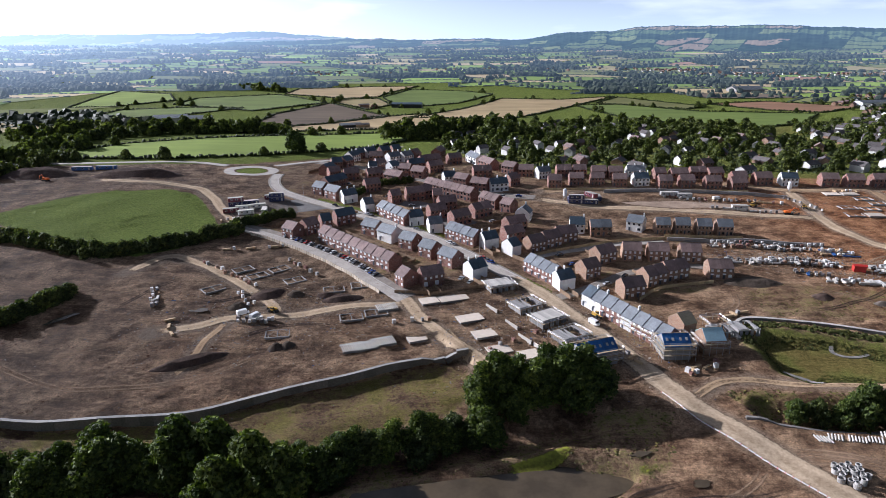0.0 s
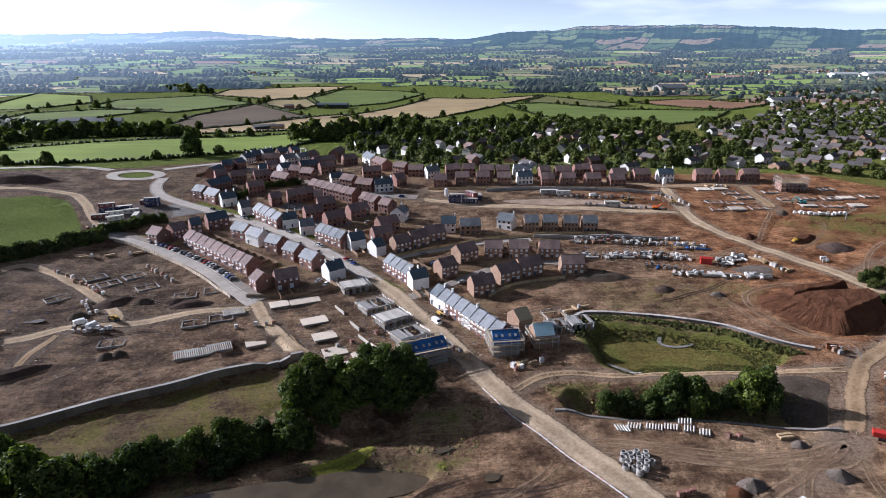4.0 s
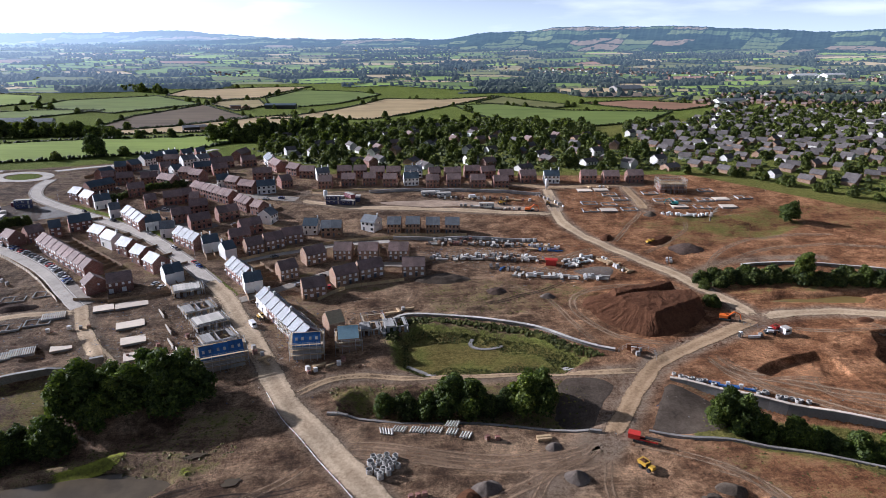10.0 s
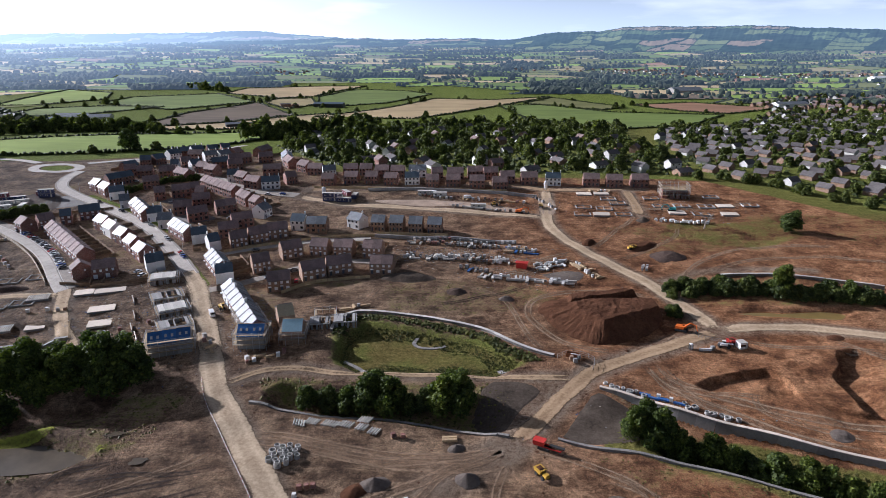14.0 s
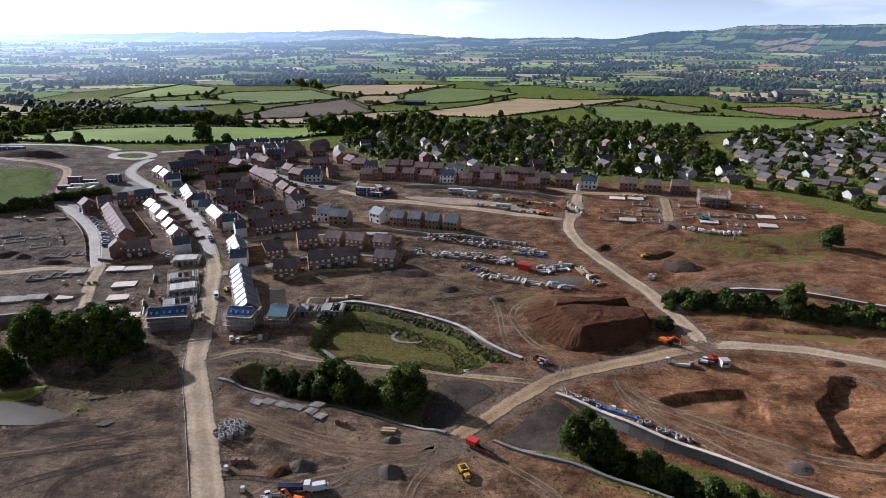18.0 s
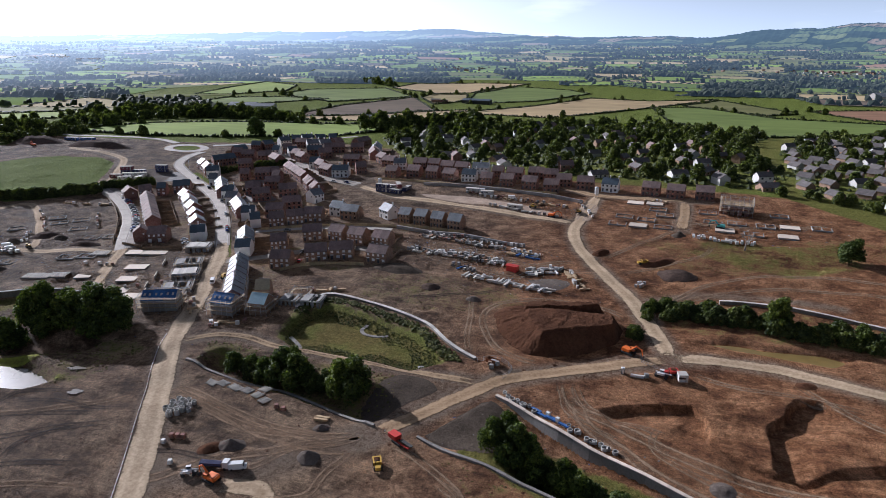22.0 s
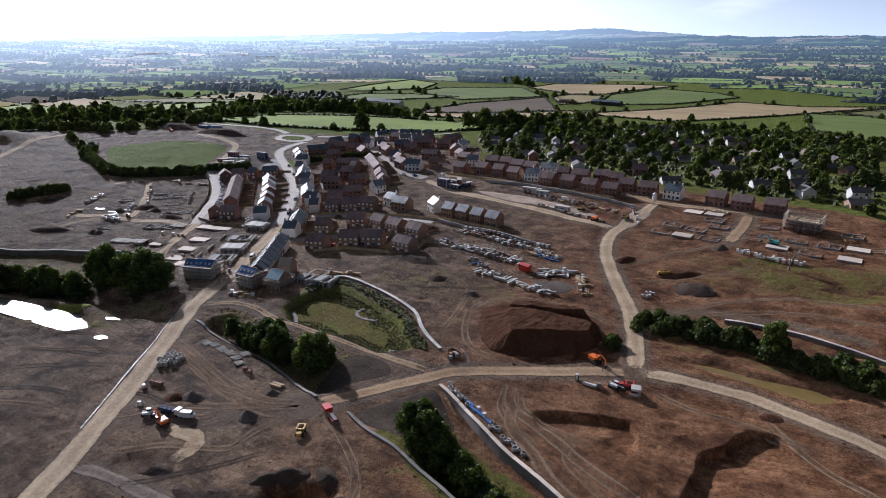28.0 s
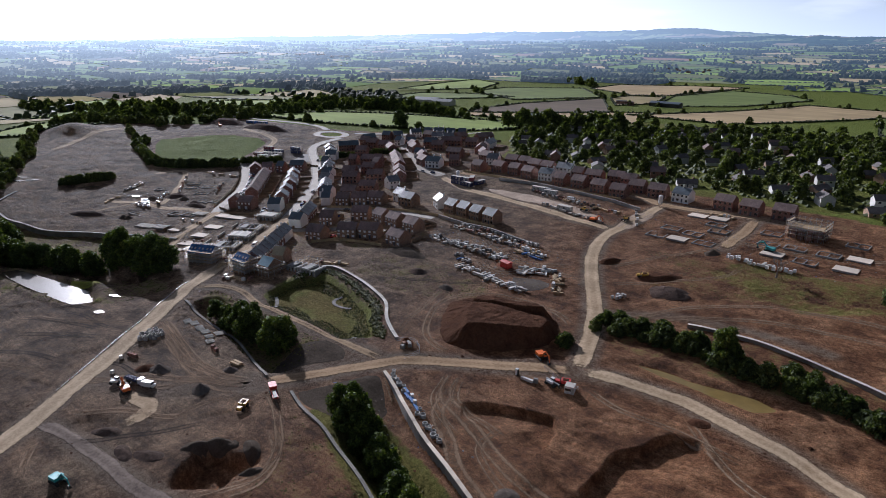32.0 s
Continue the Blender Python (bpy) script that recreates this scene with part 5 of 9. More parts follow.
def disc(nm, cx, cy, rx, ry, mat, lift, lab, cat, rot=0.0, inner=0.0, wob=0.0, flat=None):
    """A flat patch, round or ring-shaped; flat sets one level for water."""
    n, vs, fs = 48, [], []
    for k in (0.0 if not inner else inner, 0.5 + inner / 2, 1.0):
        for i in range(n):
            a = 2 * math.pi * i / n
            f = 1 + wob * noise.noise(Vector((math.cos(a) * 1.7, math.sin(a) * 1.7, cx)))
            px, py = math.cos(a) * rx * k * f, math.sin(a) * ry * k * f
            c, s = math.cos(radians(rot)), math.sin(radians(rot))
            x, y = cx + px * c - py * s, cy + px * s + py * c
            vs.append((x, y, (flat if flat is not None else at(x, y)) + lift))
    for r in range(2):
        for i in range(n):
            j = (i + 1) % n
            fs.append((r * n + i, (r + 1) * n + i, (r + 1) * n + j, r * n + j))
    return tagged(mesh_ob(nm, vs, fs, M[mat], smooth=True), lab, cat, kind="structure")


disc("road_roundabout", -143, 466, 20, 16, "tarmac", 0.16, "grey asphalt ring of the roundabout", "road", inner=0.62)
tagged(ribbon("road", [(-165, 480), (-190, 488), (-230, 486), (-290, 480), (-380, 478)], 7, "tarmac", 0.15), "asphalt road along the field hedge", "road", "roads", "structure")
tagged(ribbon("road", [(-130, 486), (-110, 505), (-80, 528), (-62, 560), (-40, 600)], 6.5, "tarmac", 0.15), "asphalt road past the oak field", "road", "roads", "structure")


def water_sheet(nm, poly, dz, mat, lab, grow=1.0):
    c = np.mean(np.array(poly), 0)
    pts = curve_points(list(poly) + [poly[0]], 2.5)
    grow *= 1.06
    z = at(c[0], c[1], dz)
    vs = [(c[0] + (q[0] - c[0]) * grow, c[1] + (q[1] - c[1]) * grow, z) for q in pts] + [(c[0], c[1], z)]
    n = len(pts)
    fs = [(n, i, i + 1) for i in range(n - 1)]
    return tagged(mesh_ob(nm, vs, fs, M[mat]), lab, "pond", kind="structure")


water_sheet("water_pond", POND, 0.45, "water", "muddy shallow pond glinting below the trees")
water_sheet("water_brown_pond", BROWN_POND, 0.55, "brown_water", "still brown pond beside the hedge", 1.0)
for pts, w in (([(14, 150.5), (24, 152), (34, 156), (42, 160)], 4.2), ([(50, 146), (58, 150), (63, 155)], 3.0), ([(44, 142.5), (50, 145), (54, 149)], 3.0)):
    tagged(ribbon("water_algae", pts, w, "scum", 0.53, 0.4), "yellow-green algae on the shallow pond", "algae", kind="structure")

for cx, cy, rx, ry, turn in ((70, 143.6, 2.6, 1.5, 20), (-217, 207, 9, 3, 30), (-209, 215, 6, 2.2, 40), (-155, 234.6, 7, 1.6, 55), (-103, 245.5, 4, 1.6, 10), (-226, 214, 5, 2, 30), (57, 156, 3.2, 1.2, 15)):
    disc("water_puddle", cx, cy, rx, ry, "water", 0.22, "shallow puddle lying on wet earth", "puddle", turn, 0.0, 0.5, at(cx, cy))

# wheel ways worn by dumpers over the bare ground
for pts, w, mt in WAYS:
    tagged(ribbon("wheel_track", pts, w, mt, 0.12, 0.4, rut=0.05), "dark muddy wheel track in the earth" if mt == "mud" else "worn pale wheel track over bare earth", "track", "wheel tracks", "structure")

# ---- retaining walls ----
def wall_run(nm, pts, low, high, thick, mat, lab, cap=None, step=2.4, coping=0.25, back=0.0):
    """A wall of blocks along a line; low and high are measured from the ground at each block."""
    root = tagged(new(nm), lab, "wall", "retaining walls", "structure")
    line = curve_points(pts, step)
    x0, y0 = line[0]
    root.location = (x0, y0, at(x0, y0))
    for a, b in zip(line[:-1], line[1:]):
        m = (a + b) / 2
        L = float(np.hypot(*(b - a)))
        ang = math.degrees(math.atan2(b[1] - a[1], b[0] - a[0]))
        nrm = np.array((-(b - a)[1], (b - a)[0])) / L
        zb = at(*(m + nrm * back))
        bm = bmesh.new()
        box(bm, (0, 0, (low + high) / 2), (L * 1.005, thick, high - low))
        o = part("block", bm, M[mat], root)
        tip = -math.degrees(math.atan2(at(*(b + nrm * back)) - at(*(a + nrm * back)), L))
        o.matrix_local = pose(m[0] - x0, m[1] - y0, zb - root.location.z, 0, tip, ang)
        if cap:
            bm = bmesh.new()
            box(bm, (0, 0, high + coping / 2), (L * 1.01, thick + 0.35, coping))
            o = part("coping", bm, M[cap], root)
            o.matrix_local = pose(m[0] - x0, m[1] - y0, zb - root.location.z, 0, tip, ang)
    return root


wall_run("wall_west", WALL_WEST, -4.0, 0.4, 1.0, "stone", "long curved grey stone retaining wall", "block", 4.0, 0.15, 2.2)
wall_run("wall_basin", [(112.5, 219), (113, 226), (119, 233.5), (128, 234), (140, 231.5), (155, 227), (172, 219.5), (184, 208), (198, 199)], -2.2, 0.9, 1.1, "stone", "curved grey gabion wall round the grassy basin", "concrete", 3.0, 0.12)
wall_run("wall_culvert", WALL_CULVERT, -5.8, 0.4, 0.9, "block", "long pale concrete retaining wall above the gully", "newslab", 4.5, 0.25, 2.2)
wall_run("wall_gabion", [(94, 171.3), (107, 169.2), (122, 168.8), (138, 167.3), (152, 162.8), (165, 158.5), (178, 154)], -1.5, 0.8, 1.0, "stone", "low stone gabion wall along the gully edge", None, 3.0)
wall_run("wall_gabion_south", [(192.5, 153), (204, 149), (216, 146.5), (228, 142.5), (245, 136.8), (262, 129)], -1.5, 0.8, 1.0, "stone", "low stone gabion wall beside the hollow", None, 3.0)
wall_run("wall_hedge", [(284, 266.5), (294, 267.5), (306, 267.5), (319, 264), (331, 260.5), (350, 252)], -1.6, 1.3, 0.9, "stone", "grey stone wall behind the hedge", "concrete", 3.5, 0.15)
wall_run("wall_terrace", [(118, 320.5), (137, 317.5), (167, 314), (194, 308.5)], -0.8, 1.9, 0.7, "block", "grey block retaining wall above the stored materials", None, 4.0)
wall_run("wall_compound", [(104, 404), (131, 405), (164, 400), (200, 392), (214, 386)], -0.6, 2.0, 0.7, "block", "grey block retaining wall behind the compound", None, 4.0)

wall_run("wall_inlet", [(147, 217.5), (145.6, 214.5), (147, 212), (150, 210.8), (154, 211), (158, 212.6)], -1.0, 0.22, 1.5, "stone", "small crescent of pale stone in the basin", None, 1.6)
wall_run("wall_outlet", [(120.5, 200.5), (124, 198.5), (127.5, 195.5), (130, 191.5)], -1.0, 0.45, 1.5, "stone", "pale stone outlet apron of the basin", None, 2.0)
wall_run("wall_spillway", [(178, 196), (180, 191.5)], -1.0, 0.25, 2.4, "stone", "pale stone spillway on the grass", None, 2.0)

# ---- houses ----
ROOFS = {"brown": "rooftile", "tan": "rooftile", "brickblue": "blueslate", "whiteblue": "blueslate", "brickslate": "slate", "whiteslate": "slate", "tanslate": "slate", "tarp": "tarp", "membrane": "membrane", "shell": "board"}
WALLS = {"brown": "brick", "tan": "tanbrick", "brickblue": "brick", "whiteblue": "render", "brickslate": "brick", "whiteslate": "render", "tanslate": "tanbrick", "tarp": "block", "membrane": "tanbrick", "shell": "tanbrick"}
LABELS = {
    "brown": "red brick house with a brown tiled gable roof", "tan": "buff brown brick house with a brown tiled roof",
    "brickblue": "red brick house with a dark blue-grey slate roof", "whiteblue": "white rendered house with a blue-grey slate roof",
    "brickslate": "red brick terraced house with a shining grey slate roof", "whiteslate": "white rendered house with a shining grey slate roof",
    "tanslate": "buff brick house with a pale grey slate roof", "tarp": "unfinished block house under a blue roof membrane",
    "membrane": "unfinished house under a pale blue membrane", "shell": "unfinished brick shell with bare roof boards",
}
DEPTH, EAVE, RIDGE = 8.4, 5.1, 8.2


def add_window(root, x, y, z, w, h, out, lite, axis_x=False):
    """A window in a wall; out is the side that it looks to."""
    bm = bmesh.new()
    box(bm, (0, 0, 0), (w, 0.12, h))
    bm.faces.ensure_lookup_table()
    face = min(bm.faces, key=lambda f: f.calc_center_median().y)
    bmesh.ops.inset_individual(bm, faces=[face], thickness=0.1, depth=-0.05)
    if lite:
        face.material_index = 1
        o = part("window", bm, [M["pvc"], M["glass"]], root)
    else:
        o = part("window", bm, M["pvc"], root)
        bm = bmesh.new()
        box(bm, (0, -0.01, 0), (w - 0.21, 0.03, h - 0.21))
        part("pane", bm, M["glass"], o, "dark reflecting pane")
    o.matrix_local = pose(x, y, z, 0, 0, (0 if out < 0 else 180) + (90 if axis_x else 0))


def ridge_part(roof, wr, th, style):
    bm = bmesh.new()
    box(bm, (0, 0, RIDGE + th + 0.03), (wr * 2, 0.26, 0.12), 0, 0, 0.6)
    part("ridge_tiles", bm, M["oldroof"] if style not in ("tarp", "membrane") else M["timber"], roof)


def rooflights(roof, w, d, s, th, style):
    if style == "tarp":
        for x in (-w * 0.22, w * 0.22):
            bm = bmesh.new()
            box(bm, (0, 0, 0), (0.9, 1.2, 0.16))
            o = part("rooflight", bm, M["concrete"], roof, "pale rooflight")
            o.matrix_local = pose(x, -d * 0.5, EAVE + (RIDGE - EAVE) * 0.5 + th + 0.06, math.degrees(math.atan(s)))


def gutter_part(root, wr, d, over, s):
    bm = bmesh.new()
    tube(bm, (-wr, -d - over - 0.06, EAVE - s * over + 0.04), (wr, -d - over - 0.06, EAVE - s * over + 0.04), 0.07, n=6)
    part("gutter", bm, M["gutter"], root)


def build_house(style, w, wide, lite):
    """One house on its plot: front towards -y, ridge along x."""
    root = new("house")
    tagged(root, LABELS[style], "house", "new houses")
    d = DEPTH / 2
    bm = bmesh.new()
    prof = [(-d, -2.5), (d, -2.5), (d, EAVE), (0, RIDGE - 0.12), (-d, EAVE)]
    a = [bm.verts.new((-w / 2, y, z)) for y, z in prof]
    b = [bm.verts.new((w / 2, y, z)) for y, z in prof]
    bm.faces.new(a[::-1])
    bm.faces.new(b)
    for i in range(5):
        j = (i + 1) % 5
        bm.faces.new((a[i], a[j], b[j], b[i]))
    bmesh.ops.recalc_face_normals(bm, faces=bm.faces)
    part("wall", bm, M[WALLS[style]], root)
    bm = bmesh.new()
    over, th, wr = 0.35, 0.16, w / 2 + (0.22 if wide else 0.03)
    s = (RIDGE - EAVE) / d
    prof = [(-d - over, EAVE - s * over + th), (0, RIDGE + th), (d + over, EAVE - s * over + th), (d + over, EAVE - s * over), (0, RIDGE), (-d - over, EAVE - s * over)]
    a = [bm.verts.new((-wr, y, z)) for y, z in prof]
    b = [bm.verts.new((wr, y, z)) for y, z in prof]
    for i in range(6):
        j = (i + 1) % 6
        bm.faces.new((a[i], a[j], b[j], b[i]))
    for q in (a, b):
        bm.faces.new((q[0], q[1], q[4], q[5]))
        bm.faces.new((q[1], q[2], q[3], q[4]))
    bmesh.ops.recalc_face_normals(bm, faces=bm.faces)
    roof = part("roof", bm, M[ROOFS[style]], root)
    if not lite:
        ridge_part(roof, wr, th, style)
    if style in ("tarp", "membrane", "shell"):
        rooflights(roof, w, d, s, th, style)
        return root
    if not lite:
        gutter_part(root, wr, d, over, s)
    bm = bmesh.new()
    box(bm, (0, 0, 1.02), (0.98, 0.1, 2.08))
    door = part("door", bm, M["door"], root)
    door.matrix_local = pose(-w * 0.27, -d - 0.03, 0)
    if not lite:
        bm = bmesh.new()
        box(bm, (0, -0.4, 2.42), (1.5, 0.9, 0.22), 0, 0, 0.8)
        part("canopy", bm, M["pvc"], door)
    fx = (-w * 0.26, w * 0.24) if w < 7 else (-w * 0.32, 0.0, w * 0.32)
    for x in fx:
        add_window(root, x, -d - 0.03, 3.95, 1.15, 1.2, -1, lite)
        if not lite:
            add_window(root, x, d + 0.03, 3.95, 1.1, 1.15, 1, lite)
    add_window(root, fx[-1], -d - 0.03, 1.35, 1.5, 1.35, -1, lite)
    if not lite:
        add_window(root, fx[-1] * 0.9, d + 0.03, 1.15, 1.9, 2.1, 1, lite)
    if wide:
        add_window(root, -w / 2 - 0.03, -1.4, 3.95, 0.8, 1.0, 1, lite, True)
        add_window(root, w / 2 + 0.03, 1.2, 3.95, 0.8, 1.0, -1, lite, True)
    if style in ("whiteblue", "whiteslate"):
        bm = bmesh.new()
        box(bm, (0, 0, RIDGE + 0.5), (0.6, 0.9, 1.7))
        box(bm, (0, 0, RIDGE + 1.4), (0.72, 1.02, 0.12))
        tube(bm, (0, 0.2, RIDGE + 1.45), (0, 0.2, RIDGE + 1.8), 0.12, n=8)
        part("chimney", bm, M["render"], root).location = (w / 2 - 0.5, 0, 0)
    return root


STOCK = {}


def place(key, builder, m):
    """The first of a kind is built, the others are copies of it."""
    if key not in STOCK:
        STOCK[key] = builder()
        STOCK[key].matrix_basis = m
        return STOCK[key]
    ob = STOCK[key]
    return copy_thing(ob, m @ Matrix.Diagonal((1 / ob.scale.x, 1 / ob.scale.y, 1 / ob.scale.z, 1)))


def pad_level(x, y, ang, w):
    c, s = math.cos(radians(ang)), math.sin(radians(ang))
    pts = [(x + c * a * w / 2 - s * b * 4, y + s * a * w / 2 + c * b * 4) for a in (-1, 1) for b in (-1, 1)]
    return float(np.mean(height(np.array([p[0] for p in pts]), np.array([p[1] for p in pts])))) + 0.15


def fence_panels():
    root = tagged(new("garden_fence"), "brown timber panel fence between two back gardens", "fence", "garden fences")
    for i in range(3):
        bm = bmesh.new()
        box(bm, (0, 0, 0.8), (2.8, 0.08, 1.9))
        part("panel", bm, M["fence"], root).location = (1.4 + i * 2.85, 0, 0)
    return root


HOUSE_LOG, PLOTS = [], []


def fence_run(length):
    """A short run of close-boarded fence, thicker at its posts: one outline raised to its height."""
    n = max(2, round(length / 2.8))
    half = []
    for i in range(n + 1):
        x = length * i / n
        half += [(x - 0.07, 0.035), (x - 0.07, 0.07), (x + 0.07, 0.07), (x + 0.07, 0.035)]
    ring = half + [(x, -y) for x, y in half[::-1]]
    bm = bmesh.new()
    low, high = [[bm.verts.new((x, y, z)) for x, y in ring] for z in (-0.1, 1.8)]
    bm.faces.new(high)
    for i in range(len(ring)):
        j = (i + 1) % len(ring)
        bm.faces.new((low[i], low[j], high[j], high[i]))
    bmesh.ops.recalc_face_normals(bm, faces=bm.faces)
    return tagged(part("garden_fence", bm, M["fence"], None), "brown timber fence round a back garden", "fence", "garden fences")


def fence_gardens():
    """Side fences behind each house, and a rear fence where there is room for one."""
    roads = (AVENUE, CRESCENT, LANE, TERRACE_ROAD, CLOSE, ARC, WORKS_ROAD)
    for x, y, a, unit, lite in PLOTS:
        ca, sa = math.cos(radians(a)), math.sin(radians(a))
        fx_, fy_ = x + ca * unit / 2 - sa * (DEPTH / 2 + 0.4), y + sa * unit / 2 + ca * (DEPTH / 2 + 0.4)
        if lite:
            place("side_fence", lambda: fence_run(8.5), pose(fx_, fy_, at(fx_, fy_, 0.02), 0, 0, a + 90))
        else:
            place("fence", fence_panels, pose(fx_, fy_, at(fx_, fy_, 0.02), 0, 0, a + 90))
        back = DEPTH / 2 + 9.0
        mx, my = x - sa * back, y + ca * back
        clear = min((mx - h[0]) ** 2 + (my - h[1]) ** 2 for h in HOUSE_LOG)
        if clear > 42 and min(float(line_dist(np.array(mx), np.array(my), r)) for r in roads) > 5.5:
            place("rear_fence", lambda: fence_run(5.4), pose(mx - ca * unit / 2, my - sa * unit / 2, at(mx, my, 0.02), 0, 0, a) @ Matrix.Diagonal((unit / 5.4, 1, 1, 1)))



def street(rows, lite, front, fences=False):
    """rows: middle x, y of the ridge, its angle, length, number of units, style. front: a point the fronts look towards, or None for the south."""
    for cx, cy, ang, length, n, style in rows:
        c, s = math.cos(radians(ang)), math.sin(radians(ang))
        toward = (-0.25, -1.0) if front is None else (front[0] - cx, front[1] - cy)
        flip = (s * toward[0] - c * toward[1]) < 0
        n = max(1, min(n, int(round(length / 4.4)))) if length / n < 4.2 else n
        unit = length / n
        wide = n == 1 and unit > 5.5
        base_w = 8.6 if wide else 5.4
        if wide or n == 1:
            unit = max(unit, 6.0)
        for i in range(n):
            o = (i - (n - 1) / 2) * unit
            x, y = cx + c * o, cy + s * o
            a = ang + (180 if flip else 0)
            z = pad_level(x, y, a, unit)
            end = wide or i in (0, n - 1)
            place(("house", style, base_w, lite), lambda: build_house(style, base_w, wide, lite), pose(x, y, z, 0, 0, a) @ Matrix.Diagonal((unit / base_w * (1.0 if wide else 0.996), 1, 1, 1)))
            HOUSE_LOG.append((x, y, a, unit))
            if fences:
                PLOTS.append((x, y, a, unit, lite))


HOUSES_CRESCENT = [
    (-44.2, 309.1, -45, 58.5, 9, "brown"),
    (-82.7, 333.6, -36, 8.7, 1, "brown"),
    (-75.2, 339.9, 46, 8.3, 2, "brown"),
    (-67.6, 347.7, 28, 5.5, 1, "brickblue"),
    (-58.2, 356.5, 30, 11.5, 2, "brickblue"),
    (-6.2, 273.3, 21, 10.5, 2, "brown"),
    (-17.1, 272.0, -52, 6.7, 1, "brown"),
]
HOUSES_AVENUE_WEST = [
    (-39.3, 337.5, -36, 10.4, 1, "brickslate"),
    (-29.3, 327.9, -42, 11.3, 1, "whiteslate"),
    (-17.7, 316.9, -37, 9.2, 1, "brickslate"),
    (-7.0, 305.4, -41, 8.9, 1, "brickslate"),
    (3.2, 294.1, -45, 10.0, 1, "brickslate"),
    (14.6, 280.5, 32, 8.3, 2, "whiteblue"),
]
HOUSES_AVENUE_EAST = [
    (-80.7, 409.7, -33, 8.8, 1, "brickslate"),
    (-70.6, 401.9, -42, 12.6, 1, "brickslate"),
    (-60.9, 394.7, 30, 9.3, 2, "whiteblue"),
    (-46.7, 376.4, 28, 5.5, 1, "whiteslate"),
    (-28.3, 360.7, -51, 28.2, 4, "brickslate"),
    (-16.8, 352.4, 20, 8.3, 2, "whiteblue"),
    (-5.2, 340.4, 15, 7.5, 1, "whiteslate"),
    (10.8, 325.2, -45, 21.1, 4, "brickslate"),
    (23.2, 316.7, 23, 8.2, 2, "whiteblue"),
    (34.2, 306.5, 36, 4.6, 1, "whiteblue"),
    (46.8, 278.8, -56, 19.6, 4, "brickslate"),
    (53.5, 267.4, 21, 8.0, 2, "whiteblue"),
]
HOUSES_NORTH = [
    (-75.0, 426.8, 52, 17.8, 4, "brickblue"),
    (-85.5, 462.9, 67, 11.1, 1, "brickblue"),
    (-79.5, 452.6, 25, 8.3, 2, "brown"),
    (-82.6, 484.5, 20, 8.1, 2, "brickblue"),
    (-76.5, 492.4, 58, 9.3, 2, "brickblue"),
    (-74.8, 517.0, 56, 10.4, 2, "whiteblue"),
    (-70.8, 531.7, 23, 7.3, 1, "brickblue"),
    (-63.7, 539.9, 45, 10.5, 2, "whiteblue"),
    (-54.9, 515.5, 4, 11.6, 2, "brown"),
    (-51.4, 543.8, 35, 9.0, 2, "brickblue"),
    (-42.3, 551.1, 30, 7.6, 2, "brickblue"),
    (-41.0, 510.4, 39, 11.1, 2, "whiteslate"),
    (-31.1, 514.5, 47, 10.3, 2, "whiteslate"),
]
HOUSES_NORTH_EAST = [
    (-21.2, 478.1, 21, 12.5, 2, "brickblue"),
    (-27.8, 461.4, -20, 8.8, 1, "brown"),
    (-17.7, 451.8, -29, 10.2, 1, "brown"),
    (-53.4, 470.6, 14, 4.9, 1, "whiteblue"),
    (-66.5, 448.9, 17, 10.8, 2, "brown"),
    (-49.9, 448.1, 21, 11.0, 2, "brown"),
    (-49.0, 481.1, 27, 8.0, 2, "brown"),
    (-38.1, 470.4, 43, 7.4, 1, "whiteblue"),
    (-34.4, 440.0, -35, 14.5, 2, "brown"),
    (-48.5, 418.1, 24, 10.3, 2, "brown"),
    (-24.4, 525.2, 65, 9.3, 2, "brown"),
    (-11.5, 495.6, 28, 17.4, 3, "brown"),
    (-4.7, 536.0, 77, 18.9, 2, "brown"),
    (7.9, 500.6, 21, 10.9, 2, "brown"),
    (-6.8, 470.1, 24, 11.0, 2, "brown"),
]
HOUSES_MIDDLE = [
    (-31.2, 392.3, 25, 6.6, 1, "brown"),
    (-18.9, 397.4, 18, 11.4, 2, "brown"),
    (-4.4, 363.2, 22, 10.6, 2, "brown"),
    (1.7, 377.9, 17, 10.7, 2, "brown"),
    (8.8, 351.9, 29, 11.4, 2, "brown"),
    (21.4, 364.4, 30, 12.1, 2, "brown"),
    (39.1, 340.0, 27, 11.8, 2, "brown"),
    (36.5, 324.8, 21, 10.9, 2, "brown"),
    (4.3, 405.9, -41, 40.0, 7, "brown"),
    (-11.6, 401.3, 28, 4.2, 1, "brown"),
    (-4.3, 392.7, 7, 4.6, 1, "brown"),
    (29.1, 381.4, -47, 13.9, 3, "brown"),
    (39.1, 371.4, -41, 7.6, 1, "brown"),
    (46.3, 356.0, 69, 8.2, 1, "whiteslate"),
]
HOUSES_LANE = [
    (3.5, 434.8, 16, 8.2, 1, "whiteblue"),
    (12.8, 427.6, -35, 10.7, 2, "brown"),
    (24.3, 415.5, -26, 12.0, 2, "brown"),
    (35.9, 414.2, 12, 12.1, 2, "whiteblue"),
    (27.3, 451.1, 8, 13.3, 2, "brown"),
    (46.3, 426.2, 31, 7.9, 2, "brown"),
    (49.0, 462.4, -40, 11.1, 2, "brown"),
    (59.1, 452.2, -8, 10.7, 2, "brown"),
    (70.2, 445.1, 16, 9.3, 2, "whiteslate"),
    (25.1, 502.1, -72, 22.4, 2, "whiteslate"),
    (33.9, 478.3, -61, 16.9, 2, "brown"),
]
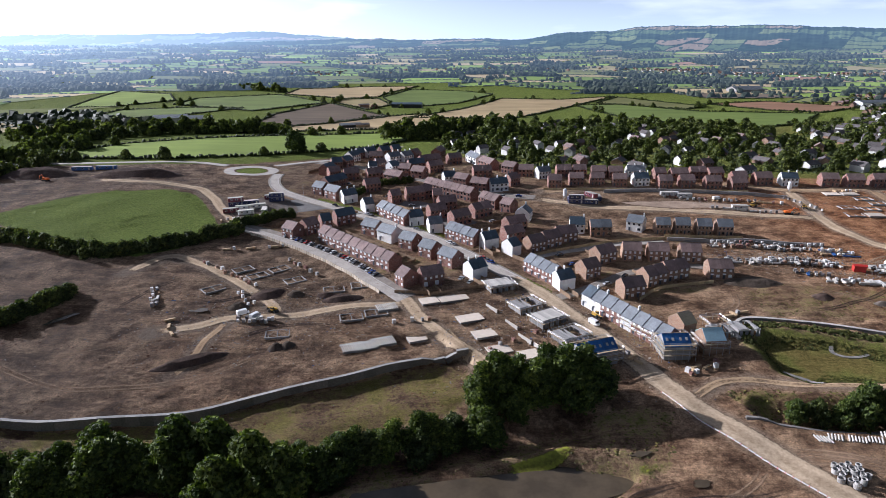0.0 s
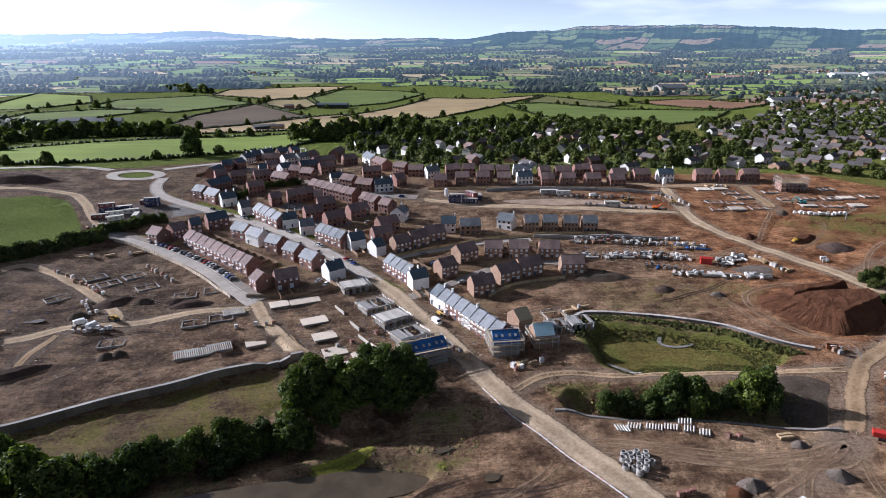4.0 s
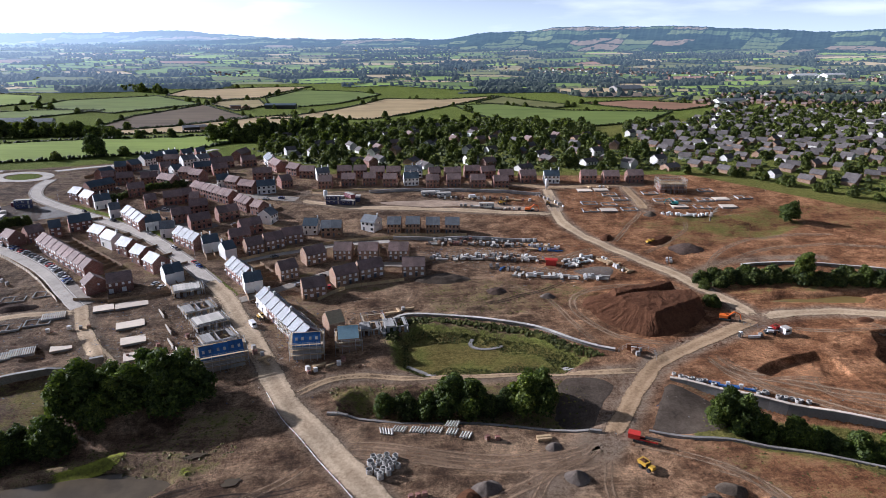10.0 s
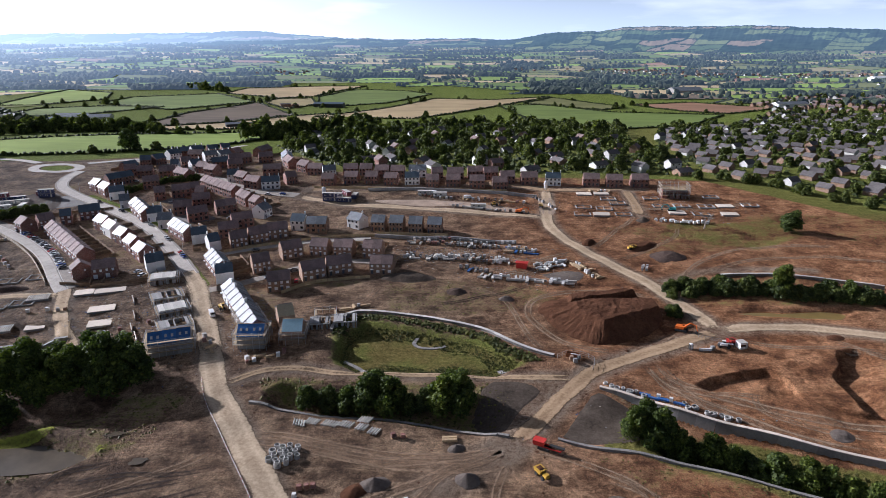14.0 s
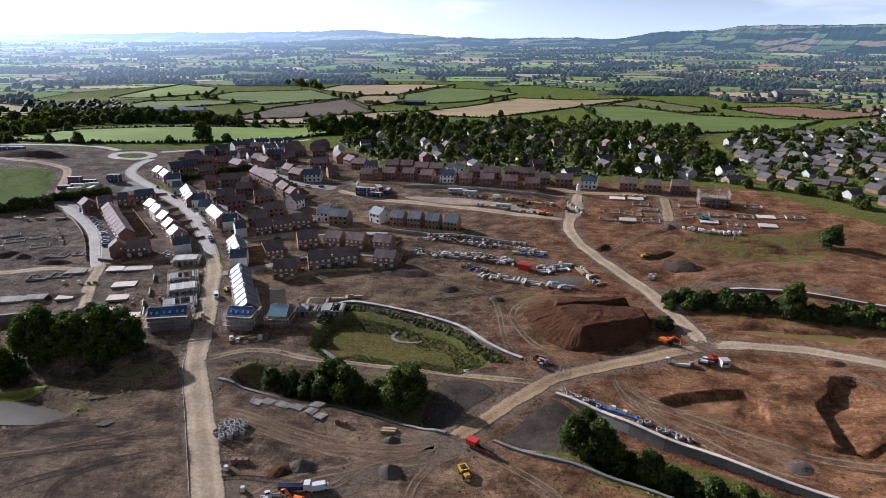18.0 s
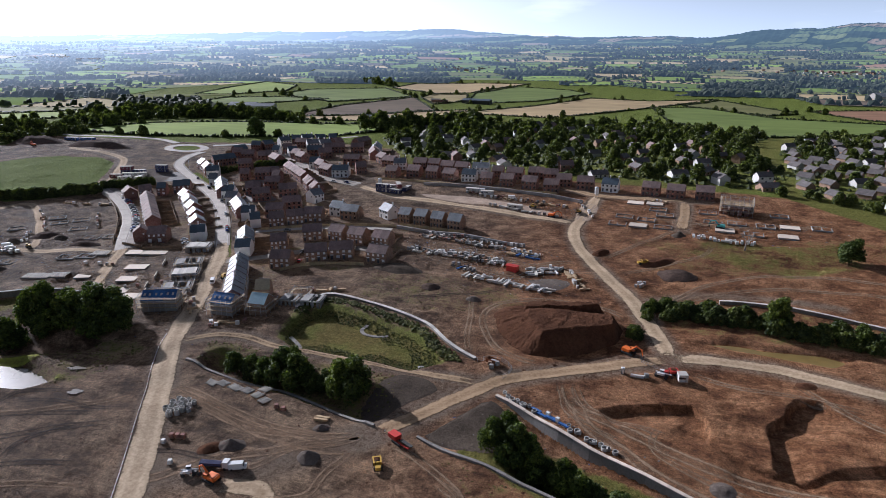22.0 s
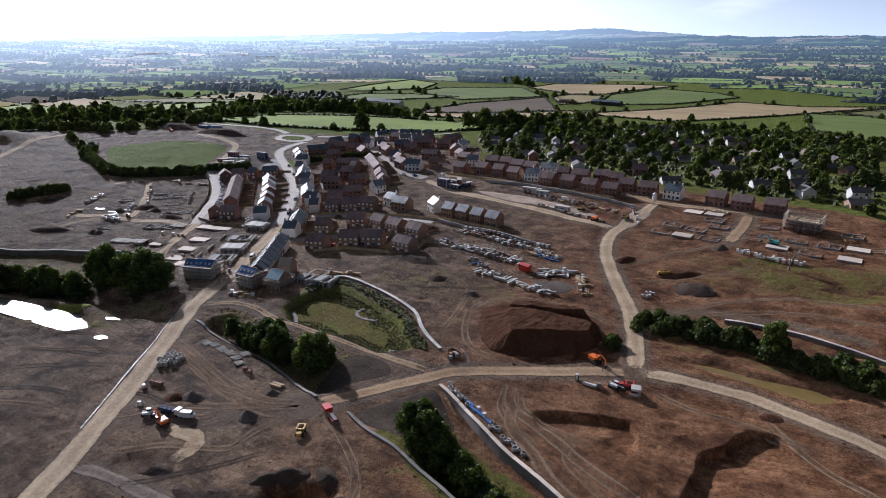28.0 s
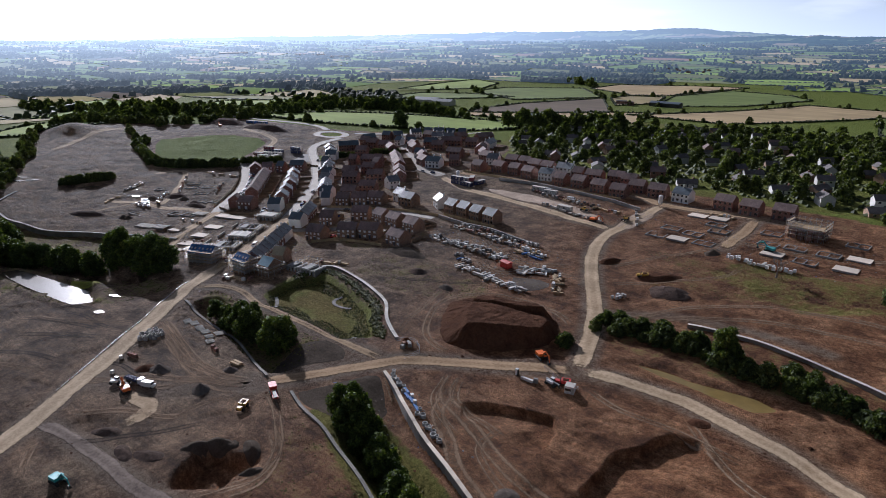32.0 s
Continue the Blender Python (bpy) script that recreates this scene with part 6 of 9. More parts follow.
HOUSES_TERRACE_FRONT = [
    (74.5, 420.2, -3, 9.1, 2, "brown"),
    (89.8, 424.9, -3, 9.6, 2, "brown"),
    (104.0, 424.6, -3, 8.9, 2, "brown"),
    (118.0, 420.5, -8, 9.2, 2, "brown"),
    (132.2, 421.0, 2, 10.1, 2, "whiteblue"),
    (146.5, 414.5, -2, 8.8, 2, "brown"),
    (160.7, 414.3, -2, 9.5, 2, "brown"),
    (176.7, 410.9, -3, 10.2, 2, "brown"),
    (191.5, 406.7, 1, 10.0, 2, "brown"),
]
HOUSES_TERRACE_BACK = [
    (85.5, 449.5, 2, 10.5, 2, "brown"),
    (96.9, 449.4, -2, 9.3, 2, "brown"),
    (109.2, 443.8, -3, 10.4, 2, "brown"),
    (120.6, 442.1, -3, 10.0, 2, "brown"),
    (134.8, 442.6, 0, 12.5, 2, "whiteslate"),
    (149.1, 434.9, 5, 8.1, 2, "brown"),
    (161.9, 433.0, 1, 11.7, 2, "brown"),
    (176.2, 436.6, 2, 11.0, 2, "brown"),
    (186.9, 433.1, 3, 10.1, 2, "brown"),
    (197.6, 420.5, 2, 10.0, 2, "brown"),
    (212.1, 417.2, 1, 11.1, 2, "brown"),
    (228.2, 414.5, -7, 10.4, 2, "whiteblue"),
    (253.2, 411.5, -7, 10.8, 2, "brown"),
    (267.8, 408.2, -7, 10.7, 2, "brown"),
    (284.4, 408.1, -3, 10.9, 2, "brown"),
]
HOUSES_BLUE_ROOFS = [
    (73.3, 336.6, -7, 7.9, 1, "whiteblue"),
    (84.7, 331.2, -2, 11.3, 2, "tanslate"),
    (106.2, 337.6, -32, 8.8, 1, "whiteslate"),
    (119.0, 333.3, -6, 7.8, 2, "tanslate"),
    (129.3, 332.1, -7, 7.9, 2, "tanslate"),
    (140.1, 330.0, -6, 7.7, 2, "tanslate"),
    (150.7, 328.9, -6, 8.1, 2, "tanslate"),
]
HOUSES_CRESCENT_SOUTH = [
    (46.4, 310.6, 26, 8.9, 2, "tan"),
    (55.2, 316.5, 28, 10.2, 2, "tan"),
    (64.2, 322.9, 16, 11.1, 2, "tan"),
    (67.3, 279.0, 26, 8.6, 2, "tan"),
    (78.1, 295.6, 28, 10.6, 2, "tan"),
    (92.8, 298.5, -6, 9.1, 2, "tan"),
    (105.3, 297.1, -6, 9.9, 2, "tan"),
    (120.4, 295.4, -6, 9.9, 2, "tan"),
    (126.8, 275.9, -3, 10.9, 2, "tan"),
    (94.4, 270.2, 25, 11.2, 2, "tan"),
    (105.9, 275.9, 20, 11.9, 2, "tan"),
    (81.6, 258.4, 14, 10.3, 2, "tan"),
]
street(HOUSES_CRESCENT, False, (-90, 270), True)
street(HOUSES_AVENUE_WEST, False, (-60, 290), True)
street(HOUSES_AVENUE_EAST, False, (-60, 290), True)
street(HOUSES_NORTH, True, None, True)
street(HOUSES_NORTH_EAST, True, None, True)
street(HOUSES_MIDDLE, True, None, True)
street(HOUSES_LANE, True, None, True)
street(HOUSES_TERRACE_FRONT, True, None, True)
street(HOUSES_TERRACE_BACK, True, None, False)
street(HOUSES_BLUE_ROOFS, True, None, False)
street(HOUSES_CRESCENT_SOUTH, False, None, True)
fence_gardens()

# ---- trees and hedges ----
def leaf_cloud(lobes, count, size, rng):
    """Leaf sprays on the skins of overlapping lobes: loose quads facing outwards."""
    vs, fs = [], []
    area = np.array([r * r for _, r in lobes])
    pick = rng.choice(len(lobes), count, p=area / area.sum())
    for k in pick:
        c, r = lobes[k]
        d = rng.normal(size=3)
        d /= np.linalg.norm(d)
        if d[2] < -0.5:
            d[2] *= -0.6
        p = np.array(c) + d * r * rng.uniform(0.72, 1.08)
        nrm = d + rng.normal(size=3) * 0.55
        nrm /= np.linalg.norm(nrm)
        u = np.cross(nrm, rng.normal(size=3))
        u /= max(np.linalg.norm(u), 1e-6)
        v = np.cross(nrm, u)
        s = size * rng.uniform(0.6, 1.35)
        b = len(vs)
        for a, e in ((-0.55, -0.35), (0.6, -0.3), (0.0, 0.65)):
            vs.append(p + u * a * s * rng.uniform(0.8, 1.3) + v * e * s * rng.uniform(0.8, 1.3))
        fs.append((b, b + 1, b + 2))
    return vs, fs


def build_tree(seed, high, spread, count, size, mat, words, low=0.12):
    """A broadleaf tree: tapered trunk, limbs, and a crown of many leaf sprays on uneven lobes."""
    rng = np.random.default_rng(seed)
    bush = "shrub" in words
    root = tagged(new("shrub" if bush else "tree"), words, "shrub" if bush else "tree", "hedge shrubs" if bush else "trees")
    bm = bmesh.new()
    tube(bm, (0, 0, -0.6), (0.1, 0.05, high * 0.45), high * 0.035, high * 0.02, 8)
    lobes = []
    nl = 15
    for i in range(nl):
        a = 2.4 * i + rng.uniform(-0.4, 0.4)
        f = (i + 0.5) / nl
        z = high * (low + 0.14 + (0.8 - low) * f)
        wide = spread * (0.62 - 0.42 * max(0, f - 0.45) / 0.55) * rng.uniform(0.55, 1.05)
        r = spread * rng.uniform(0.22, 0.36) * (1.05 - 0.35 * f)
        c = (math.cos(a) * wide * 0.72, math.sin(a) * wide * 0.72, z)
        lobes.append((c, r))
        if i % 2 == 0:
            tube(bm, (0.05, 0.02, min(high * 0.4, z * 0.55)), (c[0] * 0.8, c[1] * 0.8, z - r * 0.3), high * 0.012, high * 0.004, 5)
    part("trunk", bm, M["bark"], root)
    vs, fs = leaf_cloud(lobes, count, size, rng)
    # inner foliage that closes the crown
    v2, f2 = leaf_cloud([(c, r * 0.62) for c, r in lobes], count // 4, size * 1.7, rng)
    off = len(vs)
    crown = mesh_ob("crown", vs + v2, fs + [tuple(i + off for i in f) for f in f2], M[mat], root)
    return root


# leaves of far trees, with haze painted in as emission
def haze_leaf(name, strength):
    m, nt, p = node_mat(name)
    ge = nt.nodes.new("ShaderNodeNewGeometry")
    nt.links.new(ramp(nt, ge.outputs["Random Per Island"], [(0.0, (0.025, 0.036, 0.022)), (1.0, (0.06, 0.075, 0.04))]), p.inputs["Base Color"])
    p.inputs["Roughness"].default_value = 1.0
    haze_glow(nt, p, HAZE, strength)
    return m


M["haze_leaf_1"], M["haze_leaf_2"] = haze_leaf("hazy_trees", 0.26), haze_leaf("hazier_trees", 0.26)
TREE_KINDS = {
    "near_a": lambda: build_tree(11, 13.0, 9.5, 4000, 0.68, "leaf", "full green broadleaf tree in summer leaf", 0.04),
    "near_b": lambda: build_tree(12, 11.0, 8.6, 3200, 0.66, "leaf", "rounded green broadleaf tree among neighbours", 0.02),
    "near_c": lambda: build_tree(13, 9.0, 8.2, 2700, 0.62, "darkleaf", "dark green bushy tree along the stream", 0.0),
    "near_d": lambda: build_tree(14, 14.0, 8.0, 4400, 0.6, "leaf", "tall green tree standing over the hedge", 0.06),
    "shrub": lambda: build_tree(31, 5.0, 5.4, 1000, 0.62, "darkleaf", "dense dark green hedge shrub", -0.06),
    "mid_a": lambda: build_tree(21, 10.5, 9.5, 600, 1.35, "hedge", "dark broadleaf tree between village houses", 0.02),
    "mid_b": lambda: build_tree(22, 8.5, 8.0, 520, 1.25, "leaf", "green garden tree in the village", 0.02),
    "mid_c": lambda: build_tree(23, 13.0, 9.0, 600, 1.4, "hedge", "tall dark tree over the village roofs", 0.06),
}


MASS = []  # village and field trees past the first ones, joined at the end


def tree(kind, x, y, s=1.0, rot=None, lean=0.0):
    rot = RNG.uniform(0, 360) if rot is None else rot
    tall = s * RNG.uniform(0.9, 1.1)
    if kind.startswith("mid") and kind in STOCK:
        MASS.append((kind, x, y, s, rot, tall))
        return
    place(kind, TREE_KINDS[kind], pose(x, y, at(x, y, -0.15), lean, 0, rot) @ Matrix.Diagonal((s, s, tall, 1)))


def join_mass():
    """All distant trees as one mesh of leaf sprays and trunks."""
    V, F, off = [], [], 0
    for kind, x, y, s, rot, tall in MASS:
        src = [o for o in STOCK[kind].children if o.name.startswith("crown")][0].data
        n = len(src.vertices)
        co = np.empty(n * 3)
        src.vertices.foreach_get("co", co)
        co = co.reshape(-1, 3)
        if math.hypot(x, y) > 600:  # far crowns: fewer, larger sprays
            co = co.reshape(-1, 3, 3)[::2 if math.hypot(x, y) < 800 else 3]
            mid = co.mean(1, keepdims=True)
            co = (mid + (co - mid) * 1.5).reshape(-1, 3)
            n = len(co)
        c, q = math.cos(radians(rot)), math.sin(radians(rot))
        V.append(np.stack([(co[:, 0] * c - co[:, 1] * q) * s + x, (co[:, 0] * q + co[:, 1] * c) * s + y, co[:, 2] * tall + at(x, y, -0.15)], -1))
        F.append(np.arange(n).reshape(-1, 3) + off)
        off += n
    ob = mesh_ob("village_trees", np.concatenate(V), np.concatenate(F), M["darkleaf"])
    tagged(ob, "dark broadleaf trees between the village houses and hedges", "trees", kind="stuff")


NEAR_KINDS = ("near_a", "near_b", "near_c")


def belt(line, n, wide, s0, s1, kinds=NEAR_KINDS):
    """Trees scattered along a line."""
    pts = curve_points(line, 1.0)
    for i in range(n):
        q = pts[int((i + RNG.uniform(0.1, 0.9)) / n * (len(pts) - 1))]
        tree(kinds[RNG.integers(len(kinds))], q[0] + RNG.uniform(-wide, wide), q[1] + RNG.uniform(-wide, wide) * 0.7, RNG.uniform(s0, s1))


belt([(-150, 136), (-110, 143), (-85, 152), (-66, 151)], 26, 6.0, 0.9, 1.4)
belt([(-70, 154), (-45, 150), (-22, 157), (0, 163), (14, 168)], 30, 4.0, 0.7, 1.1)
for q in ((13, 177, 1.2), (18, 180, 1.4), (24, 184, 1.15), (32, 181, 1.2), (40, 184, 1.45), (46, 186, 1.35), (35, 188, 1.2), (27, 178, 1.1), (50, 183, 1.15), (22, 174, 1.0), (42, 179, 1.1)):
    tree("near_a" if q[2] > 1.0 else "near_b", *q)
for q in ((-52, 141, 1.55), (-44, 138, 1.5), (-66, 151, 1.6), (-76, 152, 1.4), (-59, 134, 1.3), (-96, 146, 1.3), (-108, 140, 1.2), (-36, 148, 1.1)):
    tree("near_a", *q)
for q in ((112, 175, 0.75), (119, 176, 0.85), (126, 173, 0.7), (133, 174, 1.05), (140, 173, 1.1), (146, 172, 0.8), (152, 173, 0.85), (158, 172, 1.1), (163, 171, 1.05), (136, 178, 0.8), (160, 176, 0.8)):
    tree(NEAR_KINDS[int(q[0]) % 3] if q[2] < 1 else "near_a", *q)
for q in ((216, 155, 0.8), (222, 153, 0.95), (228, 151, 0.8), (234, 150, 0.6), (241, 147, 0.9), (248, 144, 0.95), (256, 139, 0.7), (264, 136, 0.75), (274, 131, 0.8), (285, 126, 0.7)):
    tree(NEAR_KINDS[int(q[0]) % 3], *q)
belt([(258, 250), (268, 251), (282, 251), (298, 250)], 52, 5.5, 0.6, 1.2, ("shrub",))
for q in ((251, 230.5, 0.8), (252.5, 232, 0.75), (250.8, 233.5, 0.65), (253, 229.5, 0.6)):
    tree("shrub", *q)
tree("near_d", 303, 247.5, 1.0)
tree("near_b", 330, 244, 0.75)
belt([(298, 249), (315, 246), (332, 243), (362, 232)], 60, 5.5, 0.6, 1.25, ("shrub",))
tree("near_b", 344, 323, 1.1)
for q in ((220, 157, 0.85), (226, 155, 0.9), (231, 153.5, 0.85), (238, 149.5, 1.0), (245, 146.5, 0.85), (252, 142, 0.95), (260, 138.5, 0.9), (269, 134, 0.9), (280, 129, 0.9), (292, 123, 0.9)):
    tree(NEAR_KINDS[int(q[0]) % 2], *q)
belt([(-228, 313), (-193, 303), (-170, 299), (-150, 307), (-124, 328), (-113, 339)], 84, 2.0, 0.85, 1.4, ("shrub",))
belt([(-178, 225), (-171, 236), (-166, 246), (-163, 256)], 26, 1.8, 0.8, 1.3, ("shrub",))
belt([(-262, 336), (-255, 326), (-244, 318), (-228, 313)], 24, 2.0, 1.0, 1.5, ("shrub",))
belt([(-420, 250), (-330, 226), (-260, 215), (-215, 200)], 20, 4.0, 0.7, 1.1, ("mid_a", "near_c"))
belt([(-172, 292), (-200, 303), (-240, 318), (-292, 338), (-340, 358)], 14, 2.0, 0.5, 0.9, ("mid_a", "near_c"))
belt([(-200, 190), (-180, 165), (-165, 150)], 8, 4.0, 0.7, 1.0)
belt([(-62, 398.5), (-44, 428), (-22, 437.5)], 18, 1.2, 0.7, 1.0, ("shrub",))
belt([(-116, 345), (-106, 352), (-98, 361), (-90, 364)], 14, 1.5, 0.7, 1.1, ("shrub",))
tree("near_b", -130, 553, 1.75)


def clumps(nm, pts, sizes, mat, lab, cat, seed, sides=1):
    """Many small rough masses of leaves, one mesh: points and sizes by the run."""
    rng = np.random.default_rng(seed)
    g = (1 + 5 ** 0.5) / 2
    ico = np.array([(-1, g, 0), (1, g, 0), (-1, -g, 0), (1, -g, 0), (0, -1, g), (0, 1, g), (0, -1, -g), (0, 1, -g), (g, 0, -1), (g, 0, 1), (-g, 0, -1), (-g, 0, 1)]) / (1 + g * g) ** 0.5
    tri = np.array([(0, 11, 5), (0, 5, 1), (0, 1, 7), (0, 7, 10), (0, 10, 11), (1, 5, 9), (5, 11, 4), (11, 10, 2), (10, 7, 6), (7, 1, 8), (3, 9, 4), (3, 4, 2), (3, 2, 6), (3, 6, 8), (3, 8, 9), (4, 9, 5), (2, 4, 11), (6, 2, 10), (8, 6, 7), (9, 8, 1)])
    if sides == 2:
        ico = np.array([(math.cos(a), math.sin(a), -0.3) for a in (0, 2.1, 4.2)] + [(0.68 * math.cos(a), 0.68 * math.sin(a), 0.85) for a in (1.05, 3.14, 5.24)])
        tri = np.array([(0, 1, 3), (1, 2, 4), (2, 0, 5), (1, 4, 3), (2, 5, 4), (0, 3, 5), (3, 4, 5)])
    if sides == 0:
        ico = np.array([(1, 0, 0), (0, 1, 0), (-1, 0, 0), (0, -1, 0), (0, 0, 1)], float)
        tri = np.array([(0, 1, 4), (1, 2, 4), (2, 3, 4), (3, 0, 4)])
    n, nv = len(pts), len(ico)
    v = ico[None] * rng.uniform(0.6, 1.3, (n, nv, 1)) * np.array(sizes)[:, None, :]
    v = v + np.array(pts)[:, None, :]
    f = tri[None] + (np.arange(n) * nv)[:, None, None]
    ob = mesh_ob(nm, v.reshape(-1, 3), f.reshape(-1, 3), M[mat])
    return tagged(ob, lab, cat, kind="stuff")


# hedges and trees of the wide plain
pts, siz = [], []
for a, b in HEDGE_LINES:
    L = np.hypot(*(b - a))
    far = np.hypot(*((a + b) / 2))
    if RNG.random() < 0.12:
        continue
    gap = 7.0 if far < 1500 else (9.0 if far < 2600 else 13.0)
    treed = RNG.random() < 0.5
    for k in range(int(L / gap)):
        if RNG.random() < 0.12:
            continue
        q = a + (b - a) * (k + RNG.uniform(0, 1)) * gap / L
        tall = RNG.uniform(6, 13) if (treed and RNG.random() < 0.5) else RNG.uniform(1.5, 3.2)
        s = gap * 0.6
        pts.append((q[0], q[1], tall * 0.45))
        siz.append((s if tall < 4 else max(s * 0.6, tall * 0.6), s if tall < 4 else max(s * 0.6, tall * 0.6), tall * 0.6))
for c4 in WOODS:
    far = np.hypot(*(sum(c4) / 4))
    for k in range(90 if far < 2200 else 45):
        a, b = RNG.uniform(0, 1, 2)
        q = c4[0] * (1 - a) * (1 - b) + c4[1] * a * (1 - b) + c4[2] * a * b + c4[3] * (1 - a) * b
        t = RNG.uniform(7, 12)
        pts.append((q[0], q[1], t * 0.45))
        siz.append((t * 0.7, t * 0.7, t * 0.62))
pts, siz = np.array(pts), np.array(siz)
away = np.hypot(pts[:, 0], pts[:, 1])
pts[:, 2] += height(pts[:, 0], pts[:, 1])
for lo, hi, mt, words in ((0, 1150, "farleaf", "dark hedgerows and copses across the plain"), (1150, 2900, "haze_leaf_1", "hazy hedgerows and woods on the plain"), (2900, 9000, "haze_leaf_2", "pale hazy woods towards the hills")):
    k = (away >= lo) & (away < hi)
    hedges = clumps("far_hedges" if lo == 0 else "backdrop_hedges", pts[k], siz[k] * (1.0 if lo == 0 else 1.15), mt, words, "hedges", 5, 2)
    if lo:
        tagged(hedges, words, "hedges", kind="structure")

# hedges round the first fields
pts, siz = [], []
for poly in NEAR_LIST:
    for a, b in zip(poly, poly[1:] + poly[:1]):
        a, b = np.array(a, float), np.array(b, float)
        L = np.hypot(*(b - a))
        for k in range(int(L / 2.6)):
            q = a + (b - a) * (k + 0.5) * 2.6 / L + RNG.uniform(-0.8, 0.8, 2)
            h = RNG.uniform(1.6, 3.4)
            pts.append((q[0], q[1], h * 0.4))
            siz.append((1.9, 1.9, h * 0.7))
pts = np.array(pts)
pts[:, 2] += height(pts[:, 0], pts[:, 1])
clumps("field_hedges", pts, siz, "hedge", "clipped dark green hedges round the near fields", "hedges", 6, 2)

# single trees in the hedges of the first fields
for poly in NEAR_LIST:
    for a, b in zip(poly, poly[1:] + poly[:1]):
        for k in range(RNG.integers(0, 4)):
            f = RNG.uniform(0.05, 0.95)
            tree("mid_a" if RNG.random() < 0.4 else "mid_b", a[0] + (b[0] - a[0]) * f, a[1] + (b[1] - a[1]) * f, RNG.uniform(0.5, 1.15))
belt([(-330, 500), (-360, 560), (-345, 640), (-300, 690), (-230, 715), (-180, 725)], 60, 12, 0.7, 1.2, ("mid_a", "mid_b"))
belt([(-480, 330), (-440, 450), (-380, 500), (-340, 490)], 56, 14, 0.7, 1.2, ("mid_a", "mid_b"))
belt([(-540, 372), (-470, 378), (-400, 385), (-330, 400), (-305, 455), (-290, 505)], 70, 9, 0.6, 1.1, ("mid_a", "mid_b"))
belt([(-600, 420), (-520, 560), (-470, 700), (-420, 830)], 30, 16, 0.7, 1.2, ("mid_a", "mid_b"))
belt([(-430, 650), (-350, 690), (-294, 716), (-230, 712), (-185, 705)], 70, 22, 0.9, 1.5, ("mid_a", "mid_b", "mid_c"))
belt([(-900, 450), (-720, 480), (-560, 480), (-430, 440)], 80, 34, 0.9, 1.4, ("mid_a", "mid_c"))
belt([(-400, 440), (-335, 500), (-330, 580)], 26, 16, 0.9, 1.4, ("mid_a", "mid_b"))
belt([(-215, 196), (-306, 246), (-360, 262), (-430, 300)], 30, 5, 0.6, 1.1, ("mid_a", "mid_b"))
belt([(-500, 1625), (-470, 1600), (-395, 1520), (-360, 1500)], 26, 14, 1.0, 1.5, ("mid_a", "mid_c"))
belt([(-50, 660), (-20, 660), (10, 672), (45, 697), (60, 640)], 44, 16, 1.0, 1.7, ("mid_a", "mid_c"))

# weeds, tufts and clods over the rough ground
pts, siz = [], []
for poly, n_, lo, hi in ((BANK_WEST, 2600, 0.2, 0.55), (ROUGH_MID, 1500, 0.2, 0.6), (VERGE_MID, 1200, 0.25, 0.9), (POND_EDGE, 1500, 0.25, 0.8), (BASIN, 900, 0.12, 0.3), (BANK_EAST, 2000, 0.2, 0.6), (GULLY_GRASS, 900, 0.3, 0.9), (SOUTH_EAST, 900, 0.2, 0.6), (MEADOW, 2000, 0.15, 0.35)):
    p = np.array(poly)
    q = RNG.uniform(p.min(0), p.max(0), (n_ * 3, 2))
    q = q[inside(q[:, 0], q[:, 1], poly) > 0.5][:n_]
    h = RNG.uniform(lo, hi, len(q)) * RNG.uniform(0.5, 1.0, len(q))
    pts.append(np.c_[q, np.zeros(len(q))])
    siz.append(np.c_[h * 0.9, h * 0.9, h * 0.6])
# a dark rim of reeds below the basin wall
line = curve_points([(116, 219), (117, 226), (122, 230.5), (128, 231), (140, 228.5), (155, 224), (171, 216.5), (183, 205), (192, 199)], 0.5)
reeds = np.array([q + RNG.normal(size=2) * (1.2, 1.0) + np.array((-0.4, -1.6)) for q in line for k in range(5)])
rim = RNG.uniform(np.array(BASIN).min(0), np.array(BASIN).max(0), (5200, 2))
near_edge = inside(rim[:, 0], rim[:, 1], BASIN)
rim = rim[(near_edge > -1.0) & (near_edge < 5.0 + 3.0 * lattice(rim[:, 0], rim[:, 1], 8, 61))]
tall = np.concatenate([RNG.uniform(0.35, 1.0, len(reeds)), RNG.uniform(0.12, 0.45, len(rim))])
reeds = np.concatenate([reeds, rim])
clumps("reeds", np.c_[reeds, height(reeds[:, 0], reeds[:, 1]) + 0.1], np.c_[tall * 0.9, tall * 0.9, tall], "reed", "green reeds and rushes below the basin wall", "reeds", 18, 2)
pts, siz = np.concatenate(pts), np.concatenate(siz)
keep = np.ones(len(pts), bool)
for run in (HAUL, AVENUE, CRESCENT, LANE, CLOSE, ARC, SOUTH_TRACK, BASIN_ROAD, TERRACE_ROAD, WORKS_ROAD):
    keep &= line_dist(pts[:, 0], pts[:, 1], run) > 4.5
for h in HOUSE_LOG:
    keep &= np.hypot(pts[:, 0] - h[0], pts[:, 1] - h[1]) > 6.5
pts, siz = pts[keep], siz[keep]
pts[:, 2] += height(pts[:, 0], pts[:, 1])
clumps("weeds", pts, siz, "weed", "dry weeds and tufts on rough ground", "weeds", 8, 0)
q = np.concatenate([RNG.uniform((-200, 170), (0, 300), (9000, 2)), RNG.uniform((60, 90), (340, 300), (9000, 2)), RNG.uniform((230, 280), (380, 400), (2200, 2))])
keep = (inside(q[:, 0], q[:, 1], EARTH) > 3) & (inside(q[:, 0], q[:, 1], BASIN) < -3) & (inside(q[:, 0], q[:, 1], POND) < -2) & (inside(q[:, 0], q[:, 1], BROWN_POND) < -2)
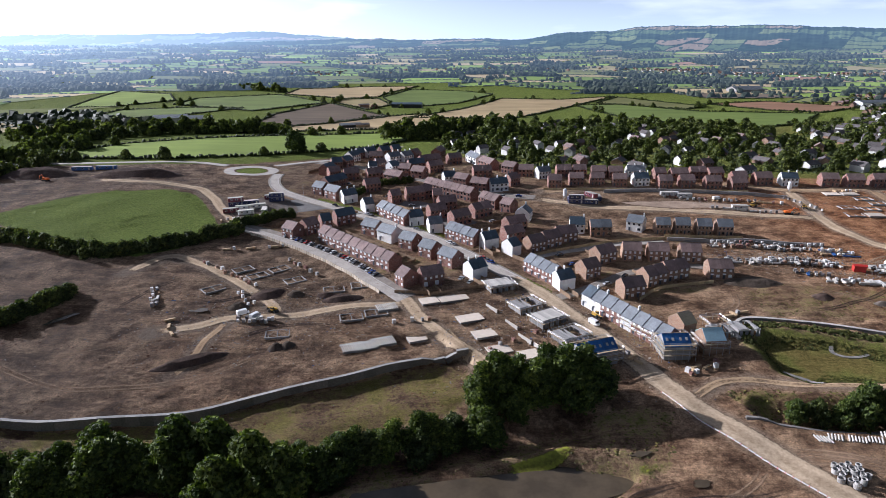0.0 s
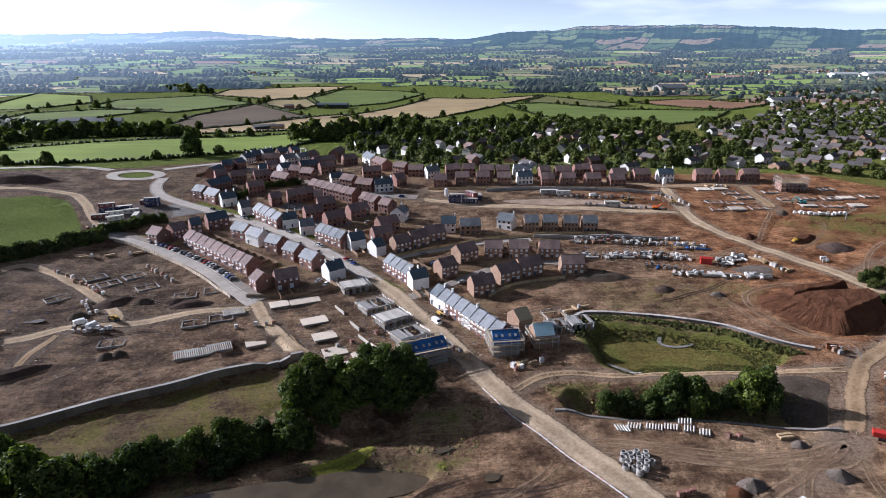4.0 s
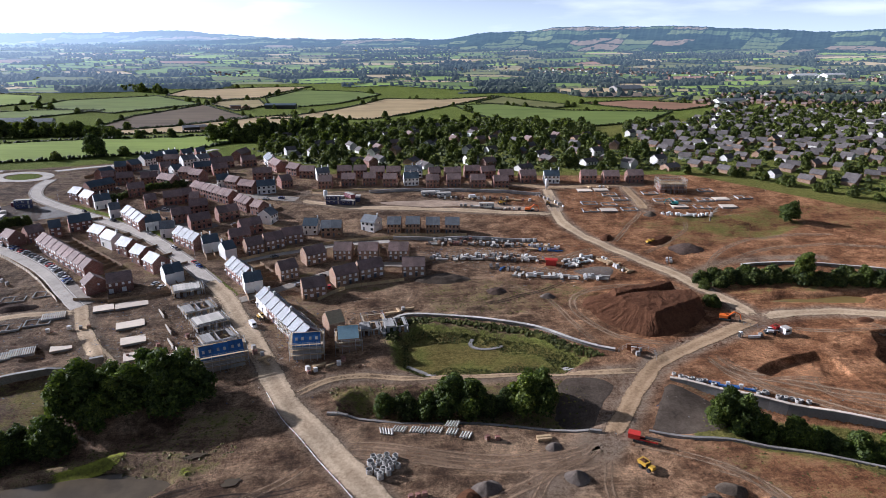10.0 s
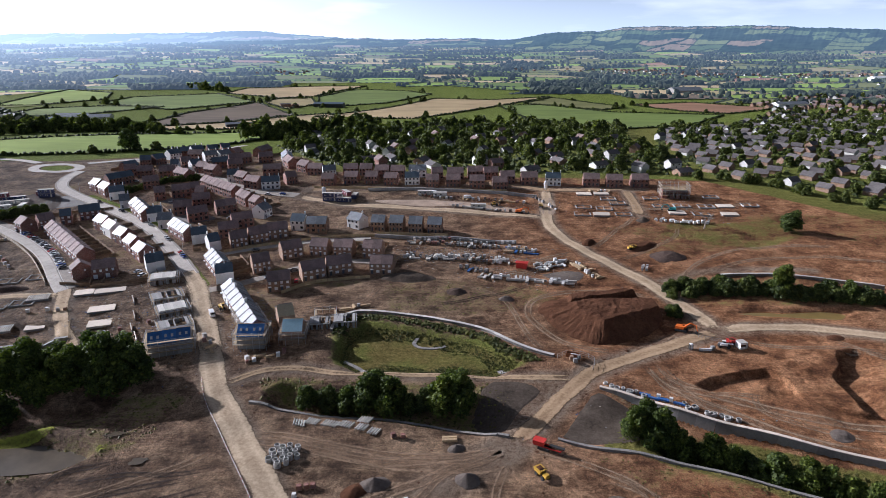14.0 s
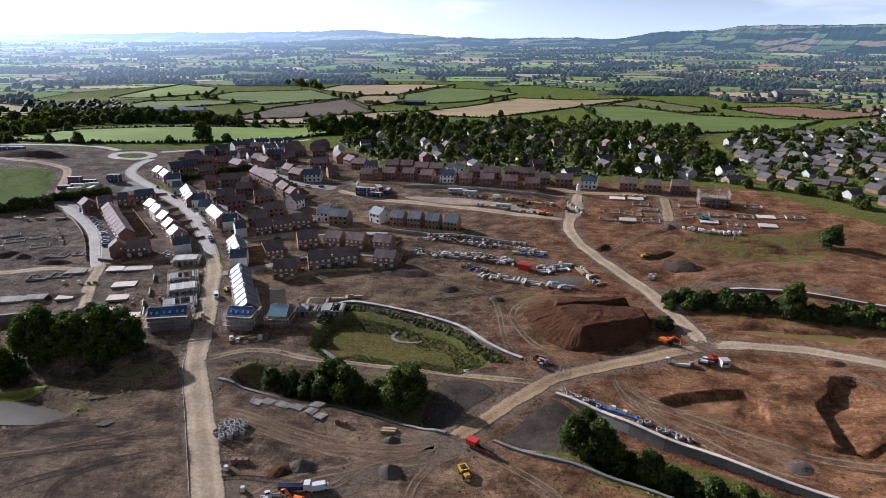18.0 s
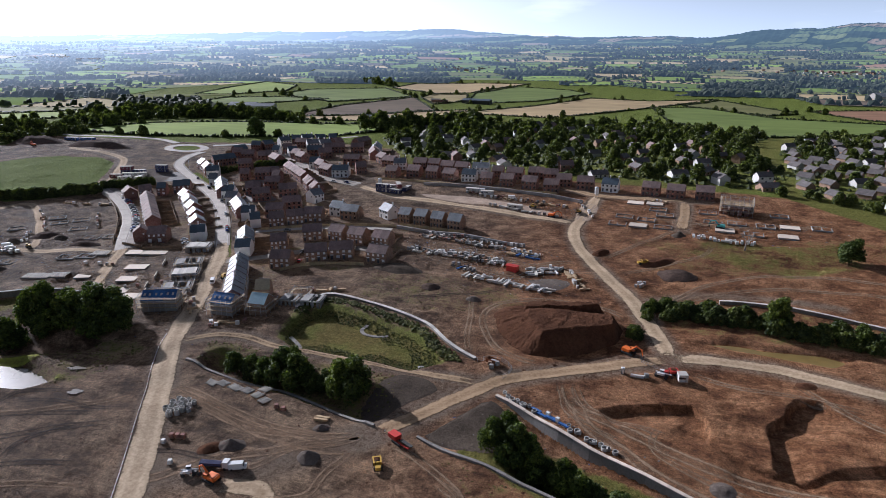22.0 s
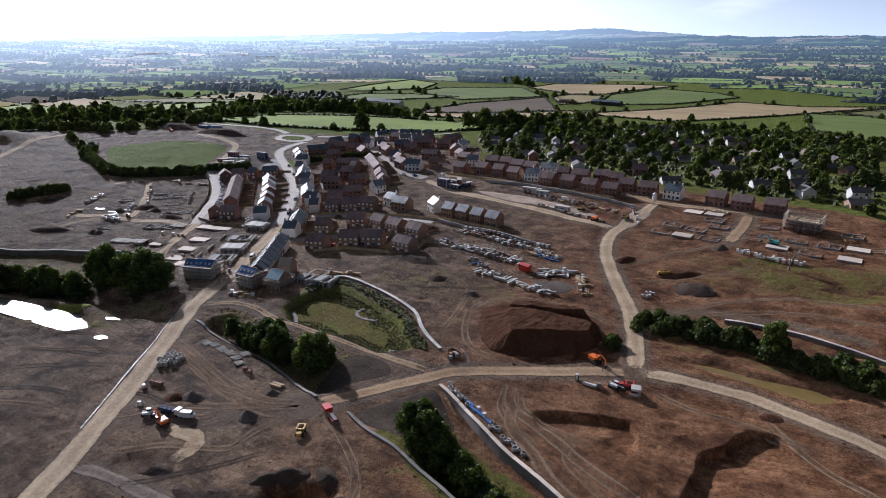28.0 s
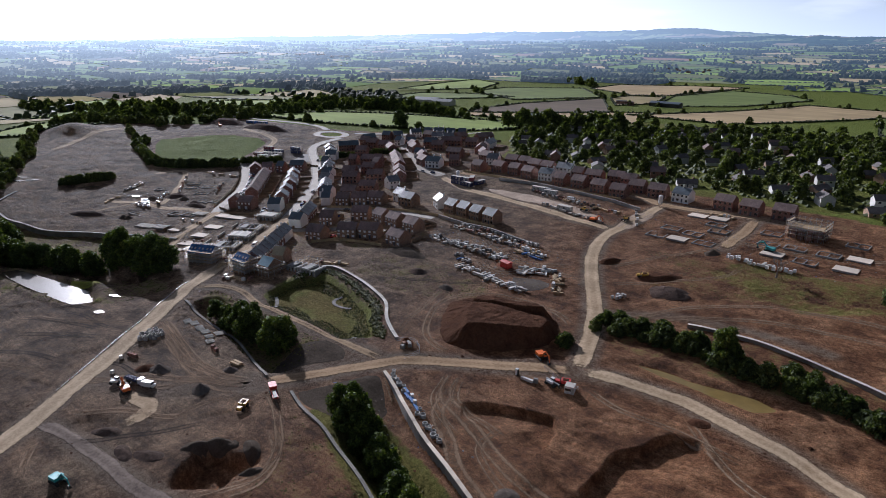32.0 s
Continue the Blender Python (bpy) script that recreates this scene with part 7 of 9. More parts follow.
for run in (HAUL, EAST_ROAD, RIDGE_ROAD, BASIN_ROAD, SOUTH_TRACK, WEST_TRACK, WEST_TRACK_2, WEST_TRACK_3, WORKS_ROAD):
    keep &= line_dist(q[:, 0], q[:, 1], run) > 3.5
keep &= lattice(q[:, 0], q[:, 1], 11, 21) + 0.5 * lattice(q[:, 0], q[:, 1], 4, 22) > -0.15
q = q[keep]
h = RNG.gamma(1.6, 0.06, len(q)) + 0.04
pts = np.c_[q, height(q[:, 0], q[:, 1]) - 0.05]
clumps("clods", pts, np.c_[h * 1.5, h * 1.5, h * 0.8], "spoil", "loose clods and stones on the bare earth", "clods", 9, 0)

# ---- the old village ----
def build_cottage(wall, roof, w, d, eave, rise, words):
    root = tagged(new("village_house"), words, "house", "village houses")
    bm = bmesh.new()
    prof = [(-d / 2, -2.0), (d / 2, -2.0), (d / 2, eave), (0, eave + rise - 0.1), (-d / 2, eave)]
    a = [bm.verts.new((-w / 2, y, z)) for y, z in prof]
    b = [bm.verts.new((w / 2, y, z)) for y, z in prof]
    bm.faces.new(a[::-1])
    bm.faces.new(b)
    for i in range(5):
        j = (i + 1) % 5
        bm.faces.new((a[i], a[j], b[j], b[i]))
    bmesh.ops.recalc_face_normals(bm, faces=bm.faces)
    part("wall", bm, M[wall], root)
    bm = bmesh.new()
    o, th, wr = 0.4, 0.18, w / 2 + 0.35
    s = rise / (d / 2)
    prof = [(-d / 2 - o, eave - s * o + th), (0, eave + rise + th), (d / 2 + o, eave - s * o + th), (d / 2 + o, eave - s * o), (0, eave + rise), (-d / 2 - o, eave - s * o)]
    a = [bm.verts.new((-wr, y, z)) for y, z in prof]
    b = [bm.verts.new((wr, y, z)) for y, z in prof]
    for i in range(6):
        j = (i + 1) % 6
        bm.faces.new((a[i], a[j], b[j], b[i]))
    for q in (a, b):
        bm.faces.new((q[0], q[1], q[4], q[5]))
        bm.faces.new((q[1], q[2], q[3], q[4]))
    bmesh.ops.recalc_face_normals(bm, faces=bm.faces)
    part("roof", bm, M[roof], root)
    bm = bmesh.new()
    box(bm, (w * 0.3, 0, eave + rise + 0.4), (0.7, 0.9, 1.6))
    part("chimney", bm, M["brick"], root)
    for x in (-w * 0.28, w * 0.26):
        add_window(root, x, -d / 2 - 0.03, eave - 1.2, 1.4, 1.2, -1, True)
    bm = bmesh.new()
    box(bm, (0, -d / 2 - 0.03, 1.0), (1.0, 0.1, 2.05))
    part("door", bm, M["door"], root)
    return root


COTTAGES = {
    "cot_white": lambda: build_cottage("oldrender", "oldroof", 10, 7.6, 4.6, 2.6, "white rendered village house with a grey tiled roof"),
    "cot_brick": lambda: build_cottage("brick", "rooftile", 9.5, 7.4, 4.8, 2.8, "red brick village house with a brown tiled roof"),
    "bung_white": lambda: build_cottage("oldrender", "oldroof", 12, 8.6, 2.3, 2.3, "white bungalow with a weathered grey roof"),
    "bung_tan": lambda: build_cottage("tanbrick", "oldroof", 12, 8.6, 2.3, 2.3, "buff brick bungalow with a grey-brown roof"),
}
def scatter(poly, nx_, ny_, jitter, rot):
    """Points on a turned, jittered grid inside a polygon."""
    p = np.array(poly)
    c = p.mean(0)
    r = np.hypot(*(p - c).T).max()
    ca, sa = math.cos(radians(rot)), math.sin(radians(rot))
    out = []
    for i in np.arange(-r, r, nx_):
        for j in np.arange(-r, r, ny_):
            x, y = c[0] + i * ca - j * sa + RNG.uniform(-jitter, jitter), c[1] + i * sa + j * ca + RNG.uniform(-jitter, jitter)
            if float(inside(np.array(x), np.array(y), poly)) > 4:
                out.append((x, y))
    return out


def free_of_houses(x, y, gap):
    return all((x - h[0]) ** 2 + (y - h[1]) ** 2 > gap * gap for h in HOUSE_LOG)


FAR_HOMES = []
for x, y in scatter(VILLAGE_WOOD, 20, 23, 5, 20):
    if free_of_houses(x, y, 14) and RNG.random() < (0.5 if y < 600 else 0.36):
        k = ("cot_white", "cot_white", "bung_tan", "cot_brick", "bung_white")[RNG.integers(5)]
        if y > 520:
            FAR_HOMES.append((x, y, RNG.choice((118, 24, 112, 28, 60)), k))
            HOUSE_LOG.append((x, y, 0, 12))
            continue
        place(k, COTTAGES[k], pose(x, y, at(x, y, 0.1), 0, 0, RNG.choice((118, 24, 112, 28, 60))))
        HOUSE_LOG.append((x, y, 0, 12))
for x, y in scatter(ESTATE, 17, 22, 4, 28):
    if free_of_houses(x, y, 12) and RNG.random() < (0.92 if y < 700 else 0.7):
        k = ("bung_white", "bung_tan", "bung_tan", "cot_white" if y > 560 else "bung_tan", "bung_tan")[RNG.integers(5)]
        if math.hypot(x, y - 100) > 470:
            FAR_HOMES.append((x, y, RNG.choice((-62, -34, -58, 28)), k))
            HOUSE_LOG.append((x, y, 0, 11))
            continue
        place(k, COTTAGES[k], pose(x, y, at(x, y, 0.1), 0, 0, RNG.choice((-62, -34, -40, 28))))
        HOUSE_LOG.append((x, y, 0, 11))
for x, y in scatter(VILLAGE_WOOD, 12, 12, 5, 33):
    if free_of_houses(x, y, 8.0) and RNG.random() < (0.64 if y < 540 else 0.74):
        k = ("mid_a", "mid_a", "mid_b", "mid_b", "mid_c")[RNG.integers(5)]
        tree(k, x, y, RNG.uniform(0.45, 1.1) * (1.1 if y > 560 else 0.85))
for x, y in scatter(ESTATE, 11.5, 11.5, 5, 51):
    if free_of_houses(x, y, 7.5) and RNG.random() < (0.5 if y < 520 else 0.6):
        tree(("mid_a", "mid_b")[RNG.integers(2)], x, y, RNG.uniform(0.35, 0.8) if y < 560 else RNG.uniform(0.5, 1.1))
belt([(330, 425), (365, 408), (400, 366), (430, 345), (480, 318)], 22, 4, 0.5, 0.8, ("mid_a", "mid_b"))

TOWN = [(600, 900), (690, 1170), (860, 1340), (1250, 1320), (1150, 1000), (800, 800)]
for x, y in scatter(TOWN, 22, 27, 5, 40):
    if RNG.random() < 0.75 and inside(np.array(x), np.array(y), ESTATE) < 0:
        FAR_HOMES.append((x, y, RNG.choice((40, 130, 35)), ("cot_brick", "cot_brick", "cot_white")[RNG.integers(3)]))
    if RNG.random() < 0.45:
        tree("mid_a", x + 10, y + 12, RNG.uniform(0.5, 1.1))
for cx, cy, sx, sy, n_ in ((830, 2360, 130, 50, 70), (1010, 2200, 110, 40, 60), (1370, 2110, 140, 45, 80), (1560, 1780, 120, 60, 60), (-380, 2300, 90, 50, 26), (300, 2500, 160, 50, 30)):
    for i in range(n_):
        FAR_HOMES.append((RNG.normal(cx, sx), RNG.normal(cy, sy), RNG.uniform(0, 180), ("cot_white", "cot_brick", "cot_brick", "bung_white")[RNG.integers(4)]))


def join_homes():
    """Homes beyond the first streets: walls and roofs in one mesh."""
    V, F, mi = [], [], []
    for x, y, a, k in FAR_HOMES:
        c, s = math.cos(radians(a)), math.sin(radians(a))
        z, b = at(x, y), len(V)
        hi = 4.8 if k.startswith("cot") else 2.7
        for px, py, pz in ((-4.4, -3.5, -1), (4.4, -3.5, -1), (4.4, 3.5, -1), (-4.4, 3.5, -1), (-4.4, -3.5, hi), (4.4, -3.5, hi), (4.4, 3.5, hi), (-4.4, 3.5, hi), (-4.4, 0, hi + 2.4), (4.4, 0, hi + 2.4),
                           (-4.8, -4.0, hi - 0.3), (4.8, -4.0, hi - 0.3), (4.8, 0, hi + 2.6), (-4.8, 0, hi + 2.6), (4.8, 4.0, hi - 0.3), (-4.8, 4.0, hi - 0.3)):
            V.append((x + px * c - py * s, y + px * s + py * c, z + pz))
        w = 1 if "brick" in k or "tan" in k else 0
        for f in ((0, 1, 5, 4), (2, 3, 7, 6), (1, 2, 6, 9, 5), (3, 0, 4, 8, 7)):
            F.append(tuple(b + q for q in f))
            mi.append(w)
        for f in ((10, 11, 12, 13), (13, 12, 14, 15)):
            F.append(tuple(b + q for q in f))
            mi.append(3 if k == "cot_brick" else 2)
    ob = mesh_ob("far_homes", V, F, [M["oldrender"], M["tanbrick"], M["oldroof"], M["rooftile"]], mat_index=mi)
    tagged(ob, "white and brick homes of the far streets", "houses", kind="stuff")


join_homes()
join_mass()
# garden hedges and shrubs between the village plots
q = np.concatenate([RNG.uniform((-10, 430), (370, 860), (5200, 2)), RNG.uniform((330, 320), (900, 900), (6500, 2))])
keep = np.maximum(inside(q[:, 0], q[:, 1], VILLAGE_WOOD), inside(q[:, 0], q[:, 1], ESTATE)) > 2
homes = np.array([h[:2] for h in HOUSE_LOG])
keep &= np.array([np.min(np.abs(homes[:, 0] - x) + np.abs(homes[:, 1] - y)) > 7.5 for x, y in q])
q = q[keep]
h = RNG.uniform(0.7, 2.0, len(q))
clumps("garden_hedges", np.c_[q, height(q[:, 0], q[:, 1]) + 0.3], np.c_[h * 1.5, h * 1.5, h], "darkleaf", "dark garden hedges and shrubs between village plots", "hedges", 12, 0)

# ---- the building site: plots, shells, scaffolds ----
def thing(nm, lab, cat, group=""):
    return tagged(new(nm), lab, cat, group)


def bpart(nm, root, mat, boxes, lab=""):
    """A part out of boxes: (x, y, z, sx, sy, sz[, turn[, taper]])."""
    bm = bmesh.new()
    for b in boxes:
        box(bm, b[:3], b[3:6], b[6] if len(b) > 6 else 0, 0, b[7] if len(b) > 7 else 1.0)
    return part(nm, bm, M[mat], root, lab)


def tpart(nm, root, mat, tubes, n=8, hollow=0.0, lab=""):
    """A part out of round bars: (a, b, radius[, end radius])."""
    bm = bmesh.new()
    for t in tubes:
        tube(bm, t[0], t[1], t[2], t[3] if len(t) > 3 else None, n, 0, True, hollow)
    return part(nm, bm, M[mat], root, lab)


def build_scaffold(L, D, lifts):
    """Tube and board scaffold round a plot."""
    root = thing("scaffold", "galvanised tube scaffold with timber boards round an unfinished house", "scaffold", "scaffolds")
    H = lifts * 2.0 + 1.1
    xs = np.linspace(-L / 2, L / 2, max(3, int(L / 2.4) + 1))
    ys = np.linspace(-D / 2, D / 2, max(3, int(D / 2.8) + 1))
    spots = [(x, s * D / 2) for x in xs for s in (-1, 1)] + [(s * L / 2, y) for y in ys[1:-1] for s in (-1, 1)]
    for x, y in spots:
        tpart("standard", root, "steel", [((x, y, -0.4), (x, y, H), 0.075)], 5)
    for k in range(1, lifts + 1):
        z = k * 2.0
        for s in (-1, 1):
            bpart("deck", root, "board", [(0, s * (D / 2 - 0.45), z, L, 0.9, 0.08)])
            bpart("deck", root, "board", [(s * (L / 2 - 0.45), 0, z, 0.9, D - 1.9, 0.08)])
            for dz in (0.5, 1.0):
                tpart("guard_rail", root, "steel", [((-L / 2, s * D / 2, z + dz), (L / 2, s * D / 2, z + dz), 0.06)], 5)
                tpart("guard_rail", root, "steel", [((s * L / 2, -D / 2, z + dz), (s * L / 2, D / 2, z + dz), 0.06)], 5)
    return root


def scaffold(x, y, ang, L, D, lifts):
    place(("scaffold", L, D, lifts), lambda: build_scaffold(L, D, lifts), pose(x, y, at(x, y), 0, 0, ang))


def unit_house(style, x, y, ang, w, lite=False):
    place(("house", style, 5.4, lite), lambda: build_house(style, 5.4, False, lite), pose(x, y, pad_level(x, y, ang, w), 0, 0, ang) @ Matrix.Diagonal((w / 5.4, 1, 1, 1)))


# the terrace along the haul road: finished at the top, still in scaffold at the bottom
for i, style in enumerate(("whiteblue", "whiteslate", "brickslate", "brickslate", "whiteslate", "brickslate", "brickslate", "brickslate")):
    o = (i - 3.5) * 5.6
    x, y = 73.5 + math.cos(radians(-59)) * o, 232.3 + math.sin(radians(-59)) * o
    unit_house(style, x, y, -59, 5.55)
    if i >= 4:
        scaffold(x, y, -59, 5.6, 10.6, 2)
for i in range(3):
    o = (i - 1) * 5.0
    unit_house("tarp", 53.9 + math.cos(radians(19)) * o, 205.5 + math.sin(radians(19)) * o, 19, 5.0)
scaffold(53.9, 205.5, 19, 17.5, 11.2, 3)
for i in range(2):
    o = (i - 0.5) * 5.0
    unit_house("tarp", 84 + math.cos(radians(3)) * o, 209.8 + math.sin(radians(3)) * o, 3, 5.0)
scaffold(84, 209.8, 3, 12.4, 11.2, 3)
unit_house("membrane", 98.9, 213.7, 5, 7.6)
scaffold(98.9, 213.7, 5, 10.0, 11.0, 2)
unit_house("shell", 92.6, 225.5, 24, 6.4)
scaffold(108, 231, 10, 9.0, 8.6, 1)


def build_shell(L, D, H, wall="block"):
    """Block walls up to the first floor, with door and window gaps and pale floor planks."""
    root = thing("house_shell", "brick walls of a tall house shell inside scaffold" if wall == "brick" else "grey block walls of a house shell with pale floor planks", "house shell", "house shells")
    for s in (-1, 1):
        for k in range(4):
            x = -L / 2 + L * (k + 0.5) / 4
            bpart("wall_pier", root, wall, [(x, s * D / 2, H / 2 - 0.4, L / 4 - 1.2, 0.3, H + 0.8)])
        bpart("lintel", root, "concrete", [(0, s * D / 2, H - 0.2, L, 0.32, 0.4)])
        bpart("gable_wall", root, wall, [(s * L / 2, 0, H / 2 - 0.4, 0.3, D, H + 0.8)])
    bpart("party_wall", root, "block", [(0, 0, H / 2, 0.25, D - 0.7, H)])
    for k in range(int(L / 1.2)):
        if H < 2.6 and L / 1.2 * 0.3 < k < L / 1.2 * 0.75:
            continue  # bays still open to the rooms below
        bpart("floor_plank", root, "timber" if wall == "brick" else "concrete" if H > 2.6 else "block", [(-L / 2 + 0.75 + k * 1.2, 0, H + 0.1, 1.14, D - 0.4, 0.18)])
    return root


for x, y, h, sc in ((25, 267, 2.8, 1), (34.5, 247.5, 2.4, 1), (42, 235.5, 2.9, 1), (48.5, 222, 2.4, 1)):
    z = at(x, y)
    place(("shell", h), lambda: build_shell(11.5, 8.6, h), pose(x, y, z, 0, 0, 20 if y > 260 else 31))
    scaffold(x, y, 20 if y > 260 else 31, 13.5, 10.4, 1)
for x, y, a, w_, d_ in ((107, 224, 8, 8, 7), (117, 226, 8, 9, 8)):
    place(("shell", w_), lambda: build_shell(w_, d_, 2.5), pose(x, y, at(x, y), 0, 0, a))


def build_slab(L, D, kind):
    if kind == "cast":
        root = thing("floor_slab", "new pale concrete floor slab on a block plinth", "floor slab", "floor slabs")
        bpart("slab", root, "newslab", [(0, 0, 0.42, L, D, 0.2)])
        bpart("plinth", root, "block", [(0, 0, 0.0, L - 0.1, D - 0.1, 0.9)])
    elif kind == "beams":
        root = thing("floor_slab", "open beam floor of grey concrete joists on block footings", "floor slab", "floor slabs")
        bpart("footing", root, "block", [(0, -D / 2, 0.1, L, 0.35, 0.9), ])
        bpart("footing", root, "block", [(0, D / 2, 0.1, L, 0.35, 0.9)])
        for k in range(int(L / 0.75)):
            bpart("joist", root, "concrete", [(-L / 2 + 0.4 + k * 0.75, 0, 0.62, 0.36, D + 0.2, 0.2)])
    else:
        root = thing("footing_walls", "low grey block footings round a dark earth plot", "footings", "footings")
        for s in (-1, 1):
            bpart("footing", root, "block", [(0, s * D / 2, -0.05, L, 0.35, 0.8)])
            bpart("footing", root, "block", [(s * (L / 2 - 0.17), 0, -0.05, 0.35, D - 0.35, 0.8)])
        bpart("footing", root, "block", [(0, 0, -0.08, 0.3, D - 0.35, 0.7)])
    return root


def slab(x, y, ang, L, D, kind):
    place(("slab", L, D, kind), lambda: build_slab(L, D, kind), pose(x, y, at(x, y, 0.1), 0, 0, ang))


for x, y, L in ((-6.5, 254.5, 8), (4, 257.5, 13), (10.5, 237.5, 10.5), (15.7, 225.5, 9), (20.6, 214.5, 9), (25, 203, 9.5), (31.5, 210.5, 8), (-10.9, 225, 7.5)):
    slab(x, y, 20, L, 6.6, "cast")
for x, y in ((-24.6, 249.5), (-34.6, 216.8), (-23.5, 221.6), (-30, 217.5)):
    slab(x, y, 20, 9, 6.2, "beams")
for x, y, a in ((-38.4, 240.6, 14), (-28.5, 244.3, 14), (-50, 268, 14), (-38, 271.6, 14), (-97, 288, 40), (-88, 281, 40), (-70, 278, 35), (-66, 228, 10), (-104, 266, 40), (-80, 290, 40)):
    slab(x, y, a, 9.5, 6.4, "open")
for x, y, k in ((245, 392, "cast"), (256, 392, "cast"), (258, 381, "open"), (262, 373, "open"), (237, 354, "open"), (248, 353, "cast"), (261, 353, "open"), (287, 367, "open"), (299, 366, "open"), (313, 364, "open"), (325, 366, "cast"), (340, 366, "open"), (240, 366, "open"), (252, 364, "open"), (292, 353, "cast"), (306, 352, "open"), (322, 351, "cast"), (285, 382, "open"), (322, 382, "open")):
    slab(x, y, -4, 9.5, 7.0, k)
place(("shell", "tall"), lambda: build_shell(15, 9, 5.4, "brick"), pose(300, 385, at(300, 385), 0, 0, -6))
scaffold(300, 385, -6, 17.5, 11.4, 4)
for x, y in ((20, 246), (27, 232), (31, 221), (36, 214)):
    bm_root = thing("garden_wall", "low tan block wall between new plots", "wall", "plot walls")
    bpart("wall_face", bm_root, "concrete", [(0, 0, 0.5, 8, 0.3, 1.6)])
    bpart("coping", bm_root, "newslab", [(0, 0, 1.35, 8.1, 0.42, 0.1)])
    bm_root.matrix_basis = pose(x, y, at(x, y), 0, 0, -59)


# ---- heaps ----
def heap(nm, cx, cy, rx, ry, h, flat, mat, lab, rot=0.0, rough=0.12, shift=(0.0, 0.0), gully=0.0):
    """A tipped heap: rings from the foot to a flattened top, with gullies down its sides."""
    n, rings, vs, fs = 56, 16, [], []
    ca, sa = math.cos(radians(rot)), math.sin(radians(rot))
    for r in range(rings):
        k = 1.06 * (1 - r / rings)
        for i in range(n):
            a = 2 * math.pi * i / n
            wob = 1 + 0.12 * noise.noise(Vector((math.cos(a) * 1.3, math.sin(a) * 1.3, cx * 0.1))) + 0.03 * noise.noise(Vector((math.cos(a) * 9, math.sin(a) * 9, cx)))
            px, py = math.cos(a) * rx * k * wob, math.sin(a) * ry * k * wob
            x, y = cx + px * ca - py * sa, cy + px * sa + py * ca
            x, y = x + shift[0] * min(1, (1.06 - k)), y + shift[1] * min(1, (1.06 - k))
            up = h * float(np.clip((1 - k) / (1 - flat), 0, 1))
            up -= gully * max(0.0, noise.noise(Vector((a * 7, 0.5, cx))) + 0.4 * noise.noise(Vector((a * 19, 1.5, cx)))) * math.sin(math.pi * min(1, max(0, (1 - k) / (1 - flat))))
            up += rough * h * (noise.noise(Vector((x * 0.25, y * 0.25, 1.0))) + 0.5 * noise.noise(Vector((x * 0.8, y * 0.8, 4.0)))) * min(1, (1.06 - k) * 4)
            vs.append((x, y, at(x, y) + up - (0.4 if r == 0 else 0)))
    vs.append((cx + shift[0], cy + shift[1], at(cx + shift[0], cy + shift[1]) + h))
    for r in range(rings - 1):
        for i in range(n):
            j = (i + 1) % n
            fs.append((r * n + i, r * n + j, (r + 1) * n + j, (r + 1) * n + i))
    for i in range(n):
        fs.append(((rings - 1) * n + i, (rings - 1) * n + (i + 1) % n, rings * n))
    ob = mesh_ob(nm, vs, fs, M[mat], smooth=True)
    return tagged(ob, lab, "mound", "mounds of earth")


def tipped(x, y, foot, top, h):
    """Height of a bank between its foot line and its top edge."""
    f, t = inside(x, y, foot), inside(x, y, top)
    return np.where(f <= 0, 0, np.where(t >= 0, h, h * np.clip(f, 0, None) / (np.clip(f, 0, None) + np.clip(-t, 1e-6, None))))


HEAP_FOOT = [(222.8, 207.5), (230, 210.8), (236, 213.8), (245.5, 223.5), (247.5, 234), (242, 243.5), (228, 247), (213, 246.5), (200, 243.5), (195.5, 234), (199.5, 224.5), (206.5, 214), (214, 207.5)]
HEAP_TOP = [(219.5, 215), (226, 218.2), (232, 221), (240, 225.2), (244, 228), (243, 234), (230, 234), (219, 233), (211, 232), (211.5, 226), (215.5, 220)]
RIDGE_FOOT = [(207, 230), (219.5, 233), (229, 234.8), (240, 238.8), (240, 244), (224, 245), (206, 243)]
RIDGE_TOP = [(209.5, 232), (215, 233.6), (219.5, 235), (229, 237), (237, 240.5), (234, 241.5), (222, 240), (210, 237)]
hx, hy = np.meshgrid(np.arange(190, 252, 0.6), np.arange(203, 251, 0.6))
hh = np.maximum(tipped(hx, hy, HEAP_FOOT, HEAP_TOP, 6.3), tipped(hx, hy, RIDGE_FOOT, RIDGE_TOP, 6.95) * (tipped(hx, hy, RIDGE_FOOT, RIDGE_TOP, 1.0) > 0))
ang = np.arctan2(hy - 226, hx - 220)
side = np.clip(hh / 6.3, 0, 1)
side = 4 * side * (1 - side)
hh = hh + (hh > 0.05) * (0.32 * side * lattice(ang * 34 + 60, hh * 0.12, 1, 31) + 0.3 * lattice(hx, hy, 3.4, 32) * np.clip(hh, 0, 1) + 0.2 * lattice(hx, hy, 1.3, 33) + 0.45 * lattice(hx, hy, 7.5, 34) * np.clip(hh / 3, 0, 1))
hz = np.array([at(x, y) for x, y in zip(hx.ravel(), hy.ravel())]).reshape(hx.shape)
hz = np.where(hh > 0.05, hz + hh, hz - 0.35)
hn = hx.shape[1]
hid = np.arange(hx.size).reshape(hx.shape)
hq = np.stack([hid[:-1, :-1], hid[:-1, 1:], hid[1:, 1:], hid[1:, :-1]], -1).reshape(-1, 4)
hq = hq[(hh.ravel()[hq] > 0.05).any(1)]
used, hq = np.unique(hq, return_inverse=True)
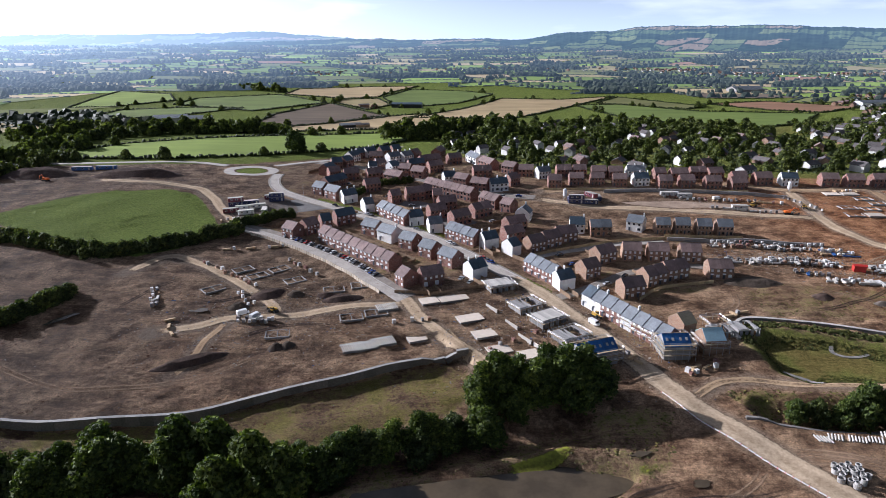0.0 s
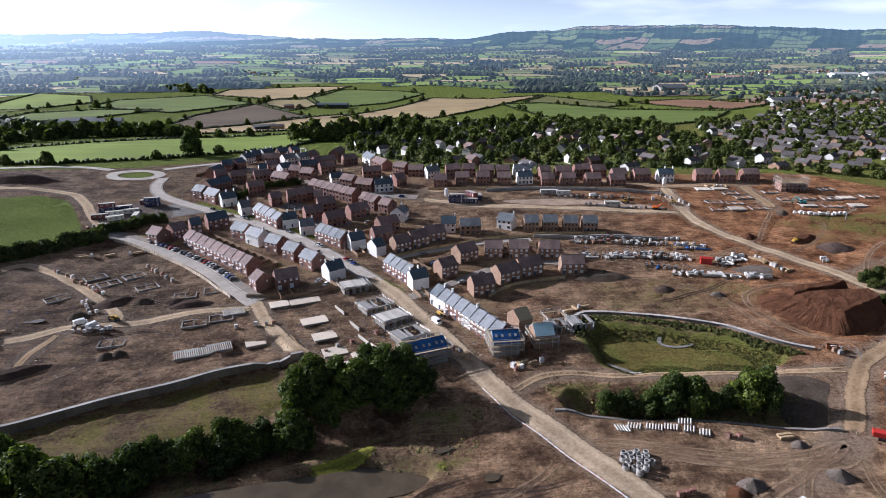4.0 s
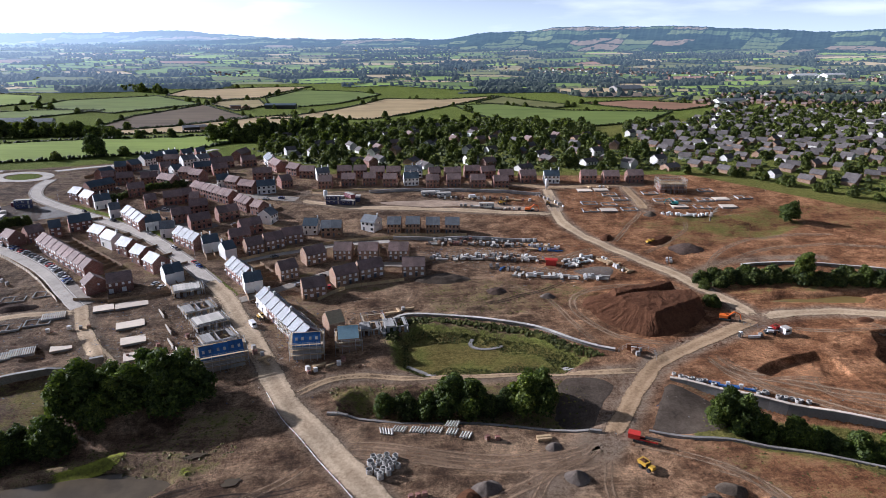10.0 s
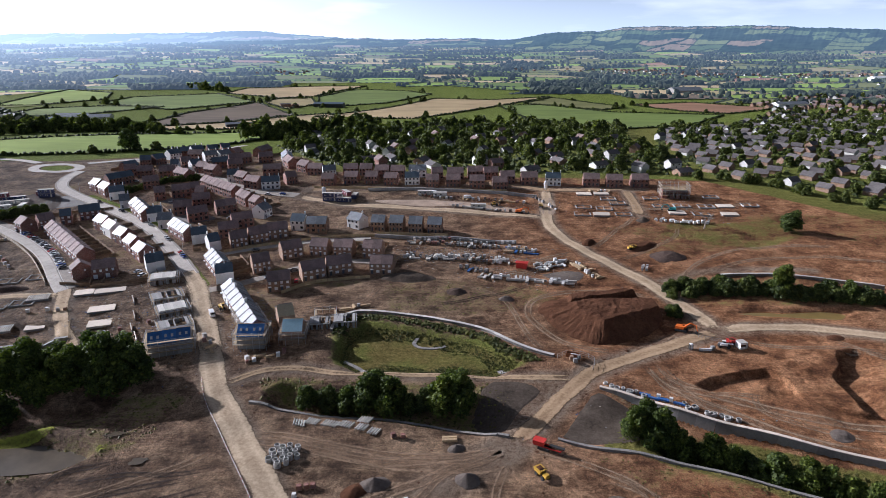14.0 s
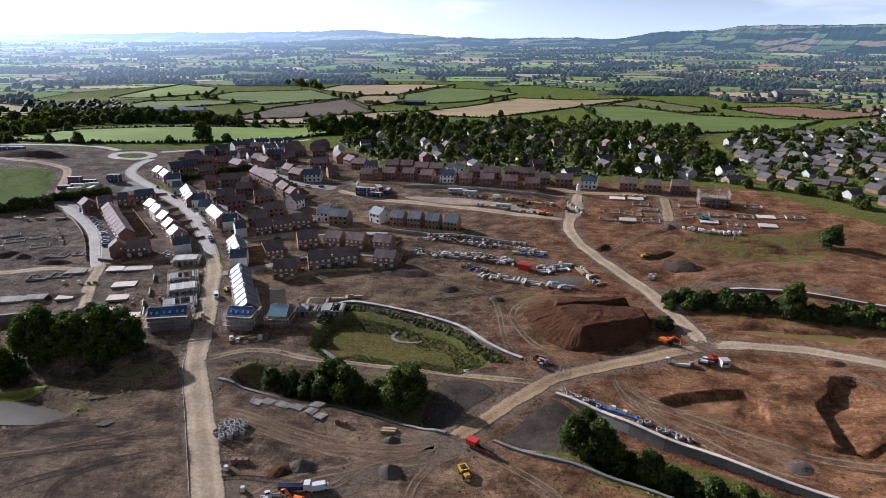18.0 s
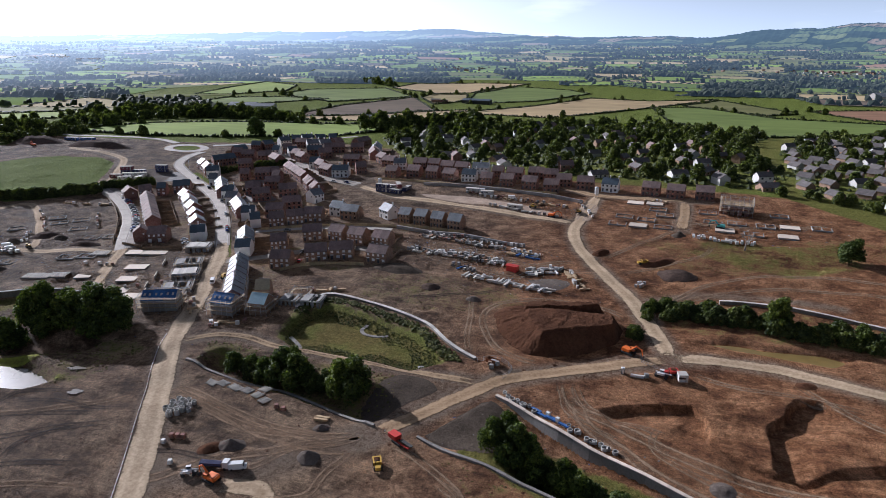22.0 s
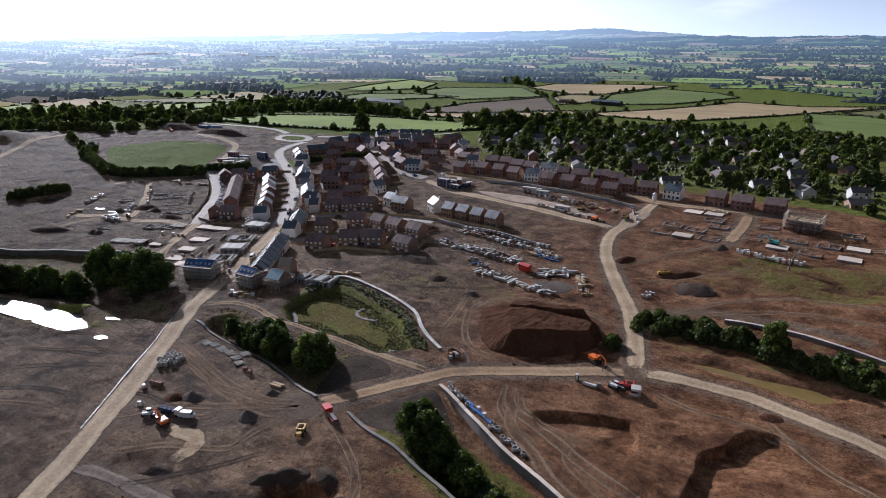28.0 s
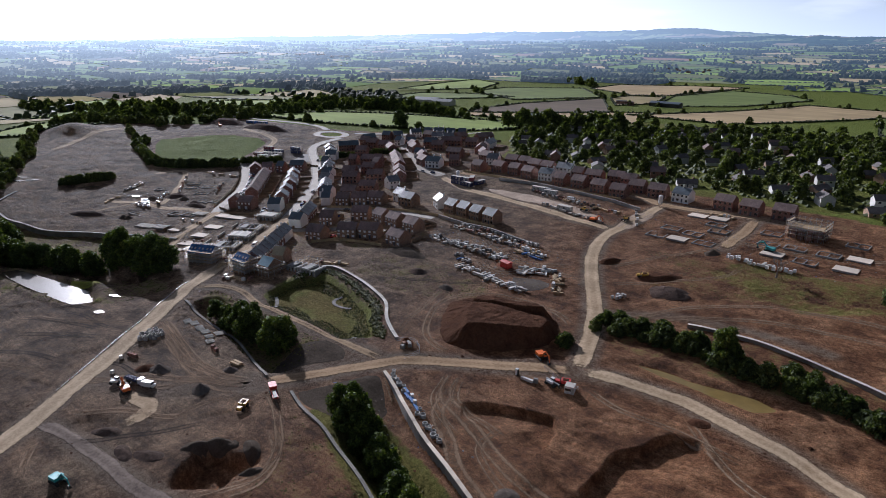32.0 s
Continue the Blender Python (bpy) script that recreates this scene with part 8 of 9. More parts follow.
tagged(mesh_ob("spoil_mound", np.stack([hx, hy, hz], -1).reshape(-1, 3)[used], hq.reshape(-1, 4), M["spoil"]), "huge flat-topped mound of red-brown spoil with a steep dark face", "spoil mound")
heap("stone_mound", 139.5, 134.8, 4.6, 3.2, 2.3, 0.05, "greyspoil", "dark heap of grey crushed stone", 20)
heap("stone_mound", 134.3, 132, 4.2, 2.8, 1.4, 0.1, "spoil", "low reddish heap of earth beside the stone", 30)
heap("stone_mound", 165, 136, 3.6, 3.0, 2.3, 0.05, "greyspoil", "steep heap of grey crushed stone", 0)
heap("stone_mound", 162, 149.6, 2.8, 2.2, 1.4, 0.1, "greyspoil", "low heap of grey stone", 40)
heap("stone_mound", 269, 341, 4, 3.2, 2.4, 0.05, "darkspoil", "dark heap of stone beside stored bags")
heap("stone_mound", 278, 155, 3.4, 3.0, 0.9, 0.3, "greyspoil", "low ring of grey stone round a manhole")
heap("earth_mound", 162, 252, 5, 3, 1.6, 0.3, "brownspoil", "small heap of earth on the rough ground")
heap("earth_mound", 184, 246, 3.5, 2.5, 1.5, 0.3, "greyspoil", "small pale heap of gravel on open ground")
heap("earth_mound", 268, 291, 9, 6, 2.2, 0.3, "brownspoil", "weedy brown heap of soil on the red slope")
heap("earth_mound", -64, 218, 3.4, 3.0, 2.0, 0.2, "darkspoil", "dark double heap of soil")
heap("earth_mound", -60, 219, 3.2, 3.0, 2.0, 0.2, "darkspoil", "dark round heap of soil")
heap("earth_mound", -78, 262, 8, 5, 2.0, 0.4, "brownspoil", "brown heap of dug soil", 30)
heap("earth_mound", -45, 258, 9, 3.5, 1.8, 0.4, "brownspoil", "long brown bank of dug soil", 10)
heap("earth_mound", -88, 250, 5, 3.5, 2.4, 0.3, "darkspoil", "dark heap of soil beside the track")
heap("earth_mound", -66, 262, 4, 3, 1.8, 0.3, "darkspoil", "dark heap of soil beside the plots")
heap("earth_mound", -52, 262, 5, 3, 1.6, 0.3, "brownspoil", "small brown heap of soil")
heap("earth_mound", -92, 207, 14, 3.0, 1.8, 0.5, "brownspoil", "long dark edge of scraped earth", 28)
heap("earth_mound", 140, 268, 13, 5, 2.2, 0.35, "darkspoil", "grey weedy bank beside the stored materials", -5)
heap("earth_mound", 258, 303, 10, 5, 1.6, 0.4, "spoil", "scraped red bank on the slope", 35)
heap("earth_mound", 232, 310, 6, 3, 1.6, 0.3, "spoil", "small red mound by the haul track", 60)
heap("earth_mound", -215, 440, 30, 10, 4.0, 0.5, "brownspoil", "long dark earth bank beyond the meadow", 8)
heap("earth_mound", -285, 438, 26, 12, 5.0, 0.4, "brownspoil", "dark earth bank beside the far track", 5)


def patch(nm, pts, mat, lift, lab):
    """A draped sheet of other ground."""
    c = np.mean(np.array(pts, float), 0)
    loop = curve_points(list(pts) + [pts[0]], 2.0)[:-1]
    m, rings, vs, fs = len(loop), 8, [], []
    for r in range(1, rings + 1):
        for q in loop:
            e = 1 + 0.06 * noise.noise(Vector((q[0] * 0.3, q[1] * 0.3, 2.0)))
            p = c + (q - c) * (r / rings) * e
            vs.append((p[0], p[1], at(p[0], p[1], lift if r < rings else -0.15)))
    vs.append((c[0], c[1], at(c[0], c[1], lift)))
    for r in range(rings - 1):
        for i in range(m):
            j = (i + 1) % m
            fs.append((r * m + i, (r + 1) * m + i, (r + 1) * m + j, r * m + j))
    fs += [(rings * m, i, (i + 1) % m) for i in range(m)]
    return tagged(mesh_ob(nm, vs, fs, M[mat], smooth=True), lab, "ground", kind="structure")


for x, y, rx, ry, h, turn in ((197, 124, 5, 2.6, 1.6, 30), (206, 128, 4.5, 2.4, 1.3, -20), (192, 118, 4, 2.4, 1.2, 70), (214, 122, 3.6, 2.0, 1.2, 50), (184, 108, 6, 2.6, 1.2, 15), (176, 104, 5, 2.2, 1.0, -10), (160, 106, 6, 2.4, 1.2, 20)):
    heap("earth_mound", x, y, rx, ry, h, 0.2, "darkspoil" if x > 190 else "brownspoil", "rough dark bank of dug earth by the hollow", turn, 0.3)
patch("ground_stone_bank", STONE_BANK, "darkspoil", 0.12, "dark stony bank below the concrete wall")
# dark sheet paints the trees' shadow onto the brown causeway slope
patch("ground_bank", CAUSEWAY_SHADED_BANK, "darkspoil", 0.12, "dark grey bank beside the causeway, tree shade painted in")
patch("ground_yard", STORE_YARD, "yard", 0.12, "pale sandy yard of the stores compound")
patch("ground_yard", SILO_YARD, "yard", 0.12, "pale packed yard beside the silo")
patch("ground_cabins", CABIN_YARD, "greyspoil", 0.10, "grey gravel yard of the site cabins")
patch("ground_court", [(-12, 353), (4, 344), (20, 352), (8, 363), (-4, 366)], "court", 0.1, "grey asphalt parking court between brick houses")
patch("ground_court", [(-106, 379), (-94, 371), (-76, 377), (-70, 384), (-94, 398)], "court", 0.1, "grey asphalt car park beside the site cabins")
patch("ground_court", [(-30, 386), (-16, 380), (-6, 386), (-22, 396)], "court", 0.1, "grey asphalt parking court behind the avenue")
patch("ground_store", PALLET_YARD, "greyspoil", 0.10, "grey gravel store yard")


# ---- stored materials ----
def build_pallet(load, mat, h, words):
    root = thing("pallet_stack", words, "pallet", "stored pallets")
    bpart("pallet", root, "timber", [(0, 0, 0.12, 1.2, 1.0, 0.03), (0, -0.42, 0.05, 1.2, 0.1, 0.1), (0, 0, 0.05, 1.2, 0.1, 0.1), (0, 0.42, 0.05, 1.2, 0.1, 0.1)])
    if load == "bag":
        bpart("load", root, mat, [(0, 0, 0.14 + h / 2, 1.0, 0.95, h, 0, 0.8)])
    elif load == "planks":
        bpart("load", root, mat, [(0, -0.25, 0.14 + h / 2, 3.4, 0.4, h), (0.1, 0.22, 0.14 + h * 0.4, 3.4, 0.42, h * 0.8)])
    else:
        bpart("load", root, mat, [(0, 0, 0.14 + h * 0.35, 1.1, 0.95, h * 0.7), (-0.05, 0.02, 0.14 + h * 0.85, 1.0, 0.9, h * 0.3)])
    return root


PALLETS = {
    "bricks": ("blocks", "brick", 1.0, "pallet of red bricks on the ground"), "blocks": ("blocks", "block", 1.1, "pallet of grey concrete blocks"),
    "white": ("blocks", "whitewrap", 1.2, "pallet wrapped in white plastic"), "bag": ("bag", "whitewrap", 1.0, "white bulk bag on a pallet"),
    "tiles": ("blocks", "oldroof", 0.9, "pallet of dark roof tiles"), "planks": ("planks", "timber", 0.6, "bundle of sawn timber on a pallet"),
    "pipes": ("planks", "bluewrap", 0.5, "bundle of blue plastic pipe"), "grey": ("planks", "concrete", 0.7, "stack of pale concrete lintels"),
    "tan": ("blocks", "tanbrick", 1.0, "pallet of buff bricks"), "whiteplank": ("planks", "whitewrap", 0.7, "long bundle wrapped in white plastic"),
}


STACKS, EXTRA = [0], []


def pallet(kind, x, y, ang, s=1.0):
    STACKS[0] += 1
    if STACKS[0] > 300:
        EXTRA.append((kind, x, y, ang, s))
        return
    place(("pallet", kind), lambda: build_pallet(*PALLETS[kind]), pose(x, y, at(x, y, 0.1), 0, 0, ang) @ Matrix.Diagonal((s, s, s, 1)))


def pallet_row(a, b, n, rows, kinds, spread=0.7):
    a, b = np.array(a, float), np.array(b, float)
    d = (b - a) / max(1, n - 1)
    ang = math.degrees(math.atan2(d[1], d[0]))
    nrm = np.array((-d[1], d[0])) / max(np.hypot(*d), 1e-6)
    for i in range(n):
        for j in range(rows):
            if RNG.random() < 0.14:
                continue
            q = a + d * i + nrm * j * 2.2 + RNG.uniform(-spread, spread, 2)
            pallet(kinds[RNG.integers(len(kinds))], q[0], q[1], ang + RNG.choice((0, 90)) + RNG.uniform(-12, 12), RNG.uniform(1.0, 1.5))


pallet_row((136, 311), (184, 303.5), 26, 2, ("white", "blocks", "grey", "bricks", "tan", "tiles", "blocks", "tiles"), 0.5)
pallet_row((188, 299), (202, 295), 9, 3, ("white", "pipes", "bag", "white", "planks"), 0.8)
pallet_row((137, 291), (188, 284), 30, 3, ("white", "grey", "blocks", "tan", "blocks", "tiles", "grey"), 0.6)
pallet_row((174, 267), (214, 258.8), 24, 2, ("grey", "white", "grey", "whiteplank"), 0.25)
pallet_row((203, 277), (216, 282), 8, 3, ("whiteplank", "white", "whiteplank", "grey"), 0.8)
pallet_row((219, 281), (227, 266), 10, 2, ("planks", "planks", "planks", "white"), 0.5)
pallet_row((164, 278), (176, 272), 6, 2, ("blocks", "tiles", "pipes", "bag"))
pallet_row((140, 316), (192, 308.5), 20, 1, ("blocks", "white", "tiles", "bricks", "bag"), 0.4)
pallet_row((251, 271), (254, 278), 4, 2, ("bag", "white", "bag"), 0.5)
for x, y, k, a_ in ((119, 133.5, "bricks", 10), (121, 133.8, "bricks", 14), (122.8, 134, "bricks", 8), (118.3, 130.5, "bag", 0), (127, 123.2, "bag", 20), (254, 202.4, "whiteplank", 0), (257, 203, "blocks", 20), (143, 154.6, "bricks", 30), (146, 154, "bricks", 10), (160, 153, "planks", 5), (160, 154.2, "planks", 3), (204, 196.5, "tan", 0), (206.5, 197, "blocks", 40), (205, 194.6, "blocks", 0)):
    pallet(k, x, y, a_, 1.3)
pallet_row((139, 391), (204, 374), 20, 2, ("white", "blocks", "bricks", "tiles", "planks"))
pallet_row((160, 369), (202, 358), 14, 1, ("white", "blocks", "tiles", "grey"))
pallet_row((212, 386), (222, 362), 8, 1, ("blocks", "tiles", "white"))
pallet_row((276, 339), (304, 336), 12, 2, ("bag", "white", "bag", "grey"))
pallet_row((250, 398), (262, 396), 6, 1, ("white", "planks"))
pallet_row((-118, 294), (-86, 270), 12, 1, ("blocks", "white", "tan", "bricks"))
pallet_row((-92, 262), (-84, 252), 4, 2, ("white", "blocks", "bag"))
pallet_row((-84, 236), (-70, 236), 7, 2, ("white", "blocks", "bag", "tiles"))
pallet_row((-130, 262), (-124, 248), 6, 2, ("blocks", "white", "grey"))
pallet_row((-60, 284), (-78, 300), 6, 1, ("blocks", "bricks"))
pallet_row((-112, 310), (-84, 318), 8, 1, ("white", "blocks", "planks"))
pallet_row((-104, 220), (-112, 236), 4, 1, ("planks", "grey"))
pallet_row((86, 196), (98, 202), 6, 2, ("planks", "white", "blocks", "bricks"))
pallet_row((62, 216), (70, 204), 6, 1, ("blocks", "planks", "bricks", "bag"))
pallet_row((36, 226), (12, 212), 6, 1, ("blocks", "bricks"))
pallet_row((-20, 236), (-6, 238), 5, 1, ("blocks", "tan", "white"))
pallet_row((-128, 352), (-108, 362), 8, 1, ("white", "planks", "blocks"))
pallet_row((-122, 346), (-132, 330), 6, 2, ("white", "bag", "grey"))
pallet_row((112, 236), (124, 240), 5, 1, ("blocks", "bricks", "planks"))


def build_ring(r, h):
    return tagged(tpart("concrete_ring", None, "ringconcrete", [((0, 0, 0), (0, 0, h), r)], 14, 0.2), "pale concrete manhole ring standing on the ground", "concrete ring", "concrete rings")


def build_pipe(r, L):
    return tagged(tpart("concrete_pipe", None, "concrete", [((-L / 2, 0, r), (L / 2, 0, r), r)], 12, 0.1), "pale concrete drain pipe lying on the ground", "pipe", "concrete pipes")


def ring(x, y, r=0.9, h=1.0, z=0.0):
    place(("ring", r, h), lambda: build_ring(r, h), pose(x, y, at(x, y, 0.05 + z)))


for i in range(17):
    a = 2.4 * i
    d = 1.2 * math.sqrt(i + 0.5)
    ring(111.5 + math.cos(a) * d, 146 + math.sin(a) * d * 0.9, 0.85 if i % 3 else 1.05, 1.3)
    if i % 5 == 0:
        ring(111.5 + math.cos(a) * d, 146 + math.sin(a) * d * 0.9, 0.84, 0.9, 1.02)
for i in range(26):
    f = i / 25
    x, y = 213.5 + 36 * f + RNG.uniform(-0.6, 0.6), 180.2 - 19.5 * f + RNG.uniform(-0.3, 1.6)
    if 7 < i < 15:
        pallet(("pipes", "white", "pipes")[i % 3], x, y, -28, 1.1)
    else:
        ring(x, y, (0.7, 0.85, 1.0)[i % 3], (0.8, 1.0)[i % 2])
for x0, y0, n_, turn in ((111, 161.8, 5, 70), (115, 162.6, 5, 40), (120.5, 161.6, 6, 40), (126, 161, 5, 40), (131.5, 163.6, 5, 40), (131.5, 159.4, 4, 40), (135.5, 157.4, 4, 40)):
    for i in range(n_):
        x, y = x0 + i * 0.85, y0 - 0.25 * i
        place(("pipe", 0.3, 3.2), lambda: build_pipe(0.3, 3.2), pose(x, y, at(x, y, 0.02), 0, 0, turn + 25))


# ---- machines and vehicles ----
def build_excavator(paint, words, reach=1.0):
    root = thing("excavator", words, "excavator", "excavators")
    for s in (-1, 1):
        bm = bmesh.new()
        box(bm, (0, s * 1.2, 0.48), (3.6, 0.6, 0.6))
        tube(bm, (-1.8, s * 1.5, 0.48), (-1.8, s * 0.9, 0.48), 0.48, n=12)
        tube(bm, (1.8, s * 1.5, 0.48), (1.8, s * 0.9, 0.48), 0.48, n=12)
        part("track", bm, M["rubber"], root)
    bpart("undercarriage", root, "darkmetal", [(0, 0, 0.75, 2.0, 1.8, 0.5)])
    bpart("house_body", root, paint, [(-0.6, 0, 1.6, 3.0, 2.6, 1.0), (-1.9, 0, 1.55, 0.7, 2.5, 1.1, 0, 0.92)])
    cab = bpart("cab", root, paint, [(0.9, 0.8, 2.55, 1.5, 1.0, 0.12), (0.9, 0.8, 1.5, 1.5, 1.0, 0.7)])
    bpart("cab_glass", cab, "glass", [(0.9, 0.8, 2.15, 1.42, 0.95, 0.8, 0, 0.95)])
    bm = bmesh.new()
    tube(bm, (0.8, -0.1, 1.7), (3.0, -0.1, 4.0), 0.34, 0.28, 6)
    tube(bm, (3.0, -0.1, 4.0), (5.2 * reach, -0.1, 3.3), 0.28, 0.2, 6)
    part("boom", bm, M[paint], root)
    tpart("stick", root, paint, [((5.2 * reach, -0.1, 3.5), (5.9 * reach, -0.1, 1.2), 0.22, 0.14)], 6)
    tpart("hydraulic_ram", root, "steel", [((1.3, -0.1, 1.8), (3.2, -0.1, 3.3), 0.09)], 6)
    bpart("bucket", root, "darkmetal", [(5.6 * reach, -0.1, 0.75, 1.0, 1.1, 0.9, 0, 0.6)])
    return root


def build_dumper(paint, words):
    root = thing("dumper", words, "dumper", "dumpers")
    bpart("chassis", root, "darkmetal", [(0, 0, 0.75, 4.6, 1.2, 0.4)])
    bm = bmesh.new()
    vs = box(bm, (1.1, 0, 1.6), (2.6, 2.2, 1.1), 0, 0, 1.15)
    part("skip", bm, M[paint], root)
    bpart("load", root, "spoil", [(1.1, 0, 2.2, 2.4, 2.0, 0.35, 0, 0.5)])
    bpart("engine_cover", root, paint, [(-1.6, 0, 1.3, 1.6, 1.6, 0.9, 0, 0.9)])
    bpart("roll_bar", root, "darkmetal", [(-0.6, 0.6, 2.1, 0.1, 0.1, 1.8), (-0.6, -0.6, 2.1, 0.1, 0.1, 1.8), (-0.6, 0, 3.0, 0.1, 1.3, 0.1)])
    for x in (-1.4, 1.4):
        for s in (-1, 1):
            tpart("wheel", root, "rubber", [((x, s * 0.75, 0.62), (x, s * 1.25, 0.62), 0.62)], 12)
    return root


def build_car(paint, words):
    root = thing("car", words, "car", "parked cars")
    bm = bmesh.new()
    box(bm, (0, 0, 0.62), (4.2, 1.75, 0.55), 0, 0, 0.97)
    bmesh.ops.bevel(bm, geom=bm.edges[:], offset=0.12, segments=2, affect="EDGES")
    box(bm, (-0.15, 0, 1.42), (1.7, 1.3, 0.06))
    part("body", bm, M[paint], root)
    bm = bmesh.new()
    vs = box(bm, (-0.15, 0, 1.13), (2.5, 1.6, 0.55), 0, 0, 0.78)
    part("cabin_glass", bm, M["glass"], root)
    for x in (-1.3, 1.3):
        for s in (-1, 1):
            w_ = tpart("wheel", root, "rubber", [((x, s * 0.7, 0.32), (x, s * 0.9, 0.32), 0.32)], 12)
    return root


def build_van(words):
    root = thing("van", words, "van", "vans")
    bm = bmesh.new()
    box(bm, (-0.4, 0, 1.3), (4.2, 1.9, 1.9))
    box(bm, (2.1, 0, 0.85), (0.9, 1.85, 0.95))
    bmesh.ops.bevel(bm, geom=bm.edges[:], offset=0.1, segments=1, affect="EDGES")
    part("body", bm, M["whitepaint"], root)
    bpart("windscreen", root, "glass", [(1.75, 0, 1.65, 0.25, 1.6, 0.75)])
    for x in (-1.6, 1.6):
        for s in (-1, 1):
            tpart("wheel", root, "rubber", [((x, s * 0.75, 0.35), (x, s * 0.97, 0.35), 0.35)], 12)
    return root


def build_telehandler(paint, words):
    root = thing("telehandler", words, "telehandler", "telehandlers")
    bpart("chassis", root, "darkmetal", [(0, 0, 0.9, 4.4, 1.5, 0.5)])
    bpart("engine_cover", root, paint, [(-0.2, -0.75, 1.5, 2.4, 0.7, 0.8)])
    cab = bpart("cab", root, paint, [(0, 0.6, 2.5, 1.4, 0.95, 0.1), (0, 0.6, 1.4, 1.4, 0.95, 0.5)])
    bpart("cab_glass", cab, "glass", [(0, 0.6, 2.05, 1.3, 0.9, 0.85)])
    tpart("boom", root, paint, [((-2.0, -0.1, 1.9), (3.2, -0.1, 1.6), 0.25, 0.2)], 6)
    bpart("forks", root, "darkmetal", [(3.7, -0.4, 0.6, 1.1, 0.12, 0.08), (3.7, 0.3, 0.6, 1.1, 0.12, 0.08), (3.2, -0.1, 1.0, 0.1, 1.0, 0.9)])
    for x in (-1.5, 1.5):
        for s in (-1, 1):
            tpart("wheel", root, "rubber", [((x, s * 0.75, 0.6), (x, s * 1.15, 0.6), 0.6)], 12)
    return root


def build_screener(words):
    root = thing("screening_machine", words, "screener", "machines")
    bpart("hopper", root, "redpaint", [(-2.2, 0, 1.9, 3.2, 2.3, 1.4, 0, 1.1)])
    bpart("frame_beam", root, "redpaint", [(0.5, 0.8, 1.0, 8.5, 0.2, 0.4), (0.5, -0.8, 1.0, 8.5, 0.2, 0.4), (-3.5, 0, 1.0, 0.2, 1.5, 0.4), (4.6, 0, 1.0, 0.2, 1.5, 0.4)])
    bpart("conveyor", root, "darkmetal", [(3.2, 0, 1.7, 4.6, 1.1, 0.3)])
    for s in (-1, 1):
        bpart("track", root, "rubber", [(-0.5, s * 1.0, 0.4, 3.6, 0.5, 0.8)])
    return root


def build_cabin(mat, words, L=9.0):
    root = thing("site_cabin", words, "cabin", "site cabins")
    bpart("body", root, mat, [(0, 0, 1.35, L, 3.0, 2.5)])
    bpart("roof", root, "concrete", [(0, 0, 2.66, L + 0.1, 3.1, 0.12)])
    bpart("skid", root, "darkmetal", [(0, 0, 0.02, L - 0.6, 2.4, 0.25)])
    for x in (-L * 0.3, L * 0.05):
        w_ = bpart("window", root, "pvc", [(x, -1.53, 1.6, 1.3, 0.06, 1.0)])
        bpart("pane", w_, "glass", [(x, -1.565, 1.6, 1.1, 0.03, 0.8)])
    bpart("door", root, "concrete", [(L * 0.36, -1.53, 1.2, 0.95, 0.06, 2.0)])
    return root


def build_barn(L, D, h, wall, roof, words):
    root = thing("barn", words, "barn", "farm buildings")
    bm = bmesh.new()
    prof = [(-D / 2, -1), (D / 2, -1), (D / 2, h), (0, h + D * 0.16), (-D / 2, h)]
    a = [bm.verts.new((-L / 2, y, z)) for y, z in prof]
    b = [bm.verts.new((L / 2, y, z)) for y, z in prof]
    bm.faces.new(a[::-1])
    bm.faces.new(b)
    for i in range(5):
        bm.faces.new((a[i], a[(i + 1) % 5], b[(i + 1) % 5], b[i]))
    bmesh.ops.recalc_face_normals(bm, faces=bm.faces)
    part("wall", bm, M[wall], root)
    for s in (-1, 1):
        bm = bmesh.new()
        box(bm, (0, 0, 0), (L + 1, D * 0.55, 0.2))
        o = part("roof", bm, M[roof], root)
        o.matrix_local = pose(0, s * D * 0.26, h + D * 0.09 + 0.12, -s * math.degrees(math.atan(0.32)))
    return root


def build_pipe_truck(words):
    root = thing("flatbed_truck", words, "truck", "trucks")
    bpart("chassis", root, "darkmetal", [(0, 0, 0.85, 8.4, 1.1, 0.35)])
    bpart("flatbed", root, "darkmetal", [(-1.0, 0, 1.15, 6.4, 2.4, 0.16), (2.2, 0, 1.7, 0.12, 2.4, 1.1)])
    cab = bpart("cab", root, "whitepaint", [(3.4, 0, 1.75, 1.8, 2.3, 2.0, 0, 0.94)])
    bpart("windscreen", cab, "glass", [(4.25, 0, 2.15, 0.12, 1.9, 0.8)])
    for i in range(5):
        tpart("pipe", root, "navy", [((-4.4, -0.9 + i * 0.45, 1.45), (2.1, -0.9 + i * 0.45, 1.45), 0.21)], 8)
    for i in range(4):
        tpart("pipe", root, "navy", [((-4.4, -0.68 + i * 0.45, 1.83), (2.1, -0.68 + i * 0.45, 1.83), 0.21)], 8)
    for x in (-2.8, -1.7, 3.2):
        for q in (-1, 1):
            tpart("wheel", root, "rubber", [((x, q * 0.8, 0.5), (x, q * 1.15, 0.5), 0.5)], 12)
    return root


